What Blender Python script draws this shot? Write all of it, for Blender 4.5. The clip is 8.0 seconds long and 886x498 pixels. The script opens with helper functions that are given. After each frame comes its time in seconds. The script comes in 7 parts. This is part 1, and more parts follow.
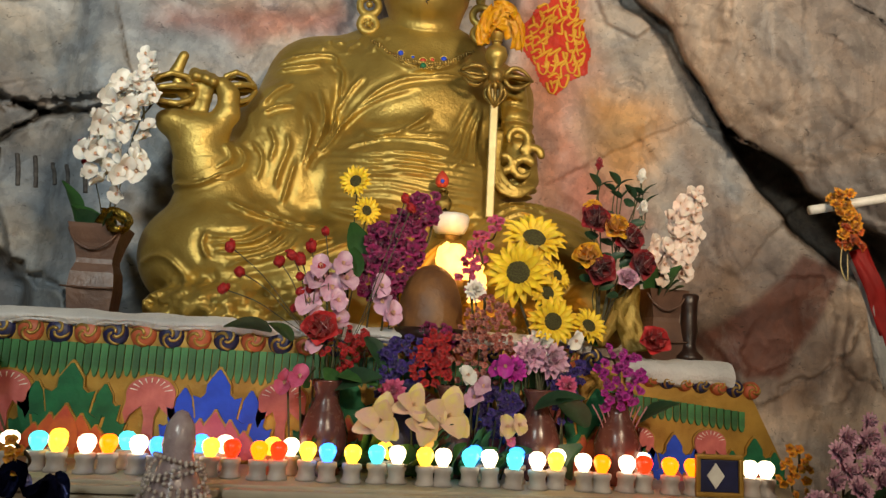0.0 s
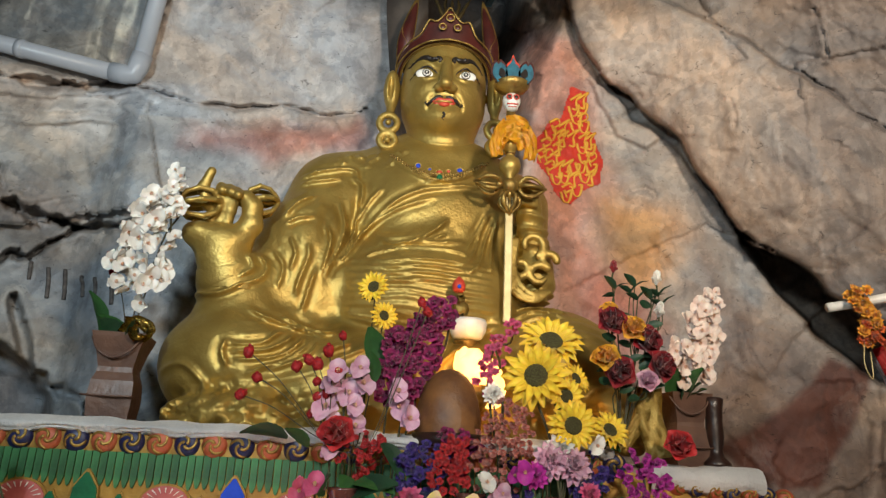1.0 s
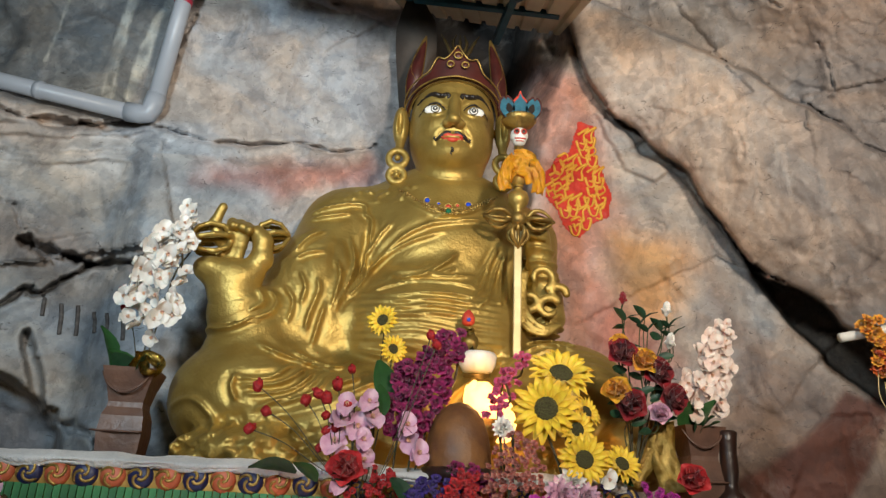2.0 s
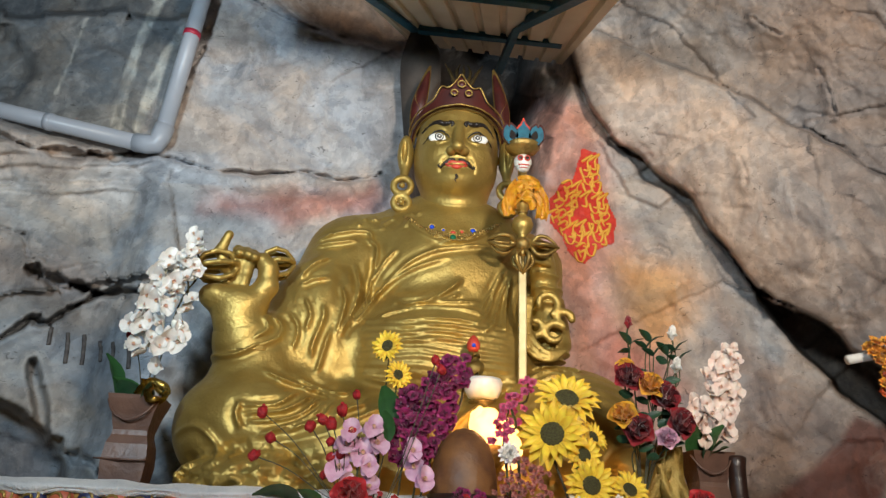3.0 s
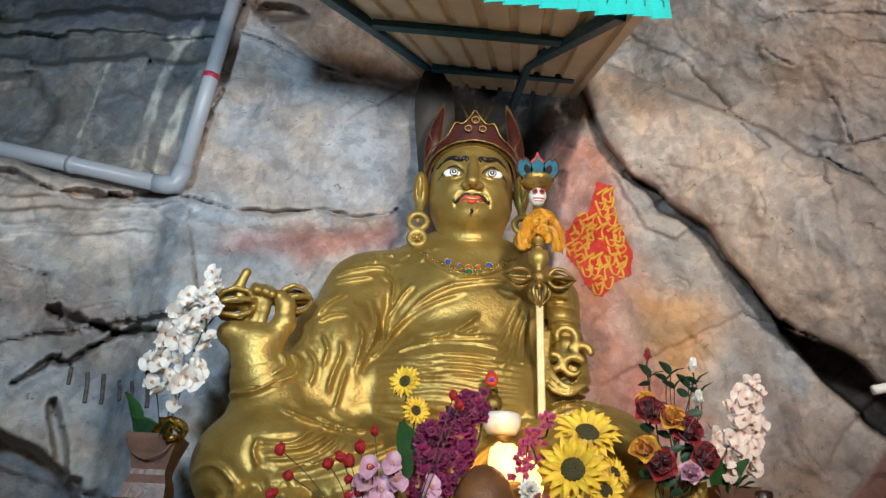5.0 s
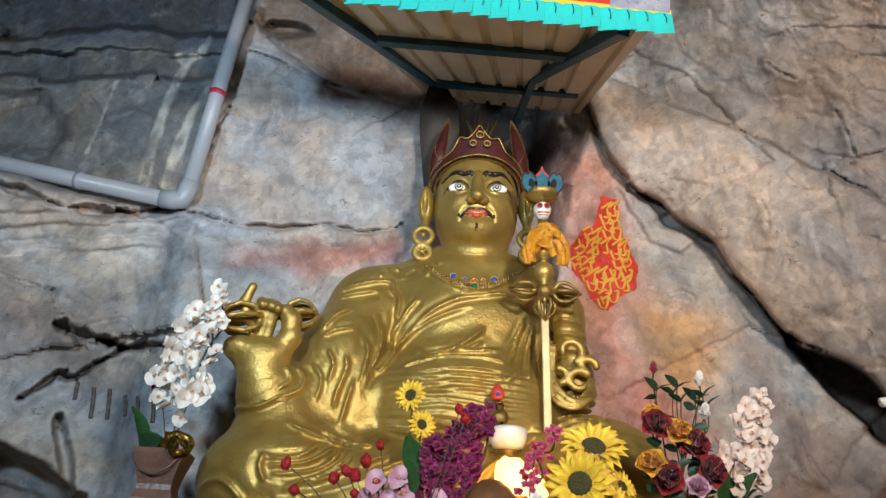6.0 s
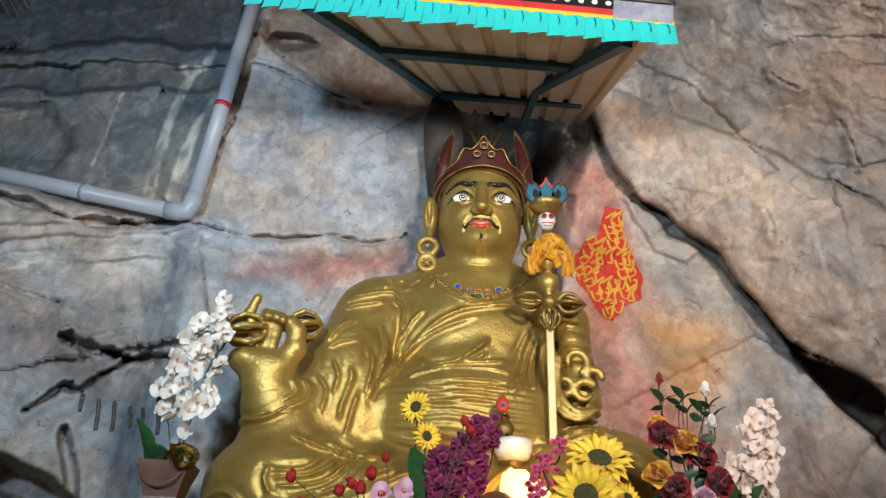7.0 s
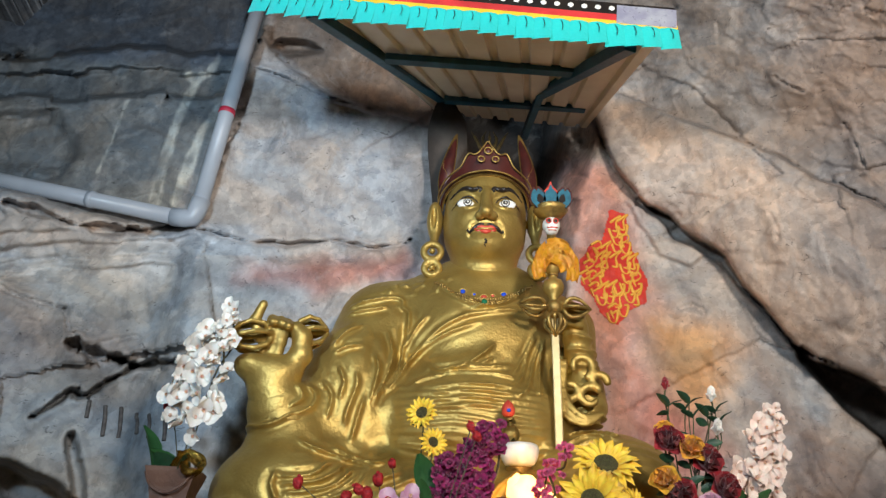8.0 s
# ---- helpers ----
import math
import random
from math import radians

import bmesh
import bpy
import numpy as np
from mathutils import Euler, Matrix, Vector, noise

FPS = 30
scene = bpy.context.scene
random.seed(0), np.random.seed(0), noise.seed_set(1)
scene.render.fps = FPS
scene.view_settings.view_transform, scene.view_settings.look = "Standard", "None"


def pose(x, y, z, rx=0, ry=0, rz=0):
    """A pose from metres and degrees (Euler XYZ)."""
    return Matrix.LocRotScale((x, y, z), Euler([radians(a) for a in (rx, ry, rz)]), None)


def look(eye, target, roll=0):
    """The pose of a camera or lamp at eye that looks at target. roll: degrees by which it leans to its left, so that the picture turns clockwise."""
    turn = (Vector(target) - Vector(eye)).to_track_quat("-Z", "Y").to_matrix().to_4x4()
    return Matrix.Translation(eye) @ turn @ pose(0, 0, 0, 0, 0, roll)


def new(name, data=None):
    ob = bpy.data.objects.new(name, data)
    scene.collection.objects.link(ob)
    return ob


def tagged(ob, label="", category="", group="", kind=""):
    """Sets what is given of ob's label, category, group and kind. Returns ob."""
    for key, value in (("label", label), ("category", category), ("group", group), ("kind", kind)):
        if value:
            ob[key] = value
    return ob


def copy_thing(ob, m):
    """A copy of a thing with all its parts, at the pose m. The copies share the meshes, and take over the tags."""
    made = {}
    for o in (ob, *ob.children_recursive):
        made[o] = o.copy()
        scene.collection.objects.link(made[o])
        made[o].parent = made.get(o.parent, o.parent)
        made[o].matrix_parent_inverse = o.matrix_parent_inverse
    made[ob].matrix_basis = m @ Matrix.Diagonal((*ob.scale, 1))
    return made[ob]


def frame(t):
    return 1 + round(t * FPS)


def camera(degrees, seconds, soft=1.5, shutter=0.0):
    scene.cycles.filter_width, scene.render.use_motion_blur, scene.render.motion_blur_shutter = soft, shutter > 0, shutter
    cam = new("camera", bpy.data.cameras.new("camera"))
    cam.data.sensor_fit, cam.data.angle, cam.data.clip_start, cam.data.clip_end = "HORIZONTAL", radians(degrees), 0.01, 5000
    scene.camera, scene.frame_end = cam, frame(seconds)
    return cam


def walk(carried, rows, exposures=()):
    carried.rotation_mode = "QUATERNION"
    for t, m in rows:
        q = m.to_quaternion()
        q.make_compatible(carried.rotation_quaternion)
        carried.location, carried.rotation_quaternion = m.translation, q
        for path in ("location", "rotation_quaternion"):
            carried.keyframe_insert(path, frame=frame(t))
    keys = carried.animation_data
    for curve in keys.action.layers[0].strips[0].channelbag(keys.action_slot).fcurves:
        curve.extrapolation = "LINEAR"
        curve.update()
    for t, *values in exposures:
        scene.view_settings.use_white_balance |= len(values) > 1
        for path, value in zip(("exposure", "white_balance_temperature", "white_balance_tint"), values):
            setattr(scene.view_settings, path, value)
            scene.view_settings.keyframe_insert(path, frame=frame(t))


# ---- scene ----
# camera
cam = camera(63.0, 8.0, soft=1.4)
PATH = [
    (0.0, -0.041, 0.021, 1.569, 98.20, -3.00, -5.60),
    (0.5, -0.033, 0.009, 1.548, 104.28, -2.86, -4.39),
    (1.0, -0.024, 0.005, 1.534, 107.22, -2.65, -3.72),
    (1.5, -0.020, 0.001, 1.528, 108.73, -2.60, -3.15),
    (3.0, -0.008, -0.000, 1.505, 112.46, -2.38, -2.10),
    (3.5, -0.007, -0.001, 1.501, 113.29, -2.35, -1.63),
    (4.0, -0.003, 0.000, 1.500, 114.02, -2.38, -1.06),
    (4.5, -0.004, -0.000, 1.501, 114.63, -2.22, -0.78),
    (6.0, -0.007, -0.005, 1.491, 116.47, -2.15, -0.13),
    (6.5, -0.008, -0.008, 1.492, 116.88, -2.13, 0.02),
    (7.0, -0.010, -0.009, 1.495, 117.20, -2.13, 0.21),
    (7.5, -0.009, -0.011, 1.496, 117.39, -2.10, 0.50),
    (8.0, -0.014, -0.017, 1.500, 117.43, -2.00, 0.62),
]
walk(cam, [(t, pose(*row)) for t, *row in PATH],
     exposures=[(0.0, -0.12, 8200, 11), (0.5, -0.06, 7500, 10), (1.5, 0.02, 6900, 10), (3.0, 0.08, 6500, 10), (6.0, 0.12, 6250, 10), (8.0, 0.15, 6220, 10)])

# world: dim daylight that comes in by the added wall's opening behind the camera
world = bpy.data.worlds.new("sky")
scene.world = world
world.use_nodes = True
wn = world.node_tree.nodes
sky = wn.new("ShaderNodeTexSky")
sky.sky_type, sky.sun_disc = "NISHITA", False
sky.sun_elevation, sky.sun_rotation = radians(35), radians(160)
world.node_tree.links.new(sky.outputs[0], wn["Background"].inputs[0])
wn["Background"].inputs[1].default_value = 0.10


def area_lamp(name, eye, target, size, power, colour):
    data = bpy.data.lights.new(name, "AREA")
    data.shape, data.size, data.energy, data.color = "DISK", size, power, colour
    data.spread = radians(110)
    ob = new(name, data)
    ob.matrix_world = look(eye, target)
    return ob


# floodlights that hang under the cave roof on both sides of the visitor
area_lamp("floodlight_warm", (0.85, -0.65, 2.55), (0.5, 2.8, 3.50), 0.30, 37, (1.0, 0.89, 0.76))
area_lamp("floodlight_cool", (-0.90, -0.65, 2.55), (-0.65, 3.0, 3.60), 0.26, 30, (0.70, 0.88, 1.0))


# ---------------------------------------------------------------- materials
def mat(name, c1, c2=None, scale=6.0, rough=0.6, metal=0.0, bump=0.15, bscale=60.0, emit=None, power=0.0,
        spec=0.5, each=0.0, sheen=0.0, trans=0.0, stretch=(1, 1, 1)):
    m = bpy.data.materials.new(name)
    m.use_nodes = True
    nt = m.node_tree
    b = nt.nodes["Principled BSDF"]
    c2 = c2 or tuple(0.7 * v for v in c1)
    tc = nt.nodes.new("ShaderNodeTexCoord")
    mp = nt.nodes.new("ShaderNodeMapping")
    mp.inputs["Scale"].default_value = stretch
    nt.links.new(tc.outputs["Object"], mp.inputs[0])
    n = nt.nodes.new("ShaderNodeTexNoise")
    n.inputs["Scale"].default_value, n.inputs["Detail"].default_value = scale, 6
    nt.links.new(mp.outputs[0], n.inputs["Vector"])
    ramp = nt.nodes.new("ShaderNodeValToRGB")
    ramp.color_ramp.elements[0].position, ramp.color_ramp.elements[1].position = 0.36, 0.66
    ramp.color_ramp.elements[0].color, ramp.color_ramp.elements[1].color = (*c2, 1), (*c1, 1)
    nt.links.new(n.outputs[0], ramp.inputs[0])
    col = ramp.outputs[0]
    if each:
        oi = nt.nodes.new("ShaderNodeObjectInfo")
        geo = nt.nodes.new("ShaderNodeNewGeometry")
        add = nt.nodes.new("ShaderNodeMath")
        add.operation = "ADD"
        nt.links.new(oi.outputs["Random"], add.inputs[0])
        nt.links.new(geo.outputs["Random Per Island"], add.inputs[1])
        ma = nt.nodes.new("ShaderNodeMapRange")
        ma.inputs["From Max"].default_value = 2.0
        ma.inputs["To Min"].default_value, ma.inputs["To Max"].default_value = 1 - each, 1 + each
        nt.links.new(add.outputs[0], ma.inputs[0])
        hs = nt.nodes.new("ShaderNodeHueSaturation")
        nt.links.new(ma.outputs[0], hs.inputs["Value"])
        nt.links.new(col, hs.inputs["Color"])
        col = hs.outputs[0]
    nt.links.new(col, b.inputs["Base Color"])
    n2 = nt.nodes.new("ShaderNodeTexNoise")
    n2.inputs["Scale"].default_value, n2.inputs["Detail"].default_value = bscale, 5
    nt.links.new(mp.outputs[0], n2.inputs["Vector"])
    mr = nt.nodes.new("ShaderNodeMapRange")
    mr.inputs["To Min"].default_value, mr.inputs["To Max"].default_value = max(0.03, rough - 0.12), min(1, rough + 0.12)
    nt.links.new(n2.outputs[0], mr.inputs[0])
    nt.links.new(mr.outputs[0], b.inputs["Roughness"])
    b.inputs["Metallic"].default_value = metal
    b.inputs["Specular IOR Level"].default_value = spec
    if sheen:
        b.inputs["Sheen Weight"].default_value = sheen
    if trans:
        b.inputs["Transmission Weight"].default_value = trans
    if bump:
        bp = nt.nodes.new("ShaderNodeBump")
        bp.inputs["Strength"].default_value, bp.inputs["Distance"].default_value = bump, 0.01
        nt.links.new(n2.outputs[0], bp.inputs["Height"])
        nt.links.new(bp.outputs[0], b.inputs["Normal"])
    if emit:
        b.inputs["Emission Color"].default_value, b.inputs["Emission Strength"].default_value = (*emit, 1), power
    return m


def rock_mat(name):
    """Weathered stone: its large stains and painted shade come from the mesh's own colours, grain and pits from noise.
    """
    m = bpy.data.materials.new(name)
    m.use_nodes = True
    nt = m.node_tree
    N, L = nt.nodes, nt.links
    b = N["Principled BSDF"]
    att = N.new("ShaderNodeAttribute")
    att.attribute_name = "stain_and_shade"
    tc = N.new("ShaderNodeTexCoord")

    def noise_tex(scale, detail, dist=0.0, stretch=None):
        n = N.new("ShaderNodeTexNoise")
        n.inputs["Scale"].default_value, n.inputs["Detail"].default_value = scale, detail
        n.inputs["Distortion"].default_value = dist
        n.inputs["Roughness"].default_value = 0.65
        if stretch:
            mp = N.new("ShaderNodeMapping")
            mp.inputs["Scale"].default_value = stretch
            mp.inputs["Rotation"].default_value = (0, radians(18), 0)
            L.new(tc.outputs["Object"], mp.inputs[0])
            L.new(mp.outputs[0], n.inputs["Vector"])
        else:
            L.new(tc.outputs["Object"], n.inputs["Vector"])
        return n

    def ramp(src, p0, c0, p1, c1):
        r = N.new("ShaderNodeValToRGB")
        e = r.color_ramp.elements
        e[0].position, e[0].color, e[1].position, e[1].color = p0, (*c0, 1), p1, (*c1, 1)
        L.new(src.outputs[0], r.inputs[0])
        return r.outputs[0]

    def mix(kind, fac, a, c):
        x = N.new("ShaderNodeMix")
        x.data_type, x.blend_type = "RGBA", kind
        x.inputs[0].default_value = fac
        L.new(a, x.inputs[6])
        L.new(c, x.inputs[7])
        return x.outputs[2]

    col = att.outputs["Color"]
    col = mix("MULTIPLY", 0.6, col, ramp(noise_tex(2.1, 9, 0.9), 0.36, (0.76, 0.75, 0.75), 0.60, (1.12, 1.10, 1.08)))
    col = mix("MULTIPLY", 0.30, col, ramp(noise_tex(13, 10, 0.4), 0.36, (0.52, 0.50, 0.50), 0.52, (1.1, 1.1, 1.1)))
    col = mix("MULTIPLY", 0.4, col, ramp(noise_tex(5, 9, 0.8, (1.7, 1.7, 0.8)), 0.38, (0.5, 0.49, 0.52), 0.5, (1.1, 1.1, 1.1)))
    col = mix("SCREEN", 0.38, col, ramp(noise_tex(3.3, 12, 1.0, (1.2, 1.2, 0.9)), 0.53, (0, 0, 0), 0.68, (0.36, 0.345, 0.32)))
    col = mix("MULTIPLY", 1.0, col, ramp(noise_tex(1.3, 6, 0.8, (1, 1, 1.3)), 0.42, (0.90, 0.97, 1.06), 0.6, (1.08, 0.98, 0.90)))
    # ragged flakes of weathered skin, each with a shade of its own
    for scale, warp, lo, hi, fac in ((9, 0.16, (0.72, 0.72, 0.74), (1.14, 1.12, 1.10), 0.45), (26, 0.07, (0.68, 0.69, 0.70), (1.16, 1.15, 1.14), 0.45)):
        nz = noise_tex(scale * 0.9, 6, 0.4)
        ma = N.new("ShaderNodeVectorMath")
        ma.operation = "MULTIPLY_ADD"
        L.new(nz.outputs["Color"], ma.inputs[0])
        ma.inputs[1].default_value = (warp, warp, warp)
        L.new(tc.outputs["Object"], ma.inputs[2])
        vo = N.new("ShaderNodeTexVoronoi")
        vo.inputs["Scale"].default_value = scale
        L.new(ma.outputs[0], vo.inputs["Vector"])
        bw = N.new("ShaderNodeSeparateColor")
        L.new(vo.outputs["Color"], bw.inputs[0])
        col = mix("MULTIPLY", fac, col, ramp(bw, 0.1, lo, 0.9, hi))
    # thin dark hairline cracks and pits
    col = mix("MULTIPLY", 0.7, col, ramp(noise_tex(22, 12, 1.2, (1.0, 1.0, 1.6)), 0.335, (0.25, 0.24, 0.24), 0.375, (1, 1, 1)))
    L.new(col, b.inputs["Base Color"])
    b.inputs["Roughness"].default_value = 0.62
    b.inputs["Specular IOR Level"].default_value = 0.35
    last = None
    for scale, detail, dist in ((7, 8, 0.009), (60, 8, 0.0022)):
        bp = N.new("ShaderNodeBump")
        bp.inputs["Strength"].default_value, bp.inputs["Distance"].default_value = 0.6, dist
        L.new(noise_tex(scale, detail, 0.3).outputs[0], bp.inputs["Height"])
        if last:
            L.new(last, bp.inputs["Normal"])
        last = bp.outputs[0]
    L.new(last, b.inputs["Normal"])
    return m


M_ROCK = rock_mat("cave_rock")
M_GOLD = mat("gold_paint", (0.48, 0.34, 0.095), (0.37, 0.245, 0.062), 9, 0.46, 0.66, 0.22, 100)
M_GOLD_D = mat("old_gold", (0.46, 0.31, 0.09), (0.24, 0.15, 0.045), 25, 0.46, 0.75, 0.3, 90)
M_MAROON = mat("maroon_lacquer", (0.075, 0.013, 0.010), (0.04, 0.008, 0.007), 14, 0.45, 0, 0.1)
M_WHITE = mat("white_enamel", (0.8, 0.79, 0.74), (0.68, 0.66, 0.6), 30, 0.4, 0, 0.05)
M_BLACK = mat("black_paint", (0.012, 0.01, 0.01), (0.02, 0.015, 0.012), 30, 0.4, 0, 0.05)
M_LIP = mat("red_enamel", (0.62, 0.07, 0.04), (0.5, 0.05, 0.03), 30, 0.4, 0, 0.05)
M_BLUE = mat("blue_paint", (0.012, 0.075, 0.62), (0.01, 0.05, 0.45), 20, 0.5, 0, 0.15, spec=0.25)
M_NAVY = mat("navy_paint", (0.014, 0.02, 0.085), (0.01, 0.012, 0.045), 20, 0.45, 0, 0.15)
M_GREEN = mat("green_paint", (0.008, 0.15, 0.065), (0.006, 0.085, 0.04), 18, 0.6, 0, 0.2, spec=0.25)
M_SALMON = mat("salmon_paint", (0.56, 0.15, 0.14), (0.40, 0.08, 0.08), 22, 0.5, 0, 0.2)
M_ORANGE = mat("orange_paint", (0.52, 0.13, 0.06), (0.34, 0.07, 0.03), 22, 0.5, 0, 0.2)
M_OCHRE = mat("ochre_gilding", (0.46, 0.27, 0.055), (0.30, 0.16, 0.03), 12, 0.45, 0.35, 0.3, 50)
M_CLOTH = mat("white_cloth", (0.62, 0.63, 0.63), (0.46, 0.47, 0.48), 9, 0.85, 0, 0.6, 120, sheen=0.3)
M_PVC = mat("grey_pvc", (0.43, 0.46, 0.51), (0.37, 0.4, 0.45), 5, 0.38, 0, 0.05)
M_TAPE = mat("red_tape", (0.55, 0.03, 0.07), None, 9, 0.4)
M_STEEL = mat("blue_painted_steel", (0.02, 0.12, 0.19), (0.012, 0.08, 0.13), 18, 0.42, 0, 0.15)
M_SHEET = mat("cream_sheet_metal", (0.78, 0.71, 0.55), (0.66, 0.58, 0.42), 5, 0.45, 0, 0.12, 20)
M_TEAL = mat("turquoise_cloth", (0.015, 0.50, 0.47), (0.012, 0.40, 0.38), 7, 0.65, 0, 0.25, 90, sheen=0.2)
M_YELLOW = mat("yellow_cloth", (0.72, 0.49, 0.03), (0.6, 0.38, 0.02), 9, 0.6)
M_RED = mat("red_cloth", (0.56, 0.03, 0.03), (0.4, 0.02, 0.02), 9, 0.65)
M_SAFFRON = mat("saffron_silk", (0.90, 0.47, 0.015), (0.82, 0.36, 0.01), 25, 0.42, 0, 0.2, 60, sheen=0.3)
M_LEDGE = mat("beige_painted_board", (0.5, 0.45, 0.34), (0.38, 0.33, 0.25), 7, 0.55, 0, 0.2)
M_BROWN = mat("brown_clay", (0.15, 0.078, 0.052), (0.09, 0.047, 0.034), 12, 0.42, 0, 0.25, 50)
M_DIRT = mat("trodden_earth", (0.16, 0.13, 0.1), (0.09, 0.075, 0.06), 4, 0.85, 0, 0.5, 30)


# ---------------------------------------------------------------- mesh helpers
def mesh_object(name, verts, faces, material, parent=None, label="", smooth=True, mats=None, slots=None):
    me = bpy.data.meshes.new(name)
    me.from_pydata([tuple(v) for v in verts], [], [tuple(f) for f in faces])
    for m in (mats or [material]):
        me.materials.append(m)
    if slots is not None:
        me.polygons.foreach_set("material_index", slots)
    if smooth:
        me.polygons.foreach_set("use_smooth", [True] * len(me.polygons))
    me.update()
    ob = new(name, me)
    if parent is not None:
        ob.parent = parent
    if label:
        ob["label"] = label
    return ob


def part(name, bm, material, parent, label="", smooth=True):
    me = bpy.data.meshes.new(name)
    bm.to_mesh(me)
    bm.free()
    me.materials.append(material)
    if smooth:
        me.polygons.foreach_set("use_smooth", [True] * len(me.polygons))
    ob = new(name, me)
    ob.parent = parent
    if label:
        ob["label"] = label
    return ob


def shared(name, me, parent, m, label=""):
    """A piece on mesh data that it shares with its like."""
    ob = new(name, me)
    ob.parent, ob.matrix_basis = parent, m
    if label:
        ob["label"] = label
    return ob


def thing(name, at, label, category, group="", kind=""):
    ob = new(name)
    ob.location = at
    ob.empty_display_size = 0.05
    return tagged(ob, label, category, group, kind)


def bm_join(*bms):
    out = bmesh.new()
    for b in bms:
        me = bpy.data.meshes.new("tmp")
        b.to_mesh(me)
        b.free()
        out.from_mesh(me)
        bpy.data.meshes.remove(me)
    return out


def box(sx, sy, sz, at=(0, 0, 0), bevel=0.004):
    bm = bmesh.new()
    bmesh.ops.create_cube(bm, size=1, matrix=Matrix.Translation(at) @ Matrix.Diagonal((sx, sy, sz, 1)))
    if bevel:
        bmesh.ops.bevel(bm, geom=bm.edges[:], offset=bevel, segments=2, affect="EDGES", profile=0.6)
    return bm


def lathe(profile, seg=24, at=(0, 0, 0), square=0.0):
    """A body of revolution from (radius, height) pairs; square: how far its plan tends to a rounded square."""
    bm = bmesh.new()
    rings = []
    for r, z in profile:
        ring = []
        for i in range(seg):
            a = 2 * math.pi * i / seg
            k = 1.0
            if square:
                k = 1 + square * (1 / max(abs(math.cos(a + math.pi / 4)), abs(math.sin(a + math.pi / 4))) - 1)
            ring.append(bm.verts.new((at[0] + r * k * math.cos(a), at[1] + r * k * math.sin(a), at[2] + z)))
        rings.append(ring)
    for a, b in zip(rings, rings[1:]):
        for i in range(seg):
            bm.faces.new((a[i], a[(i + 1) % seg], b[(i + 1) % seg], b[i]))
    bm.faces.new(rings[0][::-1])
    bm.faces.new(rings[-1])
    return bm


def tube(points, radii, seg=8, caps=True):
    """A tapered tube along points."""
    bm = bmesh.new()
    pts = [Vector(p) for p in points]
    if not isinstance(radii, (list, tuple)):
        radii = [radii] * len(pts)
    rings, side = [], None
    for i, p in enumerate(pts):
        d = (pts[min(i + 1, len(pts) - 1)] - pts[max(i - 1, 0)]).normalized()
        if side is None:
            side = d.orthogonal().normalized()
        side = (side - d * side.dot(d)).normalized()
        up = d.cross(side)
        rings.append([bm.verts.new(p + radii[i] * (math.cos(2 * math.pi * k / seg) * side + math.sin(2 * math.pi * k / seg) * up)) for k in range(seg)])
    for a, b in zip(rings, rings[1:]):
        for k in range(seg):
            bm.faces.new((a[k], a[(k + 1) % seg], b[(k + 1) % seg], b[k]))
    if caps:
        bm.faces.new(rings[0][::-1])
        bm.faces.new(rings[-1])
    return bm


def smooth_line(points, n=6):
    """Catmull-Rom through the points."""
    p = [Vector(q) for q in points]
    p = [2 * p[0] - p[1]] + p + [2 * p[-1] - p[-2]]
    out = []
    for i in range(1, len(p) - 2):
        for k in range(n):
            t = k / n
            out.append(0.5 * (2 * p[i] + (p[i + 1] - p[i - 1]) * t + (2 * p[i - 1] - 5 * p[i] + 4 * p[i + 1] - p[i + 2]) * t * t
                              + (3 * p[i] - p[i - 1] - 3 * p[i + 1] + p[i + 2]) * t ** 3))
    out.append(p[-2])
    return out


def blob(r, at=(0, 0, 0), scale=(1, 1, 1), sub=2, rough=0.0, seed=0):
    bm = bmesh.new()
    bmesh.ops.create_icosphere(bm, subdivisions=sub, radius=r)
    for v in bm.verts:
        k = 1 + rough * noise.noise(v.co / r * 1.7 + Vector((seed * 3.1, seed, 0)))
        v.co = Vector((v.co.x * scale[0], v.co.y * scale[1], v.co.z * scale[2])) * k + Vector(at)
    return bm


def plate(outline, depth, bevel=0.0015):
    """A flat plate, its outline in x and z, its face towards -y."""
    bm = bmesh.new()
    f = bm.faces.new([bm.verts.new((x, 0, z)) for x, z in outline])
    ext = bmesh.ops.extrude_face_region(bm, geom=[f])
    bmesh.ops.translate(bm, vec=(0, -depth, 0), verts=[g for g in ext["geom"] if isinstance(g, bmesh.types.BMVert)])
    bmesh.ops.recalc_face_normals(bm, faces=bm.faces[:])
    return bm


# ---------------------------------------------------------------- cave rock
def fbm(x, z, seed, octaves=5, gain=0.5):
    """Smooth value noise on arrays."""
    rng = np.random.RandomState(seed)
    table = rng.rand(64, 64)
    total, amp, norm = np.zeros_like(x), 1.0, 0.0
    for _ in range(octaves):
        xi, zi = np.floor(x).astype(int), np.floor(z).astype(int)
        fx, fz = x - xi, z - zi
        fx, fz = fx * fx * (3 - 2 * fx), fz * fz * (3 - 2 * fz)
        a = table[xi % 64, zi % 64] * (1 - fx) + table[(xi + 1) % 64, zi % 64] * fx
        b = table[xi % 64, (zi + 1) % 64] * (1 - fx) + table[(xi + 1) % 64, (zi + 1) % 64] * fx
        total += amp * (a * (1 - fz) + b * fz)
        norm += amp
        amp *= gain
        x, z = x * 2.03 + 17.3, z * 2.03 + 5.7
    return total / norm * 2 - 1


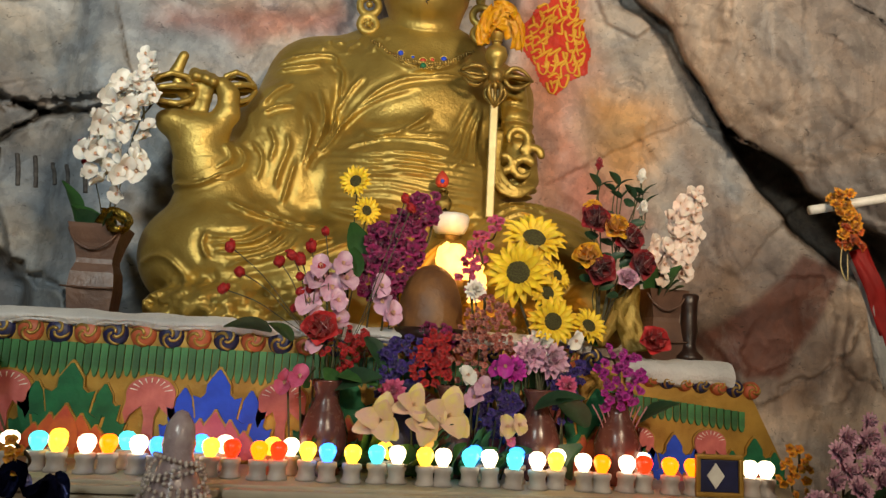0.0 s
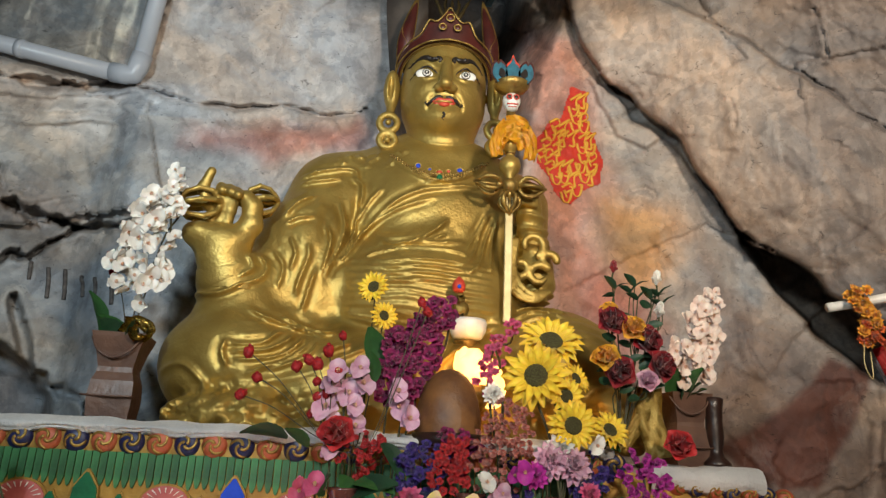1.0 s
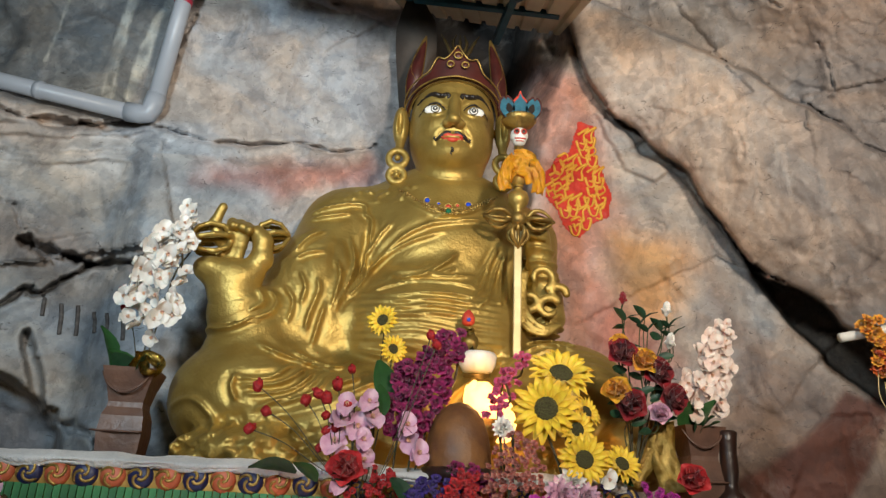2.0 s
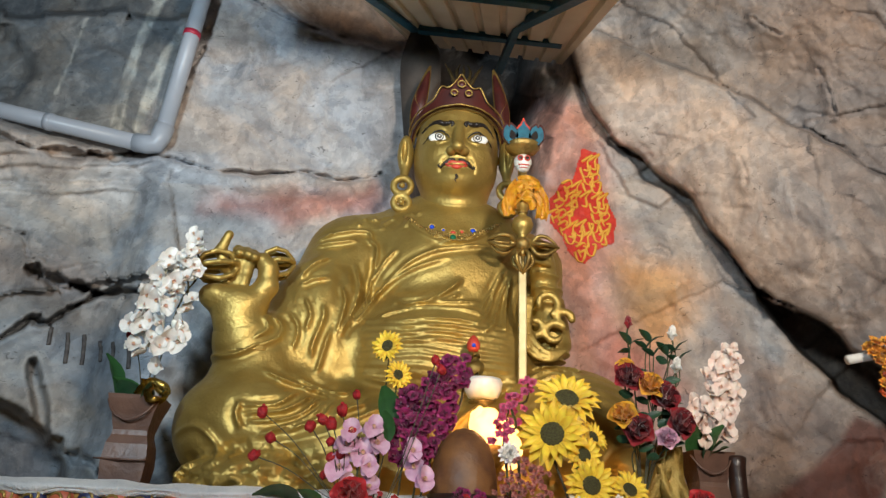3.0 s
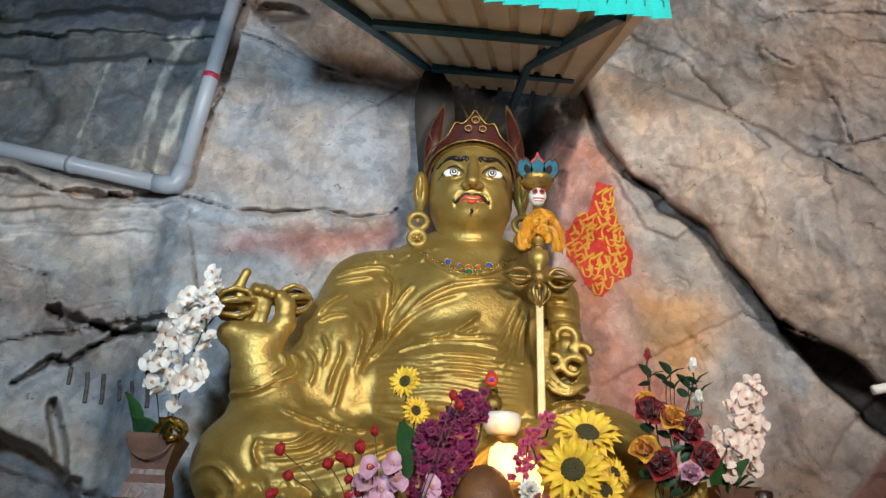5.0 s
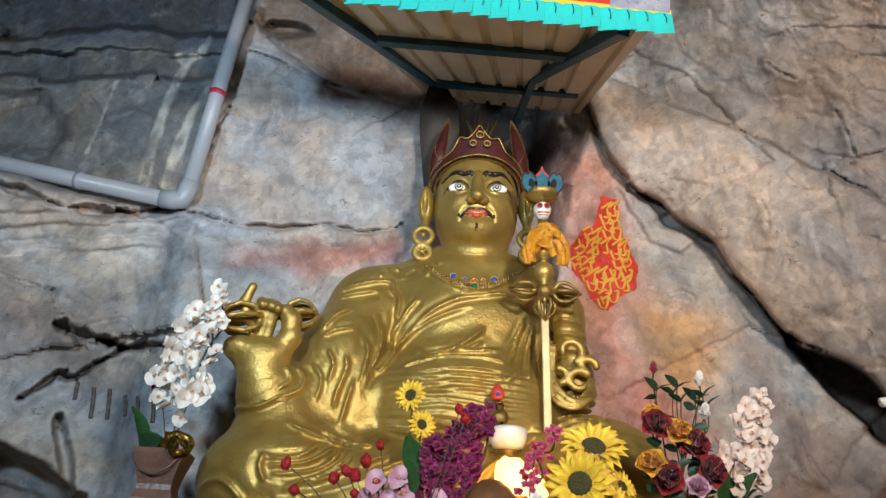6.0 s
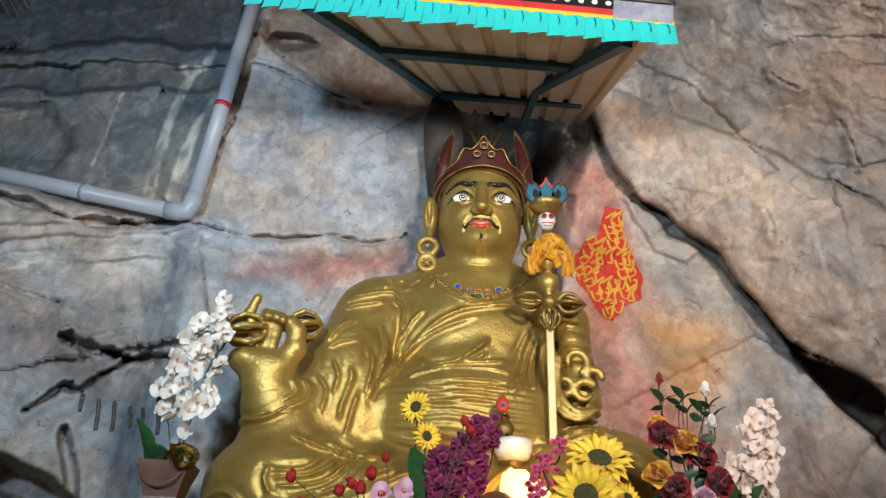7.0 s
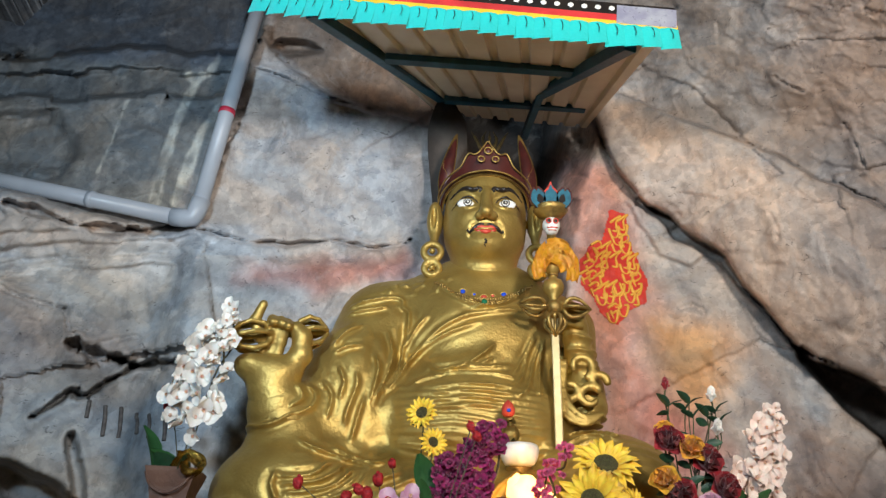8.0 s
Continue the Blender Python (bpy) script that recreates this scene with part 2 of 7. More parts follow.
def line_dist(x, z, pts):
    """Distance to a broken line, and the share of its length."""
    best, share = np.full_like(x, 1e9), np.zeros_like(x)
    n = len(pts) - 1
    for i in range(n):
        (x0, z0), (x1, z1) = pts[i], pts[i + 1]
        dx, dz = x1 - x0, z1 - z0
        t = np.clip(((x - x0) * dx + (z - z0) * dz) / (dx * dx + dz * dz), 0, 1)
        d = np.hypot(x - x0 - t * dx, z - z0 - t * dz)
        near = d < best
        best, share = np.where(near, d, best), np.where(near, (i + t) / n, share)
    return best, share


def inside(x, z, pts):
    """Signed distance to a polygon, below 0 within."""
    d, _ = line_dist(x, z, list(pts) + [pts[0]])
    odd = np.zeros(x.shape, bool)
    for (x0, z0), (x1, z1) in zip(pts, list(pts[1:]) + [pts[0]]):
        if z0 != z1:
            odd ^= ((z0 > z) != (z1 > z)) & (x < (x1 - x0) * (z - z0) / (z1 - z0) + x0)
    return np.where(odd, -d, d)


def step(d, soft):
    """1 where d is well below 0, 0 where well above."""
    t = np.clip(0.5 - d / (2 * soft), 0, 1)
    return t * t * (3 - 2 * t)


# The rock face is shaped over slopes (a: sideways, b: upwards) from a point 1.5 m above the floor.
CREVICE_UP = [(0.19, 0.86), (0.214, 0.783), (0.229, 0.73), (0.245, 0.69), (0.274, 0.636), (0.316, 0.598), (0.357, 0.56), (0.398, 0.524), (0.423, 0.47), (0.448, 0.438), (0.481, 0.385), (0.513, 0.356), (0.551, 0.343), (0.587, 0.322), (0.61, 0.293), (0.70, 0.245), (0.80, 0.21), (1.3, 0.08)]
CREVICE_LOW = [(1.3, -0.12), (0.80, 0.10), (0.70, 0.15), (0.656, 0.175), (0.593, 0.222), (0.57, 0.248), (0.539, 0.285), (0.514, 0.32), (0.487, 0.368), (0.455, 0.421), (0.418, 0.464), (0.390, 0.511), (0.355, 0.540), (0.324, 0.552), (0.302, 0.590), (0.270, 0.631), (0.241, 0.685), (0.225, 0.728), (0.21, 0.78), (0.186, 0.855)]


STEP = 0.0035


def facets(u, v, size, seed, tilt, jump):
    """Planes of broken stone: each cell is a flat face with its own tilt and height."""
    rng = np.random.RandomState(seed)
    tab = rng.rand(64, 64, 5)
    gu, gv = np.floor(u / size).astype(int), np.floor(v / size).astype(int)
    best, out = np.full_like(u, 1e9), np.zeros_like(u)
    for du in (-1, 0, 1):
        for dv in (-1, 0, 1):
            c = tab[(gu + du) % 64, (gv + dv) % 64]
            pu, pv = (gu + du + c[..., 0]) * size, (gv + dv + c[..., 1]) * size
            d = (u - pu) ** 2 + (v - pv) ** 2
            val = jump * (c[..., 2] * 2 - 1) + tilt * ((u - pu) * (c[..., 3] * 2 - 1) + (v - pv) * (c[..., 4] * 2 - 1))
            near = d < best
            best, out = np.where(near, d, best), np.where(near, val, out)
    return out


def build_rock():
    step_ab = STEP
    A, B = np.meshgrid(np.arange(-1.45, 1.45, step_ab), np.arange(-0.53, 1.62, step_ab))
    wob = 0.005 * fbm(A * 9, B * 9, 3) + 0.003 * fbm(A * 40, B * 40, 4)
    wob2 = 0.005 * fbm(A * 9 + 7, B * 9 + 3, 5) + 0.003 * fbm(A * 40, B * 40, 6)
    a = A + wob + facets(A, B, 0.05, 7, 0.06, 0.003)
    b = B + wob2 + facets(A, B, 0.05, 8, 0.06, 0.003)
    # large form: two walls that close towards a hollow behind the figure
    Y = 3.05 + 0.0 * a
    Y += np.where(a < 0.05, -0.42 * np.clip(-(a + 0.1), 0, 1.4), 0)
    Y -= 0.95 * np.clip(a - 0.30, 0, 0.5) + 0.5 * np.clip(a - 0.8, 0, 1)
    Y -= 0.25 * np.clip(b - 0.75, 0, 1) ** 1.5
    Y += 0.10 * fbm(a * 3.1, b * 3.1, 11, 3) + 0.022 * fbm(a * 9, b * 9, 12, 5) + 0.012 * fbm(a * 26, b * 26, 13, 5)
    # broken facets: large slabs, then smaller chips where the rock is rough
    slab = inside(a, b, CREVICE_UP + [(1.5, 1.8), (0.19, 1.8)])
    rugged = step(inside(a, b, [(-1.6, 0.50), (-0.60, 0.50), (-0.43, 0.53), (-0.07, 0.52), (-0.10, 0.30), (-0.3, -0.1), (-1.6, -0.3)]), 0.03)
    calm = 0.30 + 0.55 * rugged
    Y += calm * facets(a * 0.9 + b * 0.45, b * 1.0 - a * 0.35, 0.24, 14, 0.45, 0.045)
    rough = np.clip(0.40 + 1.2 * fbm(A * 2.5, B * 2.5, 16, 3) + 0.35 * (a < -0.1), 0.1, 1.0) * (0.6 + 0.4 * rugged)
    Y += rough * facets(a + b * 0.3, b * 1.2, 0.085, 15, 0.45, 0.014)
    Y += 0.6 * rough * facets(a, b, 0.03, 17, 0.50, 0.005)
    # swelling strata below the drain pipe
    bulge = inside(a, b, [(-1.6, 0.46), (-0.708, 0.466), (-0.632, 0.478), (-0.563, 0.515), (-0.43, 0.525), (-0.08, 0.515), (-0.06, 0.2), (-0.4, 0.0), (-1.6, 0.0)])
    Y -= 0.13 * step(bulge + 0.01, 0.035)
    for lb, k in ((0.485, 0.04), (0.505, 0.03), (0.530, 0.04), (0.555, 0.035)):
        Y += k * step(b - lb - 0.10 * (a + 0.43) * (a < -0.43) - 0.012 * fbm(a * 9, b * 3, 24), 0.004) * step(a + 0.44, 0.03)
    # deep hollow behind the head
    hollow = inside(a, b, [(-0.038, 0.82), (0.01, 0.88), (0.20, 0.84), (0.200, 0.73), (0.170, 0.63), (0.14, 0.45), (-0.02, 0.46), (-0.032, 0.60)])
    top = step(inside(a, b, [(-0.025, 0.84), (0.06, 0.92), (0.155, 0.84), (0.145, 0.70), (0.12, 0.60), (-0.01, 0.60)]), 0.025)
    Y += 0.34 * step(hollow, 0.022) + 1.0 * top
    # recess at the side behind the pipe: its back steps away upwards in ledges
    recess = inside(a, b, [(-1.5, 1.30), (-0.40, 1.30), (-0.390, 1.02), (-0.398, 0.93), (-0.418, 0.80), (-0.432, 0.69), (-0.440, 0.565), (-0.468, 0.546), (-0.605, 0.570), (-0.757, 0.615), (-1.5, 0.79)])
    rec = step(recess, 0.010)
    jag = 0.030 * fbm(a * 6, b * 2, 20, 4) + facets(a, b * 0.3, 0.05, 25, 0.0, 0.010)
    ledges = 0.34 * step(0.803 - b + jag, 0.006) + 0.55 * step(0.900 - b + 1.4 * jag, 0.008)
    ledges = ledges - 0.06 * step(0.86 - b + jag, 0.005) + 0.10 * step(inside(a, b, [(-0.92, 0.75), (-0.72, 0.77), (-0.66, 0.69), (-0.68, 0.64), (-0.95, 0.68)]), 0.02)
    Y += rec * (0.16 + ledges)
    # shaded brown rock under the canopy's side, behind a crack, with a hole above it
    shelf = inside(a, b, [(-0.42, 1.0), (-0.375, 0.935), (-0.325, 0.885), (-0.258, 0.833), (-0.174, 0.794), (-0.07, 0.762), (-0.02, 0.86), (-0.15, 1.2), (-0.40, 1.2)])
    Y += 0.10 * step(shelf, 0.004)
    hole = inside(a, b, [(-0.362, 0.925), (-0.345, 0.95), (-0.300, 0.945), (-0.270, 0.925), (-0.300, 0.915), (-0.345, 0.910)])
    Y += 0.14 * step(hole, 0.012)
    # cracks
    for pts, w, d in (
            ([(-0.46, 0.549), (-0.417, 0.542), (-0.339, 0.529), (-0.275, 0.525), (-0.205, 0.537), (-0.141, 0.522), (-0.082, 0.536)], 0.0035, 0.09),
            ([(-0.385, 0.877), (-0.331, 0.856), (-0.256, 0.821), (-0.174, 0.793), (-0.074, 0.76)], 0.0028, 0.07),
            ([(-0.585, 0.347), (-0.557, 0.338), (-0.509, 0.331), (-0.472, 0.313), (-0.40, 0.322)], 0.0085, 0.16),
            ([(-0.60, 0.24), (-0.579, 0.257), (-0.557, 0.277), (-0.531, 0.273), (-0.472, 0.315)], 0.0065, 0.14),
            ([(-0.54, 0.21), (-0.50, 0.12), (-0.47, 0.10), (-0.43, 0.085), (-0.39, 0.05)], 0.009, 0.12),
            ([(-0.80, 0.47), (-0.70, 0.43), (-0.60, 0.40), (-0.58, 0.36)], 0.005, 0.06),
            ([(-0.75, 0.585), (-0.62, 0.545), (-0.52, 0.535), (-0.44, 0.55)], 0.008, 0.10),
            ([(-0.318, 0.70), (-0.312, 0.735), (-0.322, 0.765)], 0.0022, 0.03),
            ([(-0.43, 0.60), (-0.414, 0.66), (-0.416, 0.70), (-0.400, 0.75)], 0.005, 0.08),
            ([(0.57, 0.0), (0.62, 0.02), (0.67, 0.055), (0.69, 0.10)], 0.004, 0.05),
            ([(0.478, 0.23), (0.493, 0.19), (0.515, 0.16)], 0.0025, 0.03),
            ([(0.550, 0.885), (0.57, 0.868), (0.59, 0.853)], 0.005, 0.03),
            ([(0.645, 0.785), (0.655, 0.75), (0.66, 0.705)], 0.0035, 0.04),
            ([(0.485, 0.60), (0.495, 0.575), (0.49, 0.55)], 0.0025, 0.03),
            ([(0.325, 0.43), (0.345, 0.435), (0.36, 0.425)], 0.0025, 0.03)):
        r, s = line_dist(a, b, pts)
        width = w * np.clip(0.75 + 1.1 * fbm(s * 11 + w * 700, s * 0 + d * 90, 18, 3), 0.2, 1.9)
        Y += d * step(r - width, 0.0035)
        Y -= 0.02 * step(r - width - 0.012, 0.012)
    # dark cleft low on the cool side
    wedge = inside(a, b, [(-1.5, 0.20), (-0.62, 0.175), (-0.535, 0.145), (-0.50, 0.115), (-0.47, 0.09), (-0.46, -0.1), (-0.62, -0.3), (-1.5, -0.3)])
    Y += 0.34 * step(wedge, 0.008)
    # the leaning slab that overhangs on the warm side, and the cleft beneath it
    ridge = [(0.15, 0.875), (0.221, 0.855), (0.298, 0.829), (0.372, 0.782), (0.427, 0.758), (0.49, 0.736), (0.533, 0.709), (0.565, 0.677), (0.616, 0.656), (0.664, 0.629), (0.70, 0.59), (0.9, 0.49), (1.5, 0.3)]
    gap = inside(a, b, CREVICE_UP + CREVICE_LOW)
    Y += 0.03 * np.clip(1 - np.abs(slab) / 0.13, 0, 1) ** 2 * (slab > 0) * (a > 0.15)
    lobe = np.clip(-slab, 0, 0.16) / 0.16
    Y -= step(slab, 0.004) * (0.10 + 0.20 * np.sqrt(lobe))
    upper = inside(a, b, ridge + [(1.5, 1.8), (0.15, 1.8)])
    r, s = line_dist(a, b, ridge)
    Y += 0.09 * step(r - 0.0035 * np.clip(0.7 + 1.4 * fbm(s * 25, s * 0, 26, 3), 0.1, 2.0), 0.002)
    Y += 0.20 * step(upper, 0.005) - 0.75 * np.clip(-upper, 0, 0.6) * (upper < 0)
    Y += 0.55 * step(gap, 0.004) * np.clip((a - 0.40) / 0.12, 0.10, 1)
    for chip in ([(0.259, 0.625), (0.307, 0.60), (0.335, 0.575), (0.30, 0.55), (0.278, 0.578)], [(0.293, 0.555), (0.335, 0.545), (0.372, 0.53), (0.345, 0.505), (0.30, 0.52)]):
        Y -= 0.045 * step(inside(a, b, chip), 0.005)
    # broken lower block with a sharp arris
    block = inside(a, b, [(0.60, -0.10), (0.64, 0.04), (0.662, 0.125), (0.74, 0.12), (1.5, -0.1), (1.5, -0.42), (0.58, -0.42)])
    Y -= 0.16 * step(block, 0.008) * np.clip(-block / 0.08, 0.15, 1)
    Y = np.maximum(Y, 1.25)

    def zone(poly, soft, n=10, amp=0.05, seed=30):
        return step(inside(A, B, poly) + amp * fbm(A * n, B * n, seed, 5), soft)[..., None]

    n1 = fbm(A * 6, B * 6, 40, 6)[..., None]
    n2 = fbm(A * 3, B * 3, 41, 5)[..., None]
    col = np.array([0.43, 0.415, 0.405]) + 0.05 * n1 + 0.03 * n2 * np.array([1.0, 0.6, 0.2])
    lap = lambda c, k: col * (1 - k) + np.array(c) * k
    warm = np.clip((A - 0.12) / 0.10, 0, 1)[..., None]
    col = lap((0.53, 0.44, 0.365), warm * 0.9)
    # recess: grey-brown face with its shade painted into the colour, darker above
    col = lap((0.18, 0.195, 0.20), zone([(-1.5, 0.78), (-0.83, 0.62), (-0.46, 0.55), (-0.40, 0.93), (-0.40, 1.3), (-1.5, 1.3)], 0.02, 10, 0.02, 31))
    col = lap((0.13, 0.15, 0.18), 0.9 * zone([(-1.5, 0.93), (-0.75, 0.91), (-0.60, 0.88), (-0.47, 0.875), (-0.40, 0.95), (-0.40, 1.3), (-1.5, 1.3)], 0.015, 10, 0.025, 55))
    # blue-grey lower rock, paler on its swelling edge, with darker patches
    col = lap((0.33, 0.36, 0.375), 0.85 * zone([(-1.5, 0.52), (-0.6, 0.50), (-0.30, 0.45), (-0.22, 0.36), (-0.30, 0.0), (-1.5, -0.2)], 0.05, 8, 0.07, 32))
    col = lap((0.55, 0.55, 0.53), 0.7 * zone([(-0.80, 0.47), (-0.62, 0.475), (-0.55, 0.505), (-0.40, 0.515), (-0.25, 0.48), (-0.42, 0.455), (-0.56, 0.445), (-0.8, 0.40)], 0.03, 14, 0.05, 45))
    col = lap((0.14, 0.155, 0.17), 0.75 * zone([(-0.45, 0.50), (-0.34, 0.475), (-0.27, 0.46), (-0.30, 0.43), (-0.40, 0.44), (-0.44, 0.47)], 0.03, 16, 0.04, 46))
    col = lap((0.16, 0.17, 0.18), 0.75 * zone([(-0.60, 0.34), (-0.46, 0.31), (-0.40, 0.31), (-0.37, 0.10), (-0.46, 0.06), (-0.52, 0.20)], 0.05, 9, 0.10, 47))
    col = lap((0.32, 0.27, 0.25), 0.6 * zone([(-0.72, 0.42), (-0.56, 0.40), (-0.52, 0.34), (-0.60, 0.28), (-0.75, 0.30)], 0.05, 12, 0.08, 48))
    col = lap((0.36, 0.14, 0.11), 0.75 * zone([(-0.33, 0.478), (-0.10, 0.505), (-0.08, 0.47), (-0.22, 0.452), (-0.34, 0.455)], 0.025, 14, 0.03, 33))
    # brown rock beside and above the panel, darkened to paint in the canopy's shade
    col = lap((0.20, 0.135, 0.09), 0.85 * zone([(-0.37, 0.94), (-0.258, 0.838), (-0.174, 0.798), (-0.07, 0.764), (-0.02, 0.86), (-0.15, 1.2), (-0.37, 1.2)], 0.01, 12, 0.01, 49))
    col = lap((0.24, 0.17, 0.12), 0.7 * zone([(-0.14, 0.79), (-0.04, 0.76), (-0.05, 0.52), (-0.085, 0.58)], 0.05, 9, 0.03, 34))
    # red, orange and blue-grey washes on the wall beside the staff
    col = lap((0.56, 0.26, 0.195), 0.8 * zone([(0.15, 0.69), (0.225, 0.68), (0.272, 0.61), (0.285, 0.50), (0.29, 0.40), (0.318, 0.28), (0.29, 0.22), (0.17, 0.24)], 0.04, 9, 0.05, 35))
    col = lap((0.62, 0.33, 0.13), 0.9 * zone([(0.284, 0.405), (0.333, 0.418), (0.378, 0.40), (0.395, 0.368), (0.385, 0.30), (0.321, 0.27), (0.28, 0.32)], 0.035, 10, 0.04, 36))
    col = lap((0.46, 0.17, 0.13), 0.7 * zone([(0.25, 0.33), (0.30, 0.30), (0.36, 0.22), (0.30, 0.18), (0.24, 0.23)], 0.04, 10, 0.05, 51))
    col = lap((0.40, 0.40, 0.39), 0.85 * zone([(0.275, 0.61), (0.37, 0.54), (0.42, 0.465), (0.405, 0.42), (0.33, 0.435), (0.285, 0.50)], 0.03, 10, 0.04, 37))
    col = lap((0.33, 0.34, 0.345), 0.8 * zone([(0.41, 0.46), (0.484, 0.376), (0.515, 0.30), (0.50, 0.27), (0.455, 0.34), (0.40, 0.44)], 0.02, 10, 0.03, 38))
    # lower corner coloured darker to stand in for the lamps' falloff
    col = lap((0.26, 0.195, 0.165), 0.85 * zone([(0.42, 0.36), (0.46, 0.32), (0.52, 0.25), (0.60, 0.18), (0.72, 0.0), (0.5, -0.05), (0.40, 0.10)], 0.03, 10, 0.05, 52))
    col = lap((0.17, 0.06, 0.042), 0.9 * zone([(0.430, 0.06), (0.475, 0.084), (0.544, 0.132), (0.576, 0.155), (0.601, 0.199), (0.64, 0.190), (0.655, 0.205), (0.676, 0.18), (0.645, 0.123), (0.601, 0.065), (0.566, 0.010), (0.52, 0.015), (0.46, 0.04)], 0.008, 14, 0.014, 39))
    # shade of the deep hollow painted in as near-black colour
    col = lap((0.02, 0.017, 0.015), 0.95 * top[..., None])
    # the cleft's own shade put into the colour as dark brown
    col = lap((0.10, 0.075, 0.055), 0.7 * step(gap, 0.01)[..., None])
    # cool lime-washed band along the slab's top, plain taupe rock above it
    col = lap((0.30, 0.31, 0.315), 0.7 * zone([(0.20, 0.87), (0.30, 0.835), (0.47, 0.75), (0.68, 0.62), (0.70, 0.585), (0.56, 0.645), (0.44, 0.715), (0.30, 0.785)], 0.02, 12, 0.03, 43))
    col = lap((0.30, 0.275, 0.25), 0.85 * zone([(0.20, 0.87), (0.298, 0.832), (0.49, 0.738), (0.565, 0.68), (0.70, 0.60), (1.4, 0.3), (1.4, 1.5), (0.25, 1.5)], 0.02, 8, 0.02, 44))
    # light falloff painted in: the slab's colour darkens outwards
    col = lap((0.33, 0.265, 0.225), 0.7 * np.clip((A - 0.48) / 0.16, 0, 1)[..., None] * step(slab, 0.01)[..., None])
    # shade inside the low cleft put into the colour
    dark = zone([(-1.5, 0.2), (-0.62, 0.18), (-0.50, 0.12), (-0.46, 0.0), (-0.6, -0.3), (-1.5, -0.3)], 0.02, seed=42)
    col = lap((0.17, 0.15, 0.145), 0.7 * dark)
    # pale drip marks of lime in the recess
    for pts, w in (([(-0.480, 0.86), (-0.493, 0.812), (-0.502, 0.75), (-0.511, 0.668), (-0.508, 0.592)], 0.0085), ([(-0.436, 0.79), (-0.456, 0.74), (-0.464, 0.67), (-0.472, 0.592)], 0.0095),
                   ([(-0.505, 0.863), (-0.484, 0.835), (-0.488, 0.813)], 0.006), ([(-0.455, 0.90), (-0.470, 0.86), (-0.482, 0.85)], 0.006), ([(-0.60, 0.80), (-0.607, 0.72), (-0.612, 0.65)], 0.0025)):
        r, s = line_dist(A + 0.006 * fbm(A * 60, B * 14, 50), B, pts)
        col = lap((0.64, 0.66, 0.60), 0.85 * (step(r - w * (0.45 + 0.75 * np.clip(0.5 + fbm(A * 30, B * 18, 53, 4), 0, 1)), 0.003) * np.clip(0.75 + 1.2 * fbm(A * 45, B * 25, 54, 4), 0.15, 1))[..., None])
    # each broken face has weathered to a shade of its own
    shade = 1 + 0.06 * facets(a * 0.9 + b * 0.45, b - a * 0.35, 0.24, 14, 0, 1) + (0.03 + 0.07 * rugged) * facets(a + b * 0.3, b * 1.2, 0.085, 15, 0, 1) + (0.02 + 0.05 * rugged) * facets(a, b, 0.03, 17, 0, 1)
    cool = 0.05 * facets(a + b * 0.3, b * 1.2, 0.085, 19, 0, 1)
    col = col * np.stack([shade - cool, shade, shade + cool], -1)
    col = np.clip(col, 0.01, 0.9)
    X, Z = A * Y, 1.5 + B * Y
    return A, B, X, Y, Z, col


RA, RB, RX, RY, RZ, RCOL = build_rock()


def rock_y(x, y0, z):
    """Depth of the rock on the line from (0, 0, 1.5) through the point."""
    a, b = x / y0, (z - 1.5) / y0
    j = int(np.clip(round((a - RA[0, 0]) / STEP), 0, RA.shape[1] - 1))
    i = int(np.clip(round((b - RB[0, 0]) / STEP), 0, RA.shape[0] - 1))
    return float(RY[i, j])


def on_rock(a, b, lift=0.004):
    y = rock_y(a, 1.0, 1.5 + b) - lift
    return Vector((a * y, y, 1.5 + b * y))


def rock_object():
    h, w = RA.shape
    verts = np.stack([RX, RY, RZ], -1).reshape(-1, 3)
    idx = np.arange(h * w).reshape(h, w)
    faces = np.stack([idx[:-1, :-1], idx[:-1, 1:], idx[1:, 1:], idx[1:, :-1]], -1).reshape(-1, 4)
    # a skirt that gives the wall its thickness
    rim = np.concatenate([idx[0, :], idx[1:, -1], idx[-1, -2::-1], idx[-2:0:-1, 0]])
    back = verts[rim] * np.array([1.12, 1, 1.0])
    back[:, 1] = 4.6
    n0 = len(verts)
    k = np.arange(len(rim))
    ring = np.stack([rim, n0 + k, n0 + (k + 1) % len(rim), np.roll(rim, -1)], -1)
    verts = np.concatenate([verts, back])
    faces = np.concatenate([faces, ring])
    me = bpy.data.meshes.new("cave_wall")
    me.vertices.add(len(verts))
    me.vertices.foreach_set("co", verts.astype(np.float32).ravel())
    me.loops.add(len(faces) * 4)
    me.loops.foreach_set("vertex_index", faces.astype(np.int32).ravel())
    me.polygons.add(len(faces))
    me.polygons.foreach_set("loop_start", np.arange(len(faces), dtype=np.int32) * 4)
    me.update(calc_edges=True)
    att = me.color_attributes.new("stain_and_shade", "FLOAT_COLOR", "POINT")
    c = np.ones((len(verts), 4), np.float32)
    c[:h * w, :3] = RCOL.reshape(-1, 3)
    c[h * w:, :3] = 0.3
    att.data.foreach_set("color", c.ravel())
    me.polygons.foreach_set("use_smooth", [True] * len(faces))
    me.materials.append(M_ROCK)
    return tagged(new("wall_rock", me), "weathered grey and ochre cave rock face with deep cracks", "rock wall", kind="structure")


rock_object()


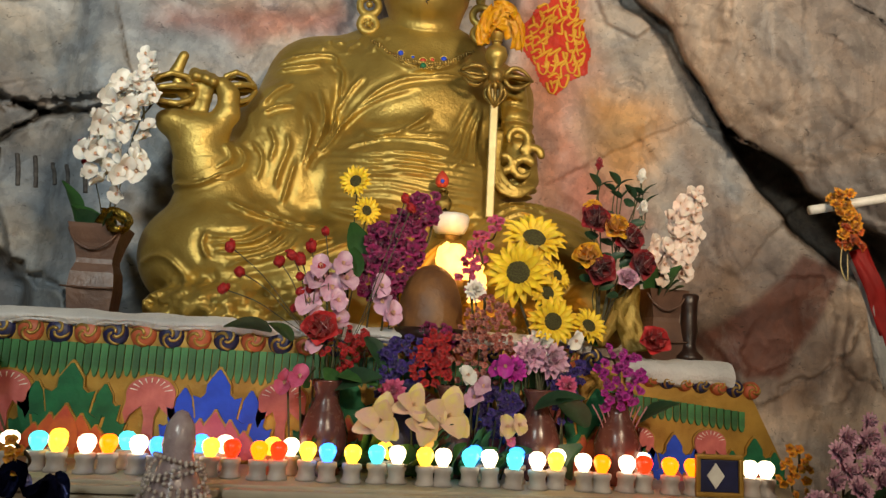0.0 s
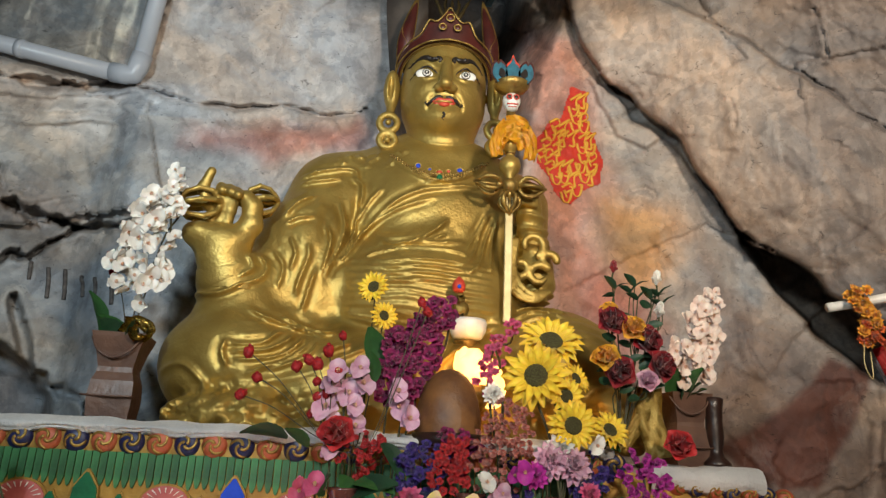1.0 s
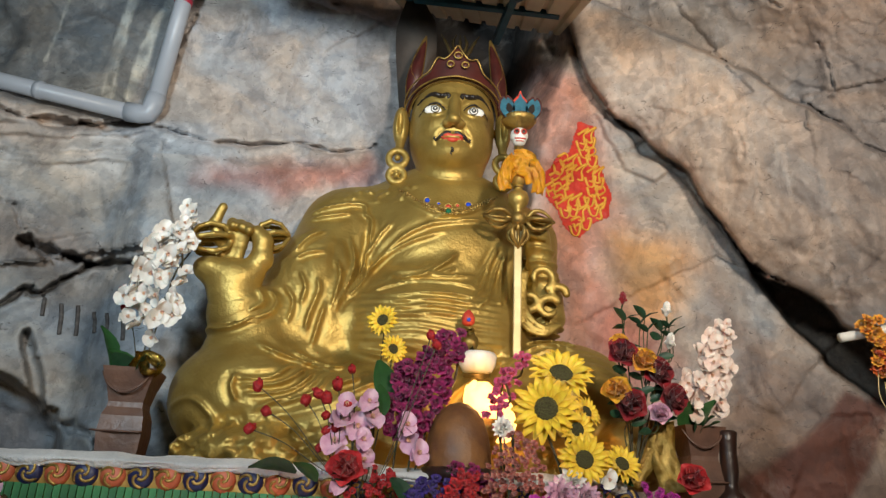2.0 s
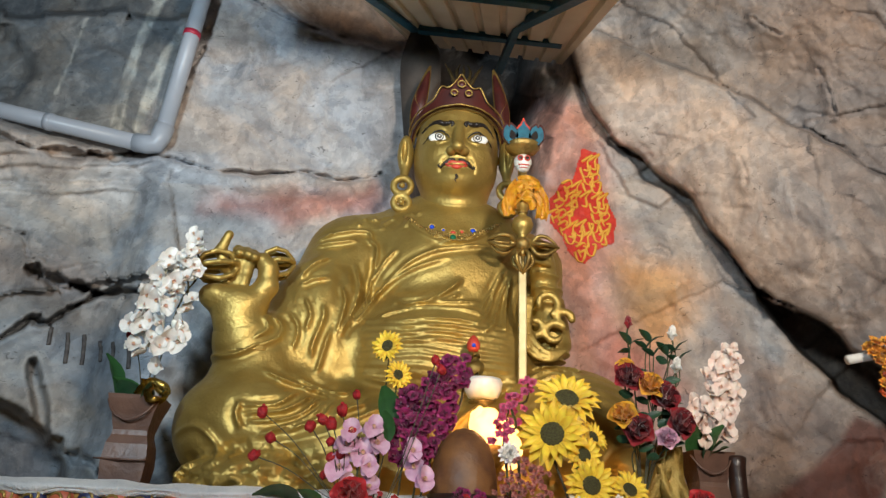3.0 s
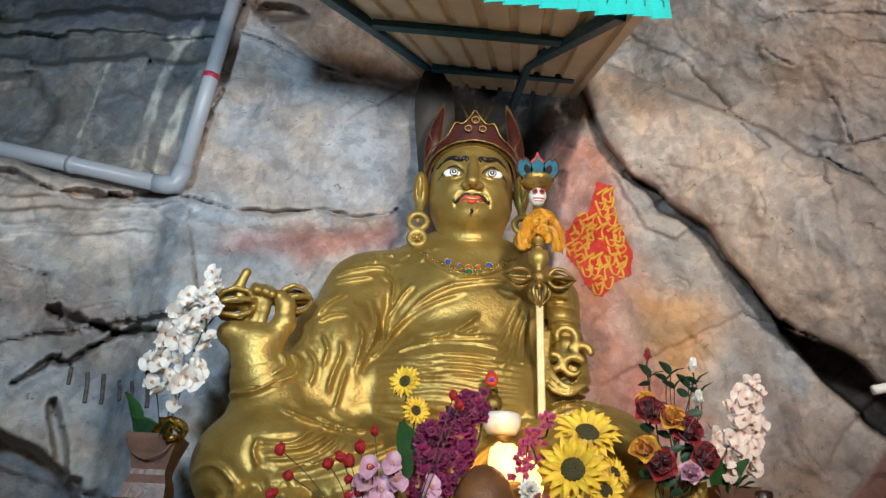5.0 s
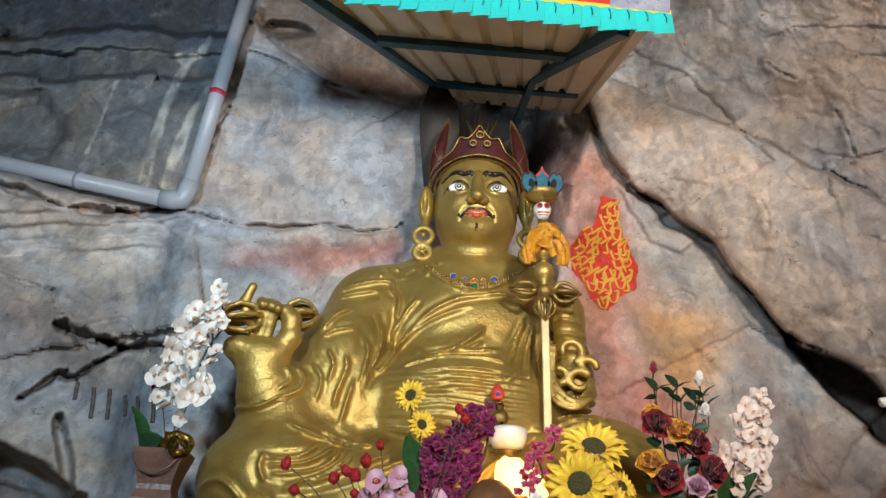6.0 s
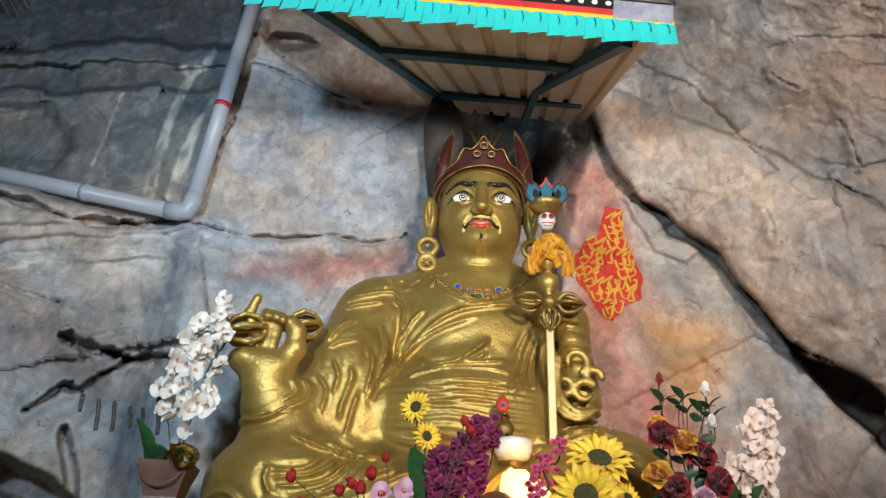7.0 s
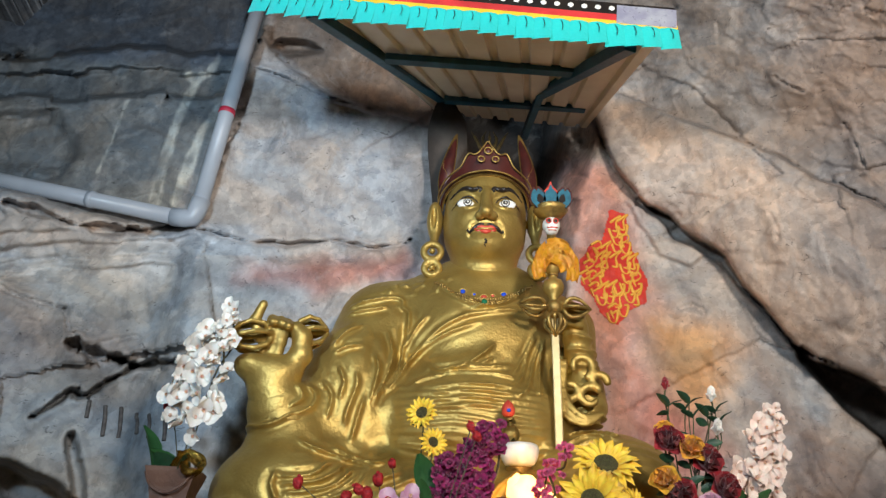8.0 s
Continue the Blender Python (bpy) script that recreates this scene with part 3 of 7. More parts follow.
def shell_wall(name, size_u, size_v, m, label, category, amp=0.25, hole=None):
    """A rough sheet of rock in its own x and y, its face towards +z, with an opening if asked."""
    n_u, n_v = int(size_u / 0.16), int(size_v / 0.16)
    U, V = np.meshgrid(np.linspace(-size_u / 2, size_u / 2, n_u), np.linspace(-size_v / 2, size_v / 2, n_v))
    Wz = amp * fbm(U * 0.8 + 9, V * 0.8 + 4, 60, 5) * 2
    top = np.stack([U, V, Wz], -1).reshape(-1, 3)
    low = top - np.array([0, 0, 0.4])
    idx = np.arange(n_u * n_v).reshape(n_v, n_u)
    faces = []
    for i in range(n_v - 1):
        for j in range(n_u - 1):
            if hole and abs(U[i, j] - hole[0]) < hole[2] and abs(V[i, j] - hole[1]) < hole[3]:
                continue
            q = (idx[i, j], idx[i, j + 1], idx[i + 1, j + 1], idx[i + 1, j])
            faces.append(q)
            faces.append(tuple(v + n_u * n_v for v in q[::-1]))
    ob = mesh_object(name, np.concatenate([top, low]), faces, M_ROCK)
    att = ob.data.color_attributes.new("stain_and_shade", "FLOAT_COLOR", "POINT")
    att.data.foreach_set("color", np.tile(np.array([0.33, 0.3, 0.27, 1.0], np.float32), len(ob.data.vertices)))
    ob.matrix_world = m
    return tagged(ob, label, category, kind="structure")


floor = shell_wall("floor", 9, 12, pose(0, -1.5, 0), "uneven trodden earth floor of the cave", "floor", 0.04)
floor.data.materials[0] = M_DIRT
# unseen rock shell, added to shape the daylight and the gold's reflections
shell_wall("ceiling", 9, 9.5, pose(0, -2.4, 5.6, 180), "unseen rough grey rock roof added over the shrine", "ceiling")
shell_wall("wall_west", 10, 7, pose(-4.2, -1.5, 2.8, 90, 0, 90), "unseen rough grey rock wall added beside the shrine", "rock wall")
shell_wall("wall_east", 10, 7, pose(4.0, -1.5, 2.8, 90, 0, -90), "unseen rough brown rock wall added beside the shrine", "rock wall")
shell_wall("wall_south", 9, 7, pose(0, -6.4, 2.8, 90, 0, 180), "unseen rough rock wall added with an opening for daylight", "rock wall", hole=(0.4, -1.2, 1.6, 1.6))


# ---------------------------------------------------------------- the gilded statue, one mesh
def surface_nets(d, lo, h):
    """The zero surface of a distance grid as points and quads."""
    neg = d < 0
    nx, ny, nz = (s - 1 for s in d.shape)
    acc = np.zeros((nx, ny, nz, 3), np.float32)
    cnt = np.zeros((nx, ny, nz), np.float32)
    corners = [(i, j, k) for i in (0, 1) for j in (0, 1) for k in (0, 1)]
    cut = lambda g, c: g[c[0]:c[0] + nx, c[1]:c[1] + ny, c[2]:c[2] + nz]
    for c in corners:
        for ax in range(3):
            if c[ax]:
                continue
            e = list(c)
            e[ax] = 1
            p, q = cut(d, c), cut(d, e)
            cross = cut(neg, c) != cut(neg, e)
            t = np.where(cross, p / np.where(cross, p - q, 1), 0)
            for k in range(3):
                acc[..., k] += np.where(cross, t if k == ax else c[k], 0)
            cnt += cross
    act = cnt > 0
    index = np.full((nx, ny, nz), -1)
    index[act] = np.arange(act.sum())
    pos = (np.argwhere(act) + acc[act] / cnt[act][:, None]) * h + np.array(lo)
    quads = []
    for ax in range(3):
        o1, o2 = [(1, 2), (2, 0), (0, 1)][ax]
        s0 = [slice(1, n) for n in (nx, ny, nz)]
        s0[ax] = slice(0, (nx, ny, nz)[ax])
        s1 = list(s0)
        s1[ax] = slice(1, (nx, ny, nz)[ax] + 1)
        a, b = neg[tuple(s0)], neg[tuple(s1)]
        hit = np.argwhere(a != b)
        flip = a[a != b]
        base = hit + np.array([0 if k == ax else 1 for k in range(3)])

        def cell(u, v):
            q = base.copy()
            q[:, o1] -= u
            q[:, o2] -= v
            return index[q[:, 0], q[:, 1], q[:, 2]]

        f = np.stack([cell(1, 1), cell(0, 1), cell(0, 0), cell(1, 0)], -1)
        f[~flip] = f[~flip][:, ::-1]
        quads.append(f)
    quads = np.concatenate(quads)
    return pos, quads[(quads >= 0).all(1)]


class Clay:
    """A block of space in which forms are blended together."""

    def __init__(self, lo, hi, h):
        self.lo, self.h = lo, h
        ax = [np.arange(a, b, h, dtype=np.float32) for a, b in zip(lo, hi)]
        self.x, self.y, self.z = ax[0][:, None, None], ax[1][None, :, None], ax[2][None, None, :]
        self.d = np.full([len(a) for a in ax], 9.0, np.float32)
        self.ax = ax
        self.X2, self.Z2 = np.meshgrid(ax[0], ax[2], indexing="ij")

    def join(self, e, k):
        if k <= 0:
            self.d = np.minimum(self.d, e)
        else:
            t = np.clip(0.5 + 0.5 * (self.d - e) / k, 0, 1)
            self.d = self.d * (1 - t) + e * t - k * t * (1 - t)

    def egg(self, c, r, k=0.04, cut=False):
        q0 = np.sqrt(((self.x - c[0]) / r[0]) ** 2 + ((self.y - c[1]) / r[1]) ** 2 + ((self.z - c[2]) / r[2]) ** 2)
        e = (q0 - 1) * min(r)
        if cut:
            t = np.clip(0.5 - 0.5 * (self.d + e) / k, 0, 1)
            self.d = self.d * (1 - t) - e * t + k * t * (1 - t)
        else:
            self.join(e, k)

    def rod(self, p, q, r0, r1=None, k=0.03):
        r1 = r0 if r1 is None else r1
        d = [b - a for a, b in zip(p, q)]
        n = sum(v * v for v in d)
        t = np.clip(((self.x - p[0]) * d[0] + (self.y - p[1]) * d[1] + (self.z - p[2]) * d[2]) / n, 0, 1)
        e = np.sqrt((self.x - p[0] - t * d[0]) ** 2 + (self.y - p[1] - t * d[1]) ** 2 + (self.z - p[2] - t * d[2]) ** 2) - (r0 + (r1 - r0) * t)
        self.join(e, k)

    def path(self, pts, r0, r1=None, k=0.01):
        r1 = r0 if r1 is None else r1
        n = len(pts) - 1
        for i in range(n):
            self.rod(pts[i], pts[i + 1], r0 + (r1 - r0) * i / n, r0 + (r1 - r0) * (i + 1) / n, k)

    def fold(self, pts, width, height):
        """A raised fold (or a sunk one) along a line seen from the front."""
        r, s = line_dist(self.X2, self.Z2, [tuple(p)[:2] for p in smooth_line([(x, z, 0) for x, z in pts], 5)])
        taper = np.clip(np.minimum(s, 1 - s) * 6, 0, 1) ** 0.7
        self.relief(height * taper * (np.exp(-(r / (0.75 * width)) ** 2) - 0.38 * np.exp(-((r - 2.2 * width) / (1.4 * width)) ** 2)))

    def relief(self, h2):
        self.d -= h2[:, None, :].astype(np.float32)

    def front(self):
        """Depth of the first surface, as seen from the front."""
        neg = self.d < 0
        j = neg.argmax(1)
        return np.where(neg.any(1), self.ax[1][0] + j * self.h, np.nan)

    def mesh(self):
        return surface_nets(self.d, self.lo, self.h)


def sculpt_body():
    c = Clay((-0.93, 2.02, 1.60), (0.95, 3.02, 2.92), 0.0066)
    c.egg((0.06, 2.80, 2.30), (0.42, 0.25, 0.62), 0.05)
    c.egg((0.06, 2.70, 2.45), (0.33, 0.20, 0.25), 0.08)
    c.egg((0.05, 2.62, 2.12), (0.36, 0.25, 0.26), 0.08)
    c.rod((-0.27, 2.80, 2.62), (0.40, 2.80, 2.58), 0.145, 0.13, 0.10)
    c.egg((0.085, 2.76, 2.72), (0.22, 0.15, 0.10), 0.06)
    # arm on the cool side and its wide sleeve
    c.rod((-0.34, 2.77, 2.56), (-0.50, 2.60, 2.20), 0.135, 0.115, 0.06)
    c.egg((-0.41, 2.61, 2.16), (0.21, 0.18, 0.36), 0.06)
    c.egg((-0.33, 2.74, 2.50), (0.19, 0.16, 0.22), 0.06)
    c.egg((-0.35, 2.79, 2.64), (0.12, 0.12, 0.10), 0.07)
    c.rod((-0.50, 2.56, 2.10), (-0.625, 2.44, 2.14), 0.125, 0.112, 0.04)
    c.egg((-0.60, 2.47, 2.06), (0.125, 0.12, 0.10), 0.04)
    # arm on the warm side
    c.rod((0.43, 2.75, 2.58), (0.465, 2.62, 2.22), 0.085, 0.075, 0.05)
    c.rod((0.46, 2.60, 2.30), (0.41, 2.50, 2.50), 0.06, 0.05, 0.03)
    c.egg((0.385, 2.47, 2.53), (0.055, 0.05, 0.045), 0.02)
    for i in range(4):
        c.rod((0.43, 2.45, 2.545 - 0.022 * i), (0.345, 2.415, 2.55 - 0.022 * i), 0.014, 0.012, 0.006)
    # crossed legs under the robe
    c.egg((0.0, 2.66, 1.80), (0.66, 0.36, 0.24), 0.08)
    c.egg((-0.56, 2.56, 1.85), (0.285, 0.31, 0.225), 0.06)
    c.egg((0.50, 2.58, 1.90), (0.27, 0.30, 0.215), 0.06)
    c.egg((-0.25, 2.43, 1.78), (0.35, 0.20, 0.17), 0.08)
    c.egg((0.22, 2.45, 1.78), (0.38, 0.20, 0.17), 0.08)
    c.egg((-0.50, 2.34, 1.665), (0.245, 0.17, 0.095), 0.03)
    c.egg((0.46, 2.36, 1.665), (0.32, 0.17, 0.095), 0.03)
    c.egg((-0.10, 2.35, 1.64), (0.35, 0.15, 0.07), 0.04)
    c.egg((0.66, 2.30, 1.70), (0.10, 0.12, 0.12), 0.03)
    # seat cushion
    c.egg((0.0, 2.66, 1.62), (0.74, 0.42, 0.06), 0.03)
    X, Z = c.X2, c.Z2
    # broad cloth waves
    c.relief(0.004 * fbm(X * 3 + 5, Z * 3, 71, 3) + 0.0014 * fbm(X * 26, Z * 26, 72, 4))
    box_in = lambda x0, x1, z0, z1, s: step(np.maximum(np.maximum(x0 - X, X - x1), np.maximum(z0 - Z, Z - z1)), s)
    # sash round the waist: close level folds
    sash = box_in(-0.22, 0.29, 2.04, 2.24, 0.03)
    c.relief(sash * (0.008 + 0.003 * np.sin((Z + 0.02 * np.sin(X * 6) + 0.012 * fbm(X * 6, Z * 9, 73)) * 2 * np.pi / 0.027)))
    # hanging folds of the wide sleeve
    sl = step(inside(X, Z, [(-0.50, 2.44), (-0.30, 2.60), (-0.18, 2.45), (-0.20, 2.0), (-0.42, 1.95), (-0.56, 2.1)]), 0.04)
    ph = (X + 0.35) * 0.95 + (Z - 2.3) * 0.28 - 0.25 * (Z - 2.3) ** 2
    c.relief(sl * 0.002 * np.abs(np.sin(ph * np.pi / 0.062 + fbm(X * 4, Z * 3, 74))) ** 0.7)
    # cloth over the knees: nested arcs
    kl = step(inside(X, Z, [(-0.52, 1.98), (-0.30, 2.02), (-0.10, 1.90), (-0.12, 1.66), (-0.38, 1.66), (-0.56, 1.84)]), 0.03)
    r = np.hypot((X + 0.60) * 0.75, (Z - 2.12) * 1.25)
    c.relief(kl * 0.004 * np.maximum(0, np.sin(r * 2 * np.pi / 0.062 + 1.5 * fbm(X * 3, Z * 3, 75))))
    kr = step(inside(X, Z, [(0.22, 1.98), (0.45, 2.12), (0.74, 2.02), (0.70, 1.92), (0.52, 1.96), (0.30, 1.80)]), 0.03)
    r = np.hypot((X - 0.55), (Z - 1.78) * 1.1)
    c.relief(kr * 0.004 * np.abs(np.sin(r * np.pi / 0.036 + fbm(X * 3, Z * 3, 76))))
    # crumpled hems
    hem = np.maximum(step(inside(X, Z, [(-0.76, 1.74), (-0.45, 1.79), (-0.24, 1.72), (-0.24, 1.60), (-0.76, 1.60)]), 0.03),
                     step(inside(X, Z, [(0.25, 1.70), (0.6, 1.76), (0.8, 1.7), (0.8, 1.6), (0.25, 1.6)]), 0.03))
    c.relief(hem * 0.018 * fbm(X * 26, Z * 30, 77, 4))
    # crisp folds of the robe: chest, waist and sash, the scarf side, sleeve, cuff and knees
    chest = ([(-0.453, 2.597), (-0.367, 2.624), (-0.258, 2.64), (-0.229, 2.593)],
        [(-0.449, 2.561), (-0.363, 2.576), (-0.294, 2.591)],
        [(-0.256, 2.604), (-0.214, 2.57), (-0.21, 2.5), (-0.221, 2.409)],
        [(-0.215, 2.321), (-0.138, 2.435), (-0.013, 2.526), (0.159, 2.56)],
        [(-0.206, 2.343), (-0.147, 2.407), (-0.075, 2.455), (0.074, 2.511)],
        [(-0.221, 2.409), (-0.179, 2.49), (-0.133, 2.549)],
        [(-0.013, 2.542), (0.116, 2.563), (0.229, 2.575)],
        [(0.018, 2.567), (0.138, 2.583)])
    for pts in chest:
        c.fold(pts, 0.0085, 0.011)
    waist = ([(-0.118, 2.324), (-0.077, 2.304), (-0.007, 2.317), (0.072, 2.373), (0.122, 2.429)],
        [(-0.007, 2.321), (0.053, 2.332), (0.113, 2.364)],
        [(-0.184, 2.244), (-0.126, 2.271), (-0.007, 2.292), (0.154, 2.282), (0.193, 2.262)],
        [(-0.127, 2.292), (0.033, 2.315), (0.194, 2.335)],
        [(-0.104, 2.225), (0.035, 2.236), (0.174, 2.229)],
        [(-0.106, 2.198), (0.036, 2.208), (0.178, 2.201)],
        [(-0.109, 2.172), (0.036, 2.182), (0.164, 2.174)],
        [(-0.109, 2.146), (0.027, 2.153), (0.135, 2.151)])
    for pts in waist:
        c.fold(pts, 0.008, 0.01)
    side = ([(0.281, 2.483), (0.238, 2.383), (0.207, 2.275), (0.157, 2.211)],
        [(0.264, 2.472), (0.222, 2.378), (0.183, 2.295)],
        [(0.293, 2.462), (0.259, 2.358), (0.227, 2.235), (0.186, 2.188)],
        [(0.306, 2.462), (0.285, 2.363), (0.268, 2.195)])
    for pts in side:
        c.fold(pts, 0.007, 0.01)
    sleeve = ([(-0.287, 2.482), (-0.259, 2.393), (-0.263, 2.306), (-0.296, 2.2), (-0.303, 2.163)],
        [(-0.32, 2.365), (-0.298, 2.305), (-0.307, 2.221), (-0.323, 2.163)],
        [(-0.374, 2.281), (-0.365, 2.229), (-0.39, 2.136), (-0.395, 2.086)],
        [(-0.336, 2.199), (-0.356, 2.097), (-0.37, 2.034)],
        [(-0.222, 2.461), (-0.234, 2.329), (-0.285, 2.201)],
        [(-0.188, 2.396), (-0.227, 2.287), (-0.267, 2.222)],
        [(-0.464, 2.353), (-0.425, 2.376), (-0.36, 2.394)],
        [(-0.472, 2.385), (-0.432, 2.449), (-0.378, 2.496)],
        [(-0.438, 2.3), (-0.411, 2.238), (-0.424, 2.171)])
    for pts in sleeve:
        c.fold(pts, 0.0075, 0.013)
    cuff = ([(-0.534, 2.223), (-0.499, 2.184), (-0.507, 2.135), (-0.556, 2.094)],
        [(-0.487, 2.245), (-0.447, 2.186), (-0.457, 2.103)],
        [(-0.562, 2.212), (-0.536, 2.163), (-0.577, 2.112)],
        [(-0.744, 2.068), (-0.666, 2.059), (-0.606, 2.071), (-0.536, 2.12)])
    for pts in cuff:
        c.fold(pts, 0.008, 0.011)
    knee = ([(-0.566, 1.887), (-0.497, 1.886), (-0.447, 1.9), (-0.408, 1.944)],
        [(-0.554, 1.861), (-0.443, 1.873), (-0.387, 1.907), (-0.364, 1.937)],
        [(-0.542, 1.835), (-0.423, 1.849), (-0.358, 1.885), (-0.333, 1.93)],
        [(-0.501, 1.79), (-0.388, 1.84), (-0.336, 1.875), (-0.309, 1.913)],
        [(-0.427, 1.806), (-0.32, 1.853), (-0.284, 1.906)],
        [(-0.533, 2.018), (-0.457, 1.986), (-0.348, 1.955), (-0.276, 1.932)],
        [(-0.424, 2.004), (-0.313, 1.96), (-0.239, 1.95)],
        [(-0.271, 1.878), (-0.184, 1.91)],
        [(-0.25, 1.837), (-0.131, 1.9)],
        [(-0.565, 1.901), (-0.571, 1.857), (-0.548, 1.811)])
    for pts in knee:
        c.fold(pts, 0.0085, 0.013)
    knee_r = ([(0.37, 2.094), (0.445, 2.11), (0.536, 2.072)],
        [(0.35, 2.047), (0.426, 2.083), (0.516, 2.053)],
        [(0.34, 2.01), (0.424, 2.05), (0.477, 2.024)],
        [(0.381, 2.123), (0.467, 2.154), (0.578, 2.139), (0.629, 2.085)],
        [(0.392, 2.161), (0.487, 2.184), (0.598, 2.159)])
    for pts in knee_r:
        c.fold(pts, 0.008, 0.011)
    for pts, w, hgt in (([(-0.16, 2.34), (-0.04, 2.33), (0.06, 2.37), (0.11, 2.43)], 0.030, 0.012), ([(-0.22, 2.03), (-0.05, 1.99), (0.15, 1.98), (0.30, 2.02)], 0.012, 0.014),
                        ([(-0.23, 2.52), (-0.235, 2.36), (-0.30, 2.14)], 0.020, -0.010), ([(-0.34, 2.44), (-0.33, 2.30), (-0.355, 2.16)], 0.024, -0.008),
                        ([(0.20, 1.95), (0.10, 1.86), (0.06, 1.74)], 0.012, 0.014), ([(0.13, 1.97), (0.02, 1.90), (-0.06, 1.80)], 0.012, 0.012), ([(-0.80, 1.80), (-0.70, 1.82), (-0.62, 1.76), (-0.60, 1.70)], 0.010, 0.008)):
        c.fold(pts, w, hgt)
    # brocade pattern on the shoulder collar
    col = step(inside(X, Z, [(-0.42, 2.62), (-0.28, 2.74), (-0.05, 2.74), (-0.10, 2.66), (-0.28, 2.66), (-0.40, 2.56)]), 0.012)
    c.relief(col * 0.006 * np.maximum(0, fbm(X * 55, Z * 55, 78, 2)) * 2)
    # armlets
    for zc in (2.41, 2.455, 2.36):
        c.fold([(0.37, zc), (0.45, zc - 0.008), (0.53, zc)], 0.008, 0.010)
    # beaded necklace
    for i in range(46):
        u = i / 45
        xx = -0.10 + 0.35 * u
        zz = 2.70 - 0.105 * math.sin(math.pi * u) ** 0.85
        for dz in (0.0, -0.017):
            rr = np.hypot(X - xx, Z - zz - dz)
            c.relief(0.013 * np.exp(-(rr / 0.0062) ** 2))
    # scrolled scarf beside the staff
    for cx, cz, rad, a0, a1 in ((0.43, 2.345, 0.045, -60, 200), (0.455, 2.235, 0.040, 40, 330), (0.385, 2.255, 0.035, -150, 120), (0.42, 2.19, 0.05, 150, 330), (0.49, 2.29, 0.03, 0, 260)):
        pts = [(cx + rad * (1 - 0.35 * i / 9) * math.cos(radians(a0 + (a1 - a0) * i / 9)), 2.505, cz + rad * (1 - 0.35 * i / 9) * math.sin(radians(a0 + (a1 - a0) * i / 9))) for i in range(10)]
        c.path(pts, 0.015, 0.010, 0.006)
    for k in range(3):
        o = 0.014 * k
        c.path([tuple(p) for p in smooth_line([(0.345 + o, 2.50, 2.36), (0.335 + o, 2.49, 2.25), (0.36 + o, 2.475, 2.155 + o), (0.43, 2.47, 2.125 + o), (0.49 - o, 2.48, 2.165)], 4)], 0.009, 0.008, 0.004)
    c.d = np.maximum(c.d, 1.612 - c.z)
    return c


def sculpt_head():
    c = Clay((-0.235, 2.40, 2.66), (0.395, 3.00, 3.44), 0.0055)
    cx = 0.083
    c.egg((cx, 2.70, 3.06), (0.176, 0.208, 0.26), 0.02)
    c.egg((cx - 0.002, 2.67, 2.945), (0.150, 0.160, 0.130), 0.06)
    c.egg((cx - 0.002, 2.565, 2.865), (0.060, 0.055, 0.042), 0.05)
    c.egg((cx - 0.070, 2.592, 2.965), (0.058, 0.06, 0.065), 0.05)
    c.egg((cx + 0.068, 2.592, 2.965), (0.058, 0.06, 0.065), 0.05)
    c.rod((cx, 2.75, 2.66), (cx, 2.72, 2.90), 0.148, 0.130, 0.03)
    c.fold([(cx - 0.13, 2.79), (cx, 2.765), (cx + 0.13, 2.79)], 0.006, -0.004)
    # eye hollows, lids and brow
    for s in (-1, 1):
        c.egg((cx + s * 0.078, 2.487, 3.030), (0.054, 0.026, 0.028), 0.02, cut=True)
        c.fold([(cx + s * 0.030, 3.022), (cx + s * 0.075, 3.056), (cx + s * 0.130, 3.034)], 0.007, 0.007)
        c.fold([(cx + s * 0.034, 3.014), (cx + s * 0.080, 3.004), (cx + s * 0.128, 3.024)], 0.006, 0.005)
        c.fold([(cx + s * 0.018, 3.066), (cx + s * 0.07, 3.092), (cx + s * 0.142, 3.076)], 0.014, 0.008)
        c.fold([(cx + s * 0.036, 2.935), (cx + s * 0.064, 2.90), (cx + s * 0.062, 2.872)], 0.008, -0.005)
    # nose
    c.rod((cx, 2.498, 3.075), (cx - 0.003, 2.458, 2.962), 0.017, 0.024, 0.013)
    c.egg((cx - 0.003, 2.450, 2.952), (0.024, 0.022, 0.020), 0.012)
    for s in (-1, 1):
        c.egg((cx - 0.003 + s * 0.026, 2.474, 2.947), (0.021, 0.022, 0.017), 0.008)
        c.egg((cx - 0.003 + s * 0.013, 2.458, 2.931), (0.007, 0.010, 0.007), 0.004, cut=True)
    # mouth
    c.egg((cx - 0.004, 2.512, 2.899), (0.050, 0.024, 0.013), 0.014)
    c.egg((cx - 0.004, 2.510, 2.878), (0.040, 0.026, 0.014), 0.012)
    c.fold([(cx - 0.056, 2.893), (cx - 0.004, 2.887), (cx + 0.05, 2.893)], 0.0035, -0.007)
    # long ears with ring pendants
    for s, ex in ((-1, cx - 0.206), (1, cx + 0.206)):
        c.egg((ex + s * 0.010, 2.70, 3.045), (0.034, 0.050, 0.092), 0.012)
        c.rod((ex + s * 0.006, 2.69, 2.99), (ex + s * 0.010, 2.675, 2.915), 0.022, 0.016, 0.010)
        c.egg((ex + s * 0.012, 2.655, 3.040), (0.010, 0.02, 0.055), 0.008, cut=True)
        for rz, rr in ((2.872, 0.036), (2.795, 0.031)):
            t = np.sqrt((np.sqrt((c.x - ex - s * 0.012) ** 2 + (c.z - rz) ** 2) - rr) ** 2 + (c.y - 2.655) ** 2) - 0.0145
            c.join(t, 0.004)
            c.egg((ex + s * 0.012, 2.648, rz), (0.013, 0.013, 0.013), 0.004)
    c.relief(0.0016 * fbm(c.X2 * 30, c.Z2 * 30, 81, 3))
    return c


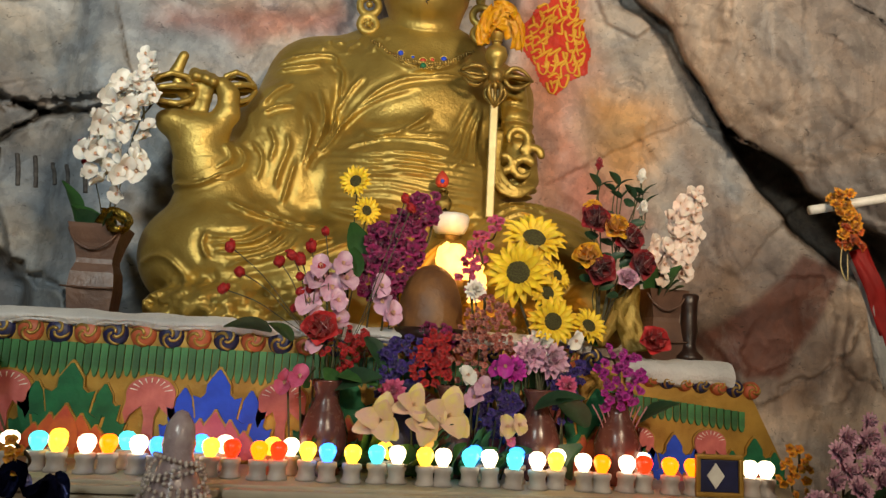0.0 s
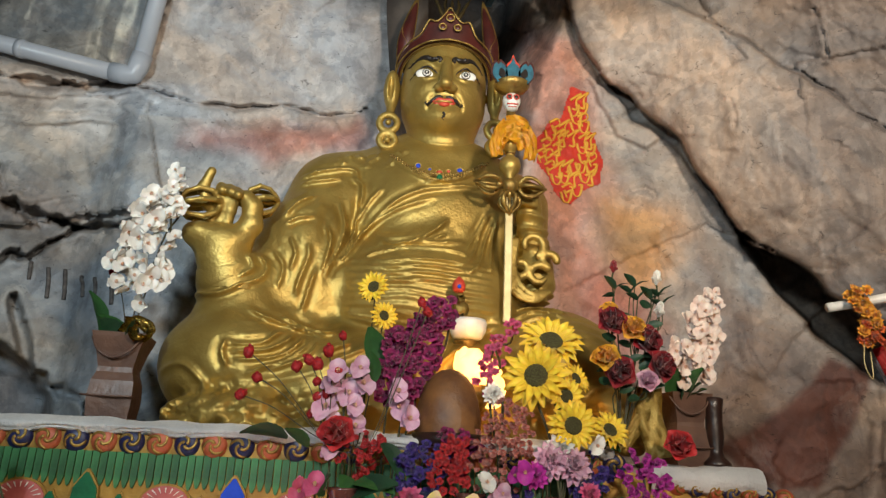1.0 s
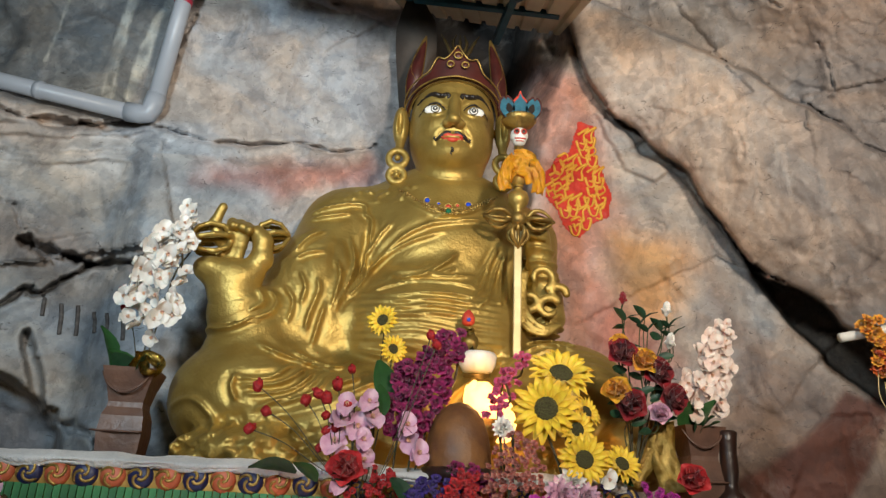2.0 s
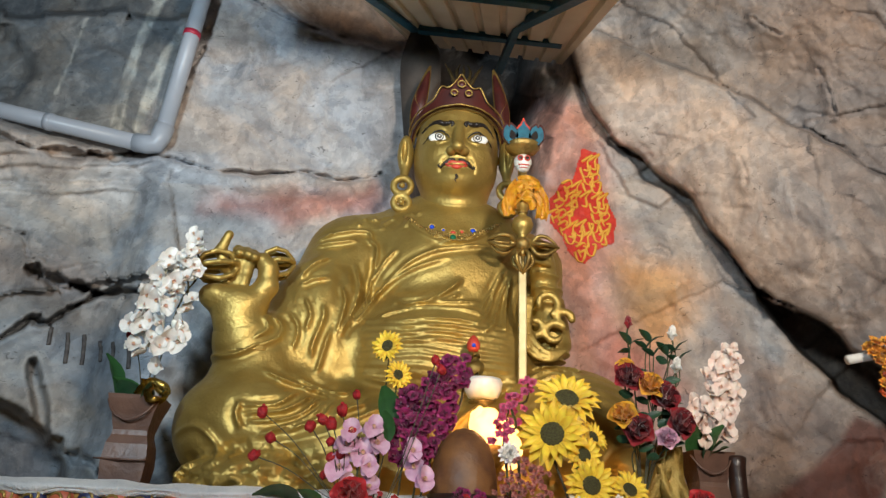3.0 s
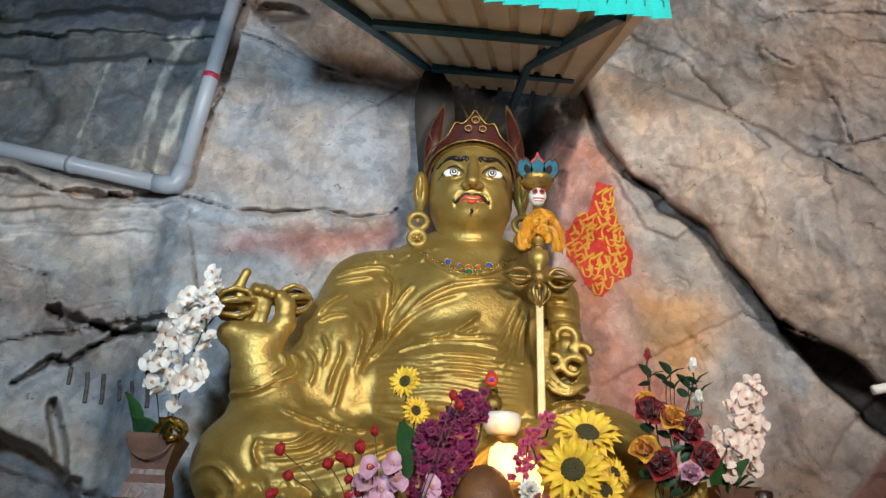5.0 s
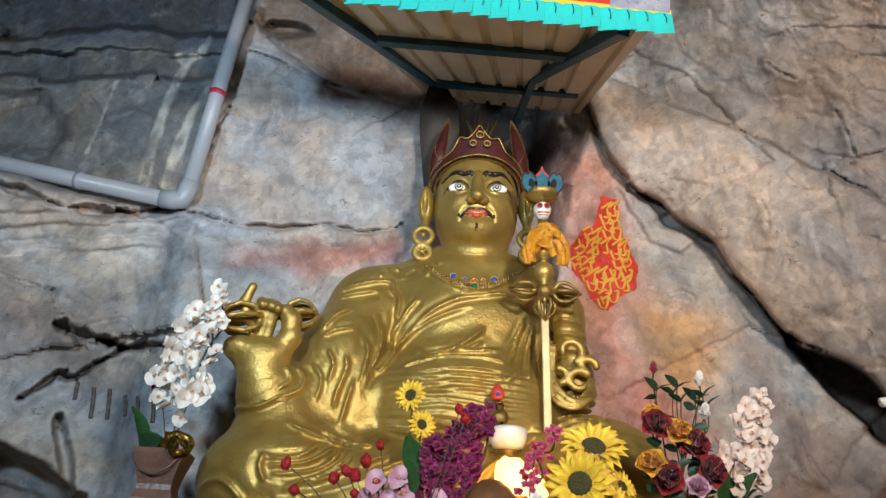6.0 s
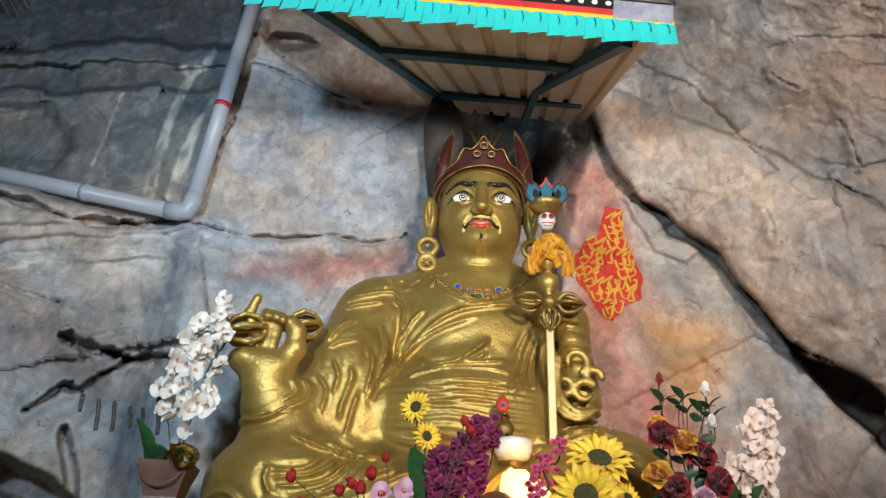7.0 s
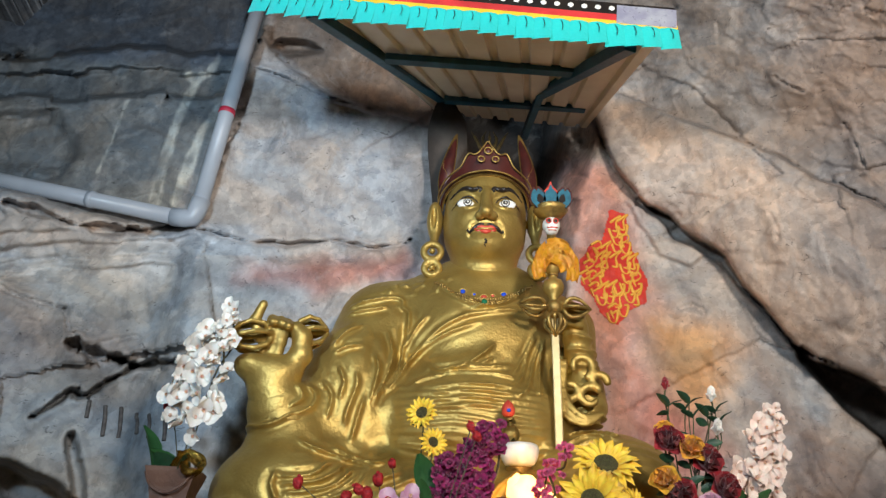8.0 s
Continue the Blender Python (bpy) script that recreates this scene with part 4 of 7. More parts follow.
def sculpt_hand():
    c = Clay((-0.88, 2.20, 2.08), (-0.44, 2.58, 2.54), 0.0048)
    c.rod((-0.61, 2.44, 2.10), (-0.65, 2.41, 2.20), 0.105, 0.088, 0.03)
    c.egg((-0.665, 2.39, 2.255), (0.112, 0.07, 0.055), 0.03)
    c.egg((-0.735, 2.365, 2.275), (0.045, 0.04, 0.030), 0.03)
    # thumb side, rising
    c.path([(-0.615, 2.39, 2.25), (-0.565, 2.385, 2.315), (-0.565, 2.375, 2.375), (-0.585, 2.365, 2.405)], 0.042, 0.026, 0.02)
    # fingers: one points up, the rest close round the sceptre
    c.path([(-0.715, 2.37, 2.37), (-0.735, 2.355, 2.43), (-0.712, 2.345, 2.485)], 0.021, 0.016, 0.012)
    for i, (fx, fz) in enumerate(((-0.675, 2.435), (-0.645, 2.43), (-0.62, 2.42))):
        c.path([(fx - 0.035, 2.40, 2.29), (fx - 0.02, 2.385, 2.36), (fx, 2.36, fz), (fx + 0.012, 2.33, fz - 0.02)], 0.020, 0.015, 0.010)
    # double-headed sceptre with caged prongs
    p, q = np.array((-0.80, 2.325, 2.35)), np.array((-0.50, 2.44, 2.425))
    ax = (q - p) / np.linalg.norm(q - p)
    u = np.cross(ax, (0, 0, 1))
    u /= np.linalg.norm(u)
    w = np.cross(ax, u)
    at = lambda s, r, ang: tuple(p + ax * s + r * (math.cos(ang) * u + math.sin(ang) * w))
    L = float(np.linalg.norm(q - p))
    c.path([at(0, 0, 0), at(L, 0, 0)], 0.011, None, 0.004)
    for s0, s1 in ((0.135, -0.005), (L - 0.105, L + 0.005)):
        for k in range(6):
            ang = k * math.pi / 3
            c.path([at(s0 + (s1 - s0) * v, r, ang) for v, r in ((0, 0.018), (0.15, 0.045), (0.45, 0.058), (0.75, 0.046), (1, 0.012))], 0.0095, 0.008, 0.003)
        c.egg(at(s0, 0, 0), (0.024, 0.024, 0.024), 0.006)
    c.egg(at(L * 0.52, 0, 0), (0.026, 0.026, 0.026), 0.008)
    # cuff of the sleeve
    c.relief(0.0012 * fbm(c.X2 * 40, c.Z2 * 40, 82, 3))
    return c


M_DARKCAP = mat("dark_brown_cap", (0.03, 0.012, 0.01), (0.015, 0.008, 0.008), 20, 0.6)


def statue():
    V, Fc, S = [], [], []
    count = 0

    def add(v, f, slot):
        nonlocal count
        v, f = np.asarray(v, float), [tuple(int(i) + count for i in q) for q in f]
        V.append(v)
        Fc.extend(f)
        S.extend([slot] * len(f))
        count += len(v)

    def add_bm(bm, slot):
        bm.verts.index_update()
        add([v.co[:] for v in bm.verts], [[v.index for v in f.verts] for f in bm.faces], slot)
        bm.free()

    body, head, hand = sculpt_body(), sculpt_head(), sculpt_hand()
    for clay in (body, head, hand):
        add(*clay.mesh(), 0)
    fy = head.front()

    def face_y(x, z, clay=head, grid=fy):
        i = int(np.clip(round((x - clay.lo[0]) / clay.h), 0, grid.shape[0] - 1))
        k = int(np.clip(round((z - clay.lo[2]) / clay.h), 0, grid.shape[1] - 1))
        return float(grid[i, k])

    def stroke(pts, radii, slot, lift=0.0015):
        line = smooth_line([(x, z, 0) for x, z in pts], 6)
        p3 = [(q.x, face_y(q.x, q.y) - lift, q.y) for q in line]
        n = len(p3) - 1
        add_bm(tube(p3, [max(0.0008, float(np.interp(i / n, np.linspace(0, 1, len(radii)), radii))) for i in range(n + 1)], 7), slot)

    cx = 0.083
    for s in (-1, 1):
        # painted brows with curled ends, rimmed eyes
        stroke([(cx + s * 0.032, 3.068), (cx + s * 0.024, 3.078), (cx + s * 0.033, 3.088), (cx + s * 0.044, 3.080), (cx + s * 0.066, 3.086), (cx + s * 0.10, 3.097), (cx + s * 0.150, 3.084)],
               [0.005, 0.007, 0.008, 0.009, 0.0105, 0.009, 0.003], 3, 0.004)
        ex, ez = cx + s * 0.080, 3.030
        ey = face_y(ex, ez)
        add_bm(blob(1, (ex, ey + 0.004, ez), (0.040, 0.013, 0.0225), 3), 2)
        for rad, slot, off in ((0.0190, 3, 0.0120), (0.0150, 2, 0.0140), (0.0105, 3, 0.0160), (0.0042, 2, 0.0180)):
            add_bm(blob(1, (ex - s * 0.003, ey + 0.004 - off, ez + 0.001), (rad, 0.0022, rad), 2), slot)
        stroke([(ex - s * 0.044, ez - 0.008), (ex - s * 0.02, ez + 0.019), (ex + s * 0.01, ez + 0.025), (ex + s * 0.036, ez + 0.012), (ex + s * 0.062, ez - 0.010)], [0.002, 0.0036, 0.0038, 0.0032, 0.001], 3, 0.0045)
        # curled moustache
        mx = cx - 0.004
        stroke([(mx + s * 0.006, 2.919), (mx + s * 0.024, 2.918), (mx + s * 0.044, 2.902), (mx + s * 0.060, 2.893), (mx + s * 0.072, 2.899), (mx + s * 0.066, 2.906)], [0.005, 0.008, 0.0075, 0.0055, 0.004, 0.002], 3, 0.003)
        stroke([(mx + s * 0.034, 2.912), (mx + s * 0.050, 2.910), (mx + s * 0.056, 2.918)], [0.004, 0.003, 0.0015], 3)
    mx = cx - 0.004
    stroke([(mx - 0.046, 2.896), (mx - 0.02, 2.903), (mx, 2.900), (mx + 0.02, 2.903), (mx + 0.046, 2.896)], [0.003, 0.008, 0.0075, 0.008, 0.003], 4, 0.0)
    stroke([(mx - 0.042, 2.890), (mx, 2.880), (mx + 0.042, 2.890)], [0.003, 0.0105, 0.003], 4, 0.0)
    stroke([(mx - 0.002, 2.858), (mx + 0.004, 2.848), (mx - 0.004, 2.842), (mx + 0.002, 2.832)], [0.005, 0.006, 0.004, 0.001], 3)
    # jewels of the necklace
    by = body.front()
    for x, z, r, slot in ((0.077, 2.622, 0.012, 4), (0.077, 2.594, 0.012, 6), (-0.005, 2.652, 0.010, 5), (0.155, 2.645, 0.011, 5), (0.04, 2.636, 0.007, 5), (0.112, 2.634, 0.007, 4)):
        add_bm(blob(r, (x, face_y(x, z, body, by) - 0.003, z), (1, 0.7, 1), 2), slot)
        add_bm(tube([(x + 1.25 * r * math.cos(a), face_y(x, z, body, by) - 0.002, z + 1.25 * r * math.sin(a)) for a in np.linspace(0, 6.3, 13)], 0.0035, 6), 0)
    for i in range(40):
        u = i / 39
        for dz, rad in ((0.0, 0.0075), (-0.020, 0.0065), (-0.038, 0.005)):
            x, z = -0.115 + 0.385 * u, 2.715 - 0.10 * math.sin(math.pi * u) ** 0.85 + dz * math.sin(math.pi * u)
            add_bm(blob(rad, (x, face_y(x, z, body, by) - 0.001, z), sub=1), 7)
    # lotus hat: dark cap, folded brim panels with gilt edges
    add_bm(blob(1, (0.10, 2.86, 3.28), (0.150, 0.15, 0.20), 3), 8)

    def panel(phi0, phi1, top, rad, z0, lean, arch=0.0, rows=14, cols=44):
        """A curved brim panel about the head; top(u) is its height at the share u of its width."""
        for off, slot, grow in ((0.0, 7, 0.006), (0.005, 1, -0.004)):
            vs, fs = [], []
            for side in (0, 1):
                for j in range(rows):
                    for i in range(cols):
                        u = i / (cols - 1)
                        phi = radians(phi0 - grow * 60 + (phi1 - phi0 + grow * 120) * u)
                        hgt = max(0.004, top(u) + grow)
                        v = j / (rows - 1)
                        rr = rad + off * 1.6 + lean * v * hgt / 0.3 - 0.007 * side
                        vs.append((0.085 + rr * math.sin(phi), 2.71 - rr * 1.12 * math.cos(phi), z0 + arch * (1 - (2 * u - 1) ** 2) - grow * 0.7 + hgt * v))
            n = rows * cols
            for j in range(rows - 1):
                for i in range(cols - 1):
                    k = j * cols + i
                    fs.append((k, k + 1, k + cols + 1, k + cols))
                    fs.append((n + k, n + k + cols, n + k + cols + 1, n + k + 1))
            for j in range(rows - 1):
                for k in (j * cols, j * cols + cols - 1):
                    fs.append((k, k + cols, n + k + cols, n + k))
            for i in range(cols - 1):
                for k in (i, (rows - 1) * cols + i):
                    fs.append((k, k + 1, n + k + 1, n + k))
            add(vs, fs, slot)

    ogee = lambda u: 0.044 + 0.045 * math.exp(-((u - 0.5) / 0.11) ** 2) + 0.065 * math.exp(-abs(u - 0.5) / 0.04) + 0.040 * math.exp(-((abs(u - 0.5) - 0.125) / 0.035) ** 2)
    panel(-90, 90, ogee, 0.190, 3.105, 0.02, 0.055)
    for low in (0, 1):
        rim = []
        for u in np.linspace(0, 1, 70):
            ph, hg = radians(-90 + 180 * u), ogee(u)
            rr = 0.205 + 0.02 * hg / 0.3
            rim.append((0.085 + rr * math.sin(ph), 2.71 - rr * 1.12 * math.cos(ph), 3.105 + 0.055 * (1 - (2 * u - 1) ** 2) + (0.0 if low else hg)))
        add_bm(tube(rim, 0.0035, 7), 7)
    for sd, fx in ((-1, -0.084), (1, 0.272)):
        for slot, g, yy in ((7, 1.0, 2.735), (1, 0.90, 2.724)):
            prof = smooth_line([(-sd * 0.004, 0.0, 0), (sd * 0.034 * g, 0.02, 0), (sd * 0.042 * g, 0.14, 0), (sd * 0.012, 0.26 * g + 0.01, 0), (-sd * 0.036 * g, 0.36 * g + 0.018, 0), (-sd * 0.034 * g, 0.24, 0), (-sd * 0.020 * g, 0.12, 0)], 5)
            bm = plate([(q.x, q.y) for q in prof], 0.014)
            bm.transform(Matrix.Translation((fx, yy, 3.15)))
            add_bm(bm, slot)
        scroll = [(fx + sd * (0.012 + 0.012 * math.sin(9 * u)), 2.713, 3.17 + 0.20 * u) for u in np.linspace(0, 1, 14)]
        add_bm(tube(scroll, 0.0035, 6), 7)
    for x, z, r in ((0.087, 3.256, 0.015), (0.058, 3.215, 0.013), (0.117, 3.215, 0.013)):
        ph = math.asin((x - 0.085) / 0.2)
        y = 2.71 - 0.208 * 1.12 * math.cos(ph)
        add_bm(blob(r, (x, y - 0.006, z), (1, 0.6, 1), 2), 1)
        add_bm(tube([(x + 1.05 * r * math.cos(a), y - 0.011, z + 1.05 * r * math.sin(a)) for a in np.linspace(0, 6.3, 15)], 0.003, 6), 0)
    # half sceptre on the crown of the hat, its gold darkened to paint in shade
    for dx in (-0.06, -0.03, 0.0, 0.03, 0.06):
        add_bm(tube(smooth_line([(0.108, 2.86, 3.49), (0.108 + dx * 0.7, 2.86, 3.545), (0.108 + dx * 1.1, 2.86, 3.60), (0.108 + dx * (1.5 if abs(dx) > 0.05 else 0.6), 2.86, 3.645)], 4), [0.010] * 6 + [0.008] * 4 + [0.003] * 3, 7), 10)
    # tall leaf-shaped back plate
    for slot, g in ((9, 0.0),):
        prof = smooth_line([(-0.150, 3.20, 0), (-0.195, 3.60, 0), (-0.185, 3.76, 0), (-0.126, 3.928, 0), (-0.05, 3.82, 0), (-0.003, 3.68, 0), (0.0, 3.20, 0)], 5)
        bm = plate([(q.x, q.y) for q in prof], 0.02)
        bm.transform(Matrix.Translation((0.0, 2.93, 0)))
        add_bm(bm, slot)
    ob = mesh_object("statue", np.concatenate(V), Fc, None, mats=[M_GOLD, M_MAROON, M_WHITE, M_BLACK, M_LIP, M_BLUE, M_GREEN, M_GOLD_D, M_DARKCAP, mat("dull_brown_plate", (0.08, 0.065, 0.055), (0.045, 0.035, 0.03), 8, 0.6), mat("shaded_gold", (0.10, 0.07, 0.025), (0.05, 0.035, 0.015), 30, 0.5, 0.6)], slots=S)
    return tagged(ob, "seated gilded statue in a draped robe with a dark red hat", "statue")


statue()


# ---------------------------------------------------------------- altar
altar = thing("altar", (0, 2.0, 0), "painted stone altar with lotus reliefs and a white cloth top", "altar")
ALT = Matrix.Translation((0, -2.0, 0))


def altar_part(name, bm, material, label="", smooth=False, m=None):
    ob = part(name, bm, material, altar, label, smooth)
    ob.matrix_basis = ALT @ (m or Matrix())
    return ob


def altar_body():
    """The altar's core: its far end slopes down and in."""
    prof = [(-1.85, 0.05), (1.16, 0.05), (1.13, 1.30), (1.03, 1.50), (0.93, 1.545), (0.62, 1.555), (0.56, 1.60), (-1.85, 1.60)]
    bm = bmesh.new()
    f = bm.faces.new([bm.verts.new((x, 2.0, z)) for x, z in prof])
    ext = bmesh.ops.extrude_face_region(bm, geom=[f])
    bmesh.ops.translate(bm, vec=(0, 1.15, 0), verts=[g for g in ext["geom"] if isinstance(g, bmesh.types.BMVert)])
    bmesh.ops.recalc_face_normals(bm, faces=bm.faces[:])
    bmesh.ops.bevel(bm, geom=bm.edges[:], offset=0.006, segments=2, affect="EDGES")
    return bm


altar_part("body", altar_body(), M_OCHRE, "gilded ochre plaster front")
altar_part("plinth", box(3.1, 1.2, 0.05, (-0.35, 2.56, 0.025)), M_LEDGE)


def cloth_strip(x0, x1, z, y0, y1, drop, seed):
    """A thick cloth that lies on the altar and hangs a little over its edge."""
    n, rows = int((x1 - x0) / 0.012), 16
    vs, fs = [], []
    for side in (0, 1):
        for j in range(rows):
            v = j / (rows - 1)
            for i in range(n):
                x = x0 + (x1 - x0) * i / (n - 1)
                wob = noise.noise((x * 9, v * 3, seed)) * 0.010 + noise.noise((x * 30, v * 7, seed)) * 0.004
                if v < 0.45:
                    k = v / 0.45
                    y, zz = y0 - 0.016 - 0.012 * math.sin(math.pi * k) + wob * 0.5, z - drop * (1 - k) + wob * (1 - k) * 1.2
                else:
                    k = (v - 0.45) / 0.55
                    y, zz = y0 - 0.016 + (y1 - y0) * k, z + 0.012 * math.sin(min(1, k * 4) * math.pi / 2) + wob
                vs.append((x, y + side * 0.008, zz - side * 0.008))
    m = rows * n
    for j in range(rows - 1):
        for i in range(n - 1):
            k = j * n + i
            fs += [(k, k + 1, k + n + 1, k + n), (m + k, m + k + n, m + k + n + 1, m + k + 1)]
    for i in range(n - 1):
        fs += [(i + 1, i, m + i, m + i + 1), ((rows - 1) * n + i, (rows - 1) * n + i + 1, m + (rows - 1) * n + i + 1, m + (rows - 1) * n + i)]
    return mesh_object("altar_cloth", vs, fs, M_CLOTH)


tagged(cloth_strip(-1.85, 0.56, 1.620, 2.0, 2.20, 0.020, 1.5), "rumpled white cloth laid along the altar's edge", "cloth", "altar cloths")
tagged(cloth_strip(0.66, 0.97, 1.572, 2.0, 2.20, 0.05, 4.5), "rumpled white cloth laid on the altar's lower end", "cloth", "altar cloths")


def swirl_bm(r):
    out = []
    for k in range(3):
        a0 = 2 * math.pi * k / 3
        pts = [((0.12 + 0.78 * t) * r * math.cos(a0 + 2.6 * t), -0.016 + 0.009 * t * t, (0.12 + 0.78 * t) * r * math.sin(a0 + 2.6 * t)) for t in np.linspace(0, 1, 9)]
        out.append(tube(pts, [0.0045] * 8 + [0.002], 5))
    return bm_join(*out)


def boss_bm(r):
    bm = lathe([(0.0, 0.016), (r * 0.5, 0.0145), (r * 0.85, 0.010), (r, 0.0), (r, -0.014)], 20)
    bm.transform(pose(0, 0, 0, 90))
    return bm


boss_mesh, swirl_mesh = {}, None
for i in range(41):
    if i < 34:
        x, z, r = -1.77 + 0.0708 * i, 1.575, 0.033
    else:
        x, z, r = 0.735 + 0.049 * (i - 34), 1.531 - 0.0035 * (i - 34), 0.025
    if 0.60 < x < 0.66:
        continue
    mt = (M_ORANGE, M_NAVY)[i % 2]
    m = ALT @ Matrix.Translation((x, 1.997, z)) @ pose(0, 0, 0, 0, random.uniform(0, 360))
    m = m @ Matrix.Diagonal((r / 0.033, 1, r / 0.033, 1))
    if mt not in boss_mesh:
        ob = part("scroll_boss", boss_bm(0.033), mt, altar)
        ob.matrix_basis = m
        boss_mesh[mt] = ob.data
    else:
        ob = shared("scroll_boss", boss_mesh[mt], altar, m)
    if swirl_mesh is None:
        swirl_mesh = part("gilt_swirl", swirl_bm(0.033), M_GOLD_D, ob).data
    else:
        shared("gilt_swirl", swirl_mesh, ob, Matrix())

# green fringe of narrow tongues below the bosses
M_FRINGE = mat("green_fringe", (0.04, 0.21, 0.07), (0.02, 0.11, 0.04), 25, 0.5, 0, 0.2, each=0.55)
tongue = None
for i in range(116):
    x = -1.80 + 0.0202 * i
    h = 0.082 + 0.008 * random.random()
    m = ALT @ Matrix.Translation((x, 1.999, 1.548)) @ Matrix.Diagonal((1, 1, h / 0.08, 1))
    if tongue is None:
        ob = part("green_tongue", plate([(-0.0088, 0.0), (-0.0085, -0.06), (-0.004, -0.076), (0, -0.08), (0.004, -0.076), (0.0085, -0.06), (0.0088, 0.0)], 0.006), M_FRINGE, altar, smooth=False)
        tongue = ob.data
        ob.matrix_basis = m
    else:
        shared("green_tongue", tongue, altar, m)
for i in range(20):
    shared("green_tongue", tongue, altar, ALT @ Matrix.Translation((0.60 + 0.021 * i, 1.999, 1.492 - 0.0022 * i)) @ Matrix.Diagonal((1, 1, 0.7, 1)))


def crown_leaf(w, h, lobes):
    """Outline of a lotus leaf that rises in pointed lobes."""
    if lobes == 1:
        side = [(w * 0.40, 0.0), (w * 0.50, h * 0.30), (w * 0.46, h * 0.52), (w * 0.30, h * 0.74), (w * 0.12, h * 0.90), (0.003, h)]
    else:
        side = [(w * 0.46, 0.0), (w * 0.50, h * 0.16), (w * 0.55, h * 0.34), (w * 0.44, h * 0.31), (w * 0.33, h * 0.37), (w * 0.36, h * 0.50), (w * 0.40, h * 0.65),
                (w * 0.28, h * 0.62), (w * 0.20, h * 0.68), (w * 0.19, h * 0.80), (w * 0.10, h * 0.91), (0.003, h)]
    return side + [(-x, z) for x, z in side[::-1]]


def fan_tree():
    pts = [(0.016, -0.16), (0.012, -0.06), (0.022, -0.03), (0.05, -0.055), (0.058, -0.075), (0.066, -0.05), (0.06, -0.02)]
    pts += [(0.062 * math.cos(a), 0.0 + 0.045 * math.sin(a)) for a in np.linspace(0, math.pi, 14)]
    pts += [(-x, z) for x, z in [(0.06, -0.02), (0.066, -0.05), (0.058, -0.075), (0.05, -0.055), (0.022, -0.03), (0.012, -0.06), (0.016, -0.16)]]
    return pts


def relief(name, outline, mt, x, y, z, k, depth, grow=1.09):
    """A painted relief with a gilt rim standing round it."""
    cz = sum(p[1] for p in outline) / len(outline)
    bm = plate([(px * grow, (pz - cz) * grow + cz) for px, pz in outline], depth * 0.6)
    ob = altar_part("gilt_rim", bm, M_OCHRE, m=Matrix.Translation((x, y, z)) @ Matrix.Diagonal((k, 1, k, 1)))
    ob.name = name
    in_bm = plate(outline, depth)
    part("painted_field", in_bm, mt, ob, smooth=False)
    return ob


M_FLAME = mat("flame_orange_paint", (0.75, 0.17, 0.03), (0.42, 0.05, 0.03), 14, 0.45, 0, 0.2)
M_PINKP = mat("pink_paint", (0.62, 0.12, 0.16), (0.42, 0.05, 0.10), 14, 0.45, 0, 0.2)
seq = [(-1.51, "g"), (-1.31, "f"), (-1.13, "b"), (-0.96, "f"), (-0.80, "g"), (-0.60, "f"), (-0.43, "b"), (-0.265, "f"), (-0.09, "g"), (0.09, "f"), (0.26, "b"), (0.43, "f"), (0.58, "g"), (0.70, "f"), (0.80, "b"), (0.905, "f"), (1.03, "g")]
for x, kind in seq:
    k = 1.0 if x < 0.6 else 0.72
    dz = 0.0 if x < 0.6 else -0.06
    if kind == "f":
        relief("fan_relief", fan_tree(), M_SALMON, x, 1.999, 1.425 + dz, k, 0.012)
        for j in range(9):
            a = math.pi * (0.1 + 0.8 * j / 8)
            altar_part("white_ray", tube([(0.036 * math.cos(a), 0, 0.028 * math.sin(a)), (0.056 * math.cos(a), 0, 0.041 * math.sin(a))], [0.0008, 0.0022], 4), M_WHITE, m=Matrix.Translation((x, 1.986, 1.425 + dz)) @ Matrix.Diagonal((k, 1, k, 1)))
    else:
        mt = M_GREEN if kind == "g" else M_BLUE
        for ox, w, h in ((-0.085, 0.105, 0.145), (0.085, 0.105, 0.145), (0.0, 0.155, 0.195)):
            relief("leaf_relief", crown_leaf(w, h, 3), mt, x + ox * k, 1.999 - (0.006 if ox == 0 else 0), 1.30 + dz, k, 0.012)
        fl = M_FLAME if kind == "g" else M_PINKP
        for ox, w, h in ((-0.075, 0.06, 0.07), (0.075, 0.06, 0.07), (-0.038, 0.065, 0.095), (0.038, 0.065, 0.095), (0.0, 0.075, 0.118)):
            relief("flame_relief", crown_leaf(w, h, 1), fl, x + ox * k, 1.988 - (0.1 - abs(ox)) * 0.08, 1.27 + dz, k, 0.01, 1.14)

# ---------------------------------------------------------------- shelf with the row of coloured bulbs
shelf = thing("lamp_shelf", (0, 1.8, 1.0), "beige painted board shelf in front of the altar", "shelf")
for nm, bm in (("board", box(2.30, 0.28, 0.03, (-0.05, 1.838, 1.246))), ("front_board", box(1.26, 0.022, 0.14, (0.30, 1.689, 1.163))), ("front_board", box(1.2, 0.022, 0.13, (-0.95, 1.700, 1.168))),
               ("moulding", box(1.28, 0.03, 0.02, (0.30, 1.68, 1.246), 0.006)), ("moulding", box(1.2, 0.03, 0.018, (-0.95, 1.69, 1.244), 0.006)),
               ("support", box(0.06, 0.16, 1.22, (-1.05, 1.80, 0.61))), ("support", box(0.06, 0.16, 1.22, (0.95, 1.80, 0.61)))):
    ob = part(nm, bm, M_LEDGE, shelf, smooth=False)
    ob.matrix_basis = Matrix.Translation((0, -1.8, -1.0))

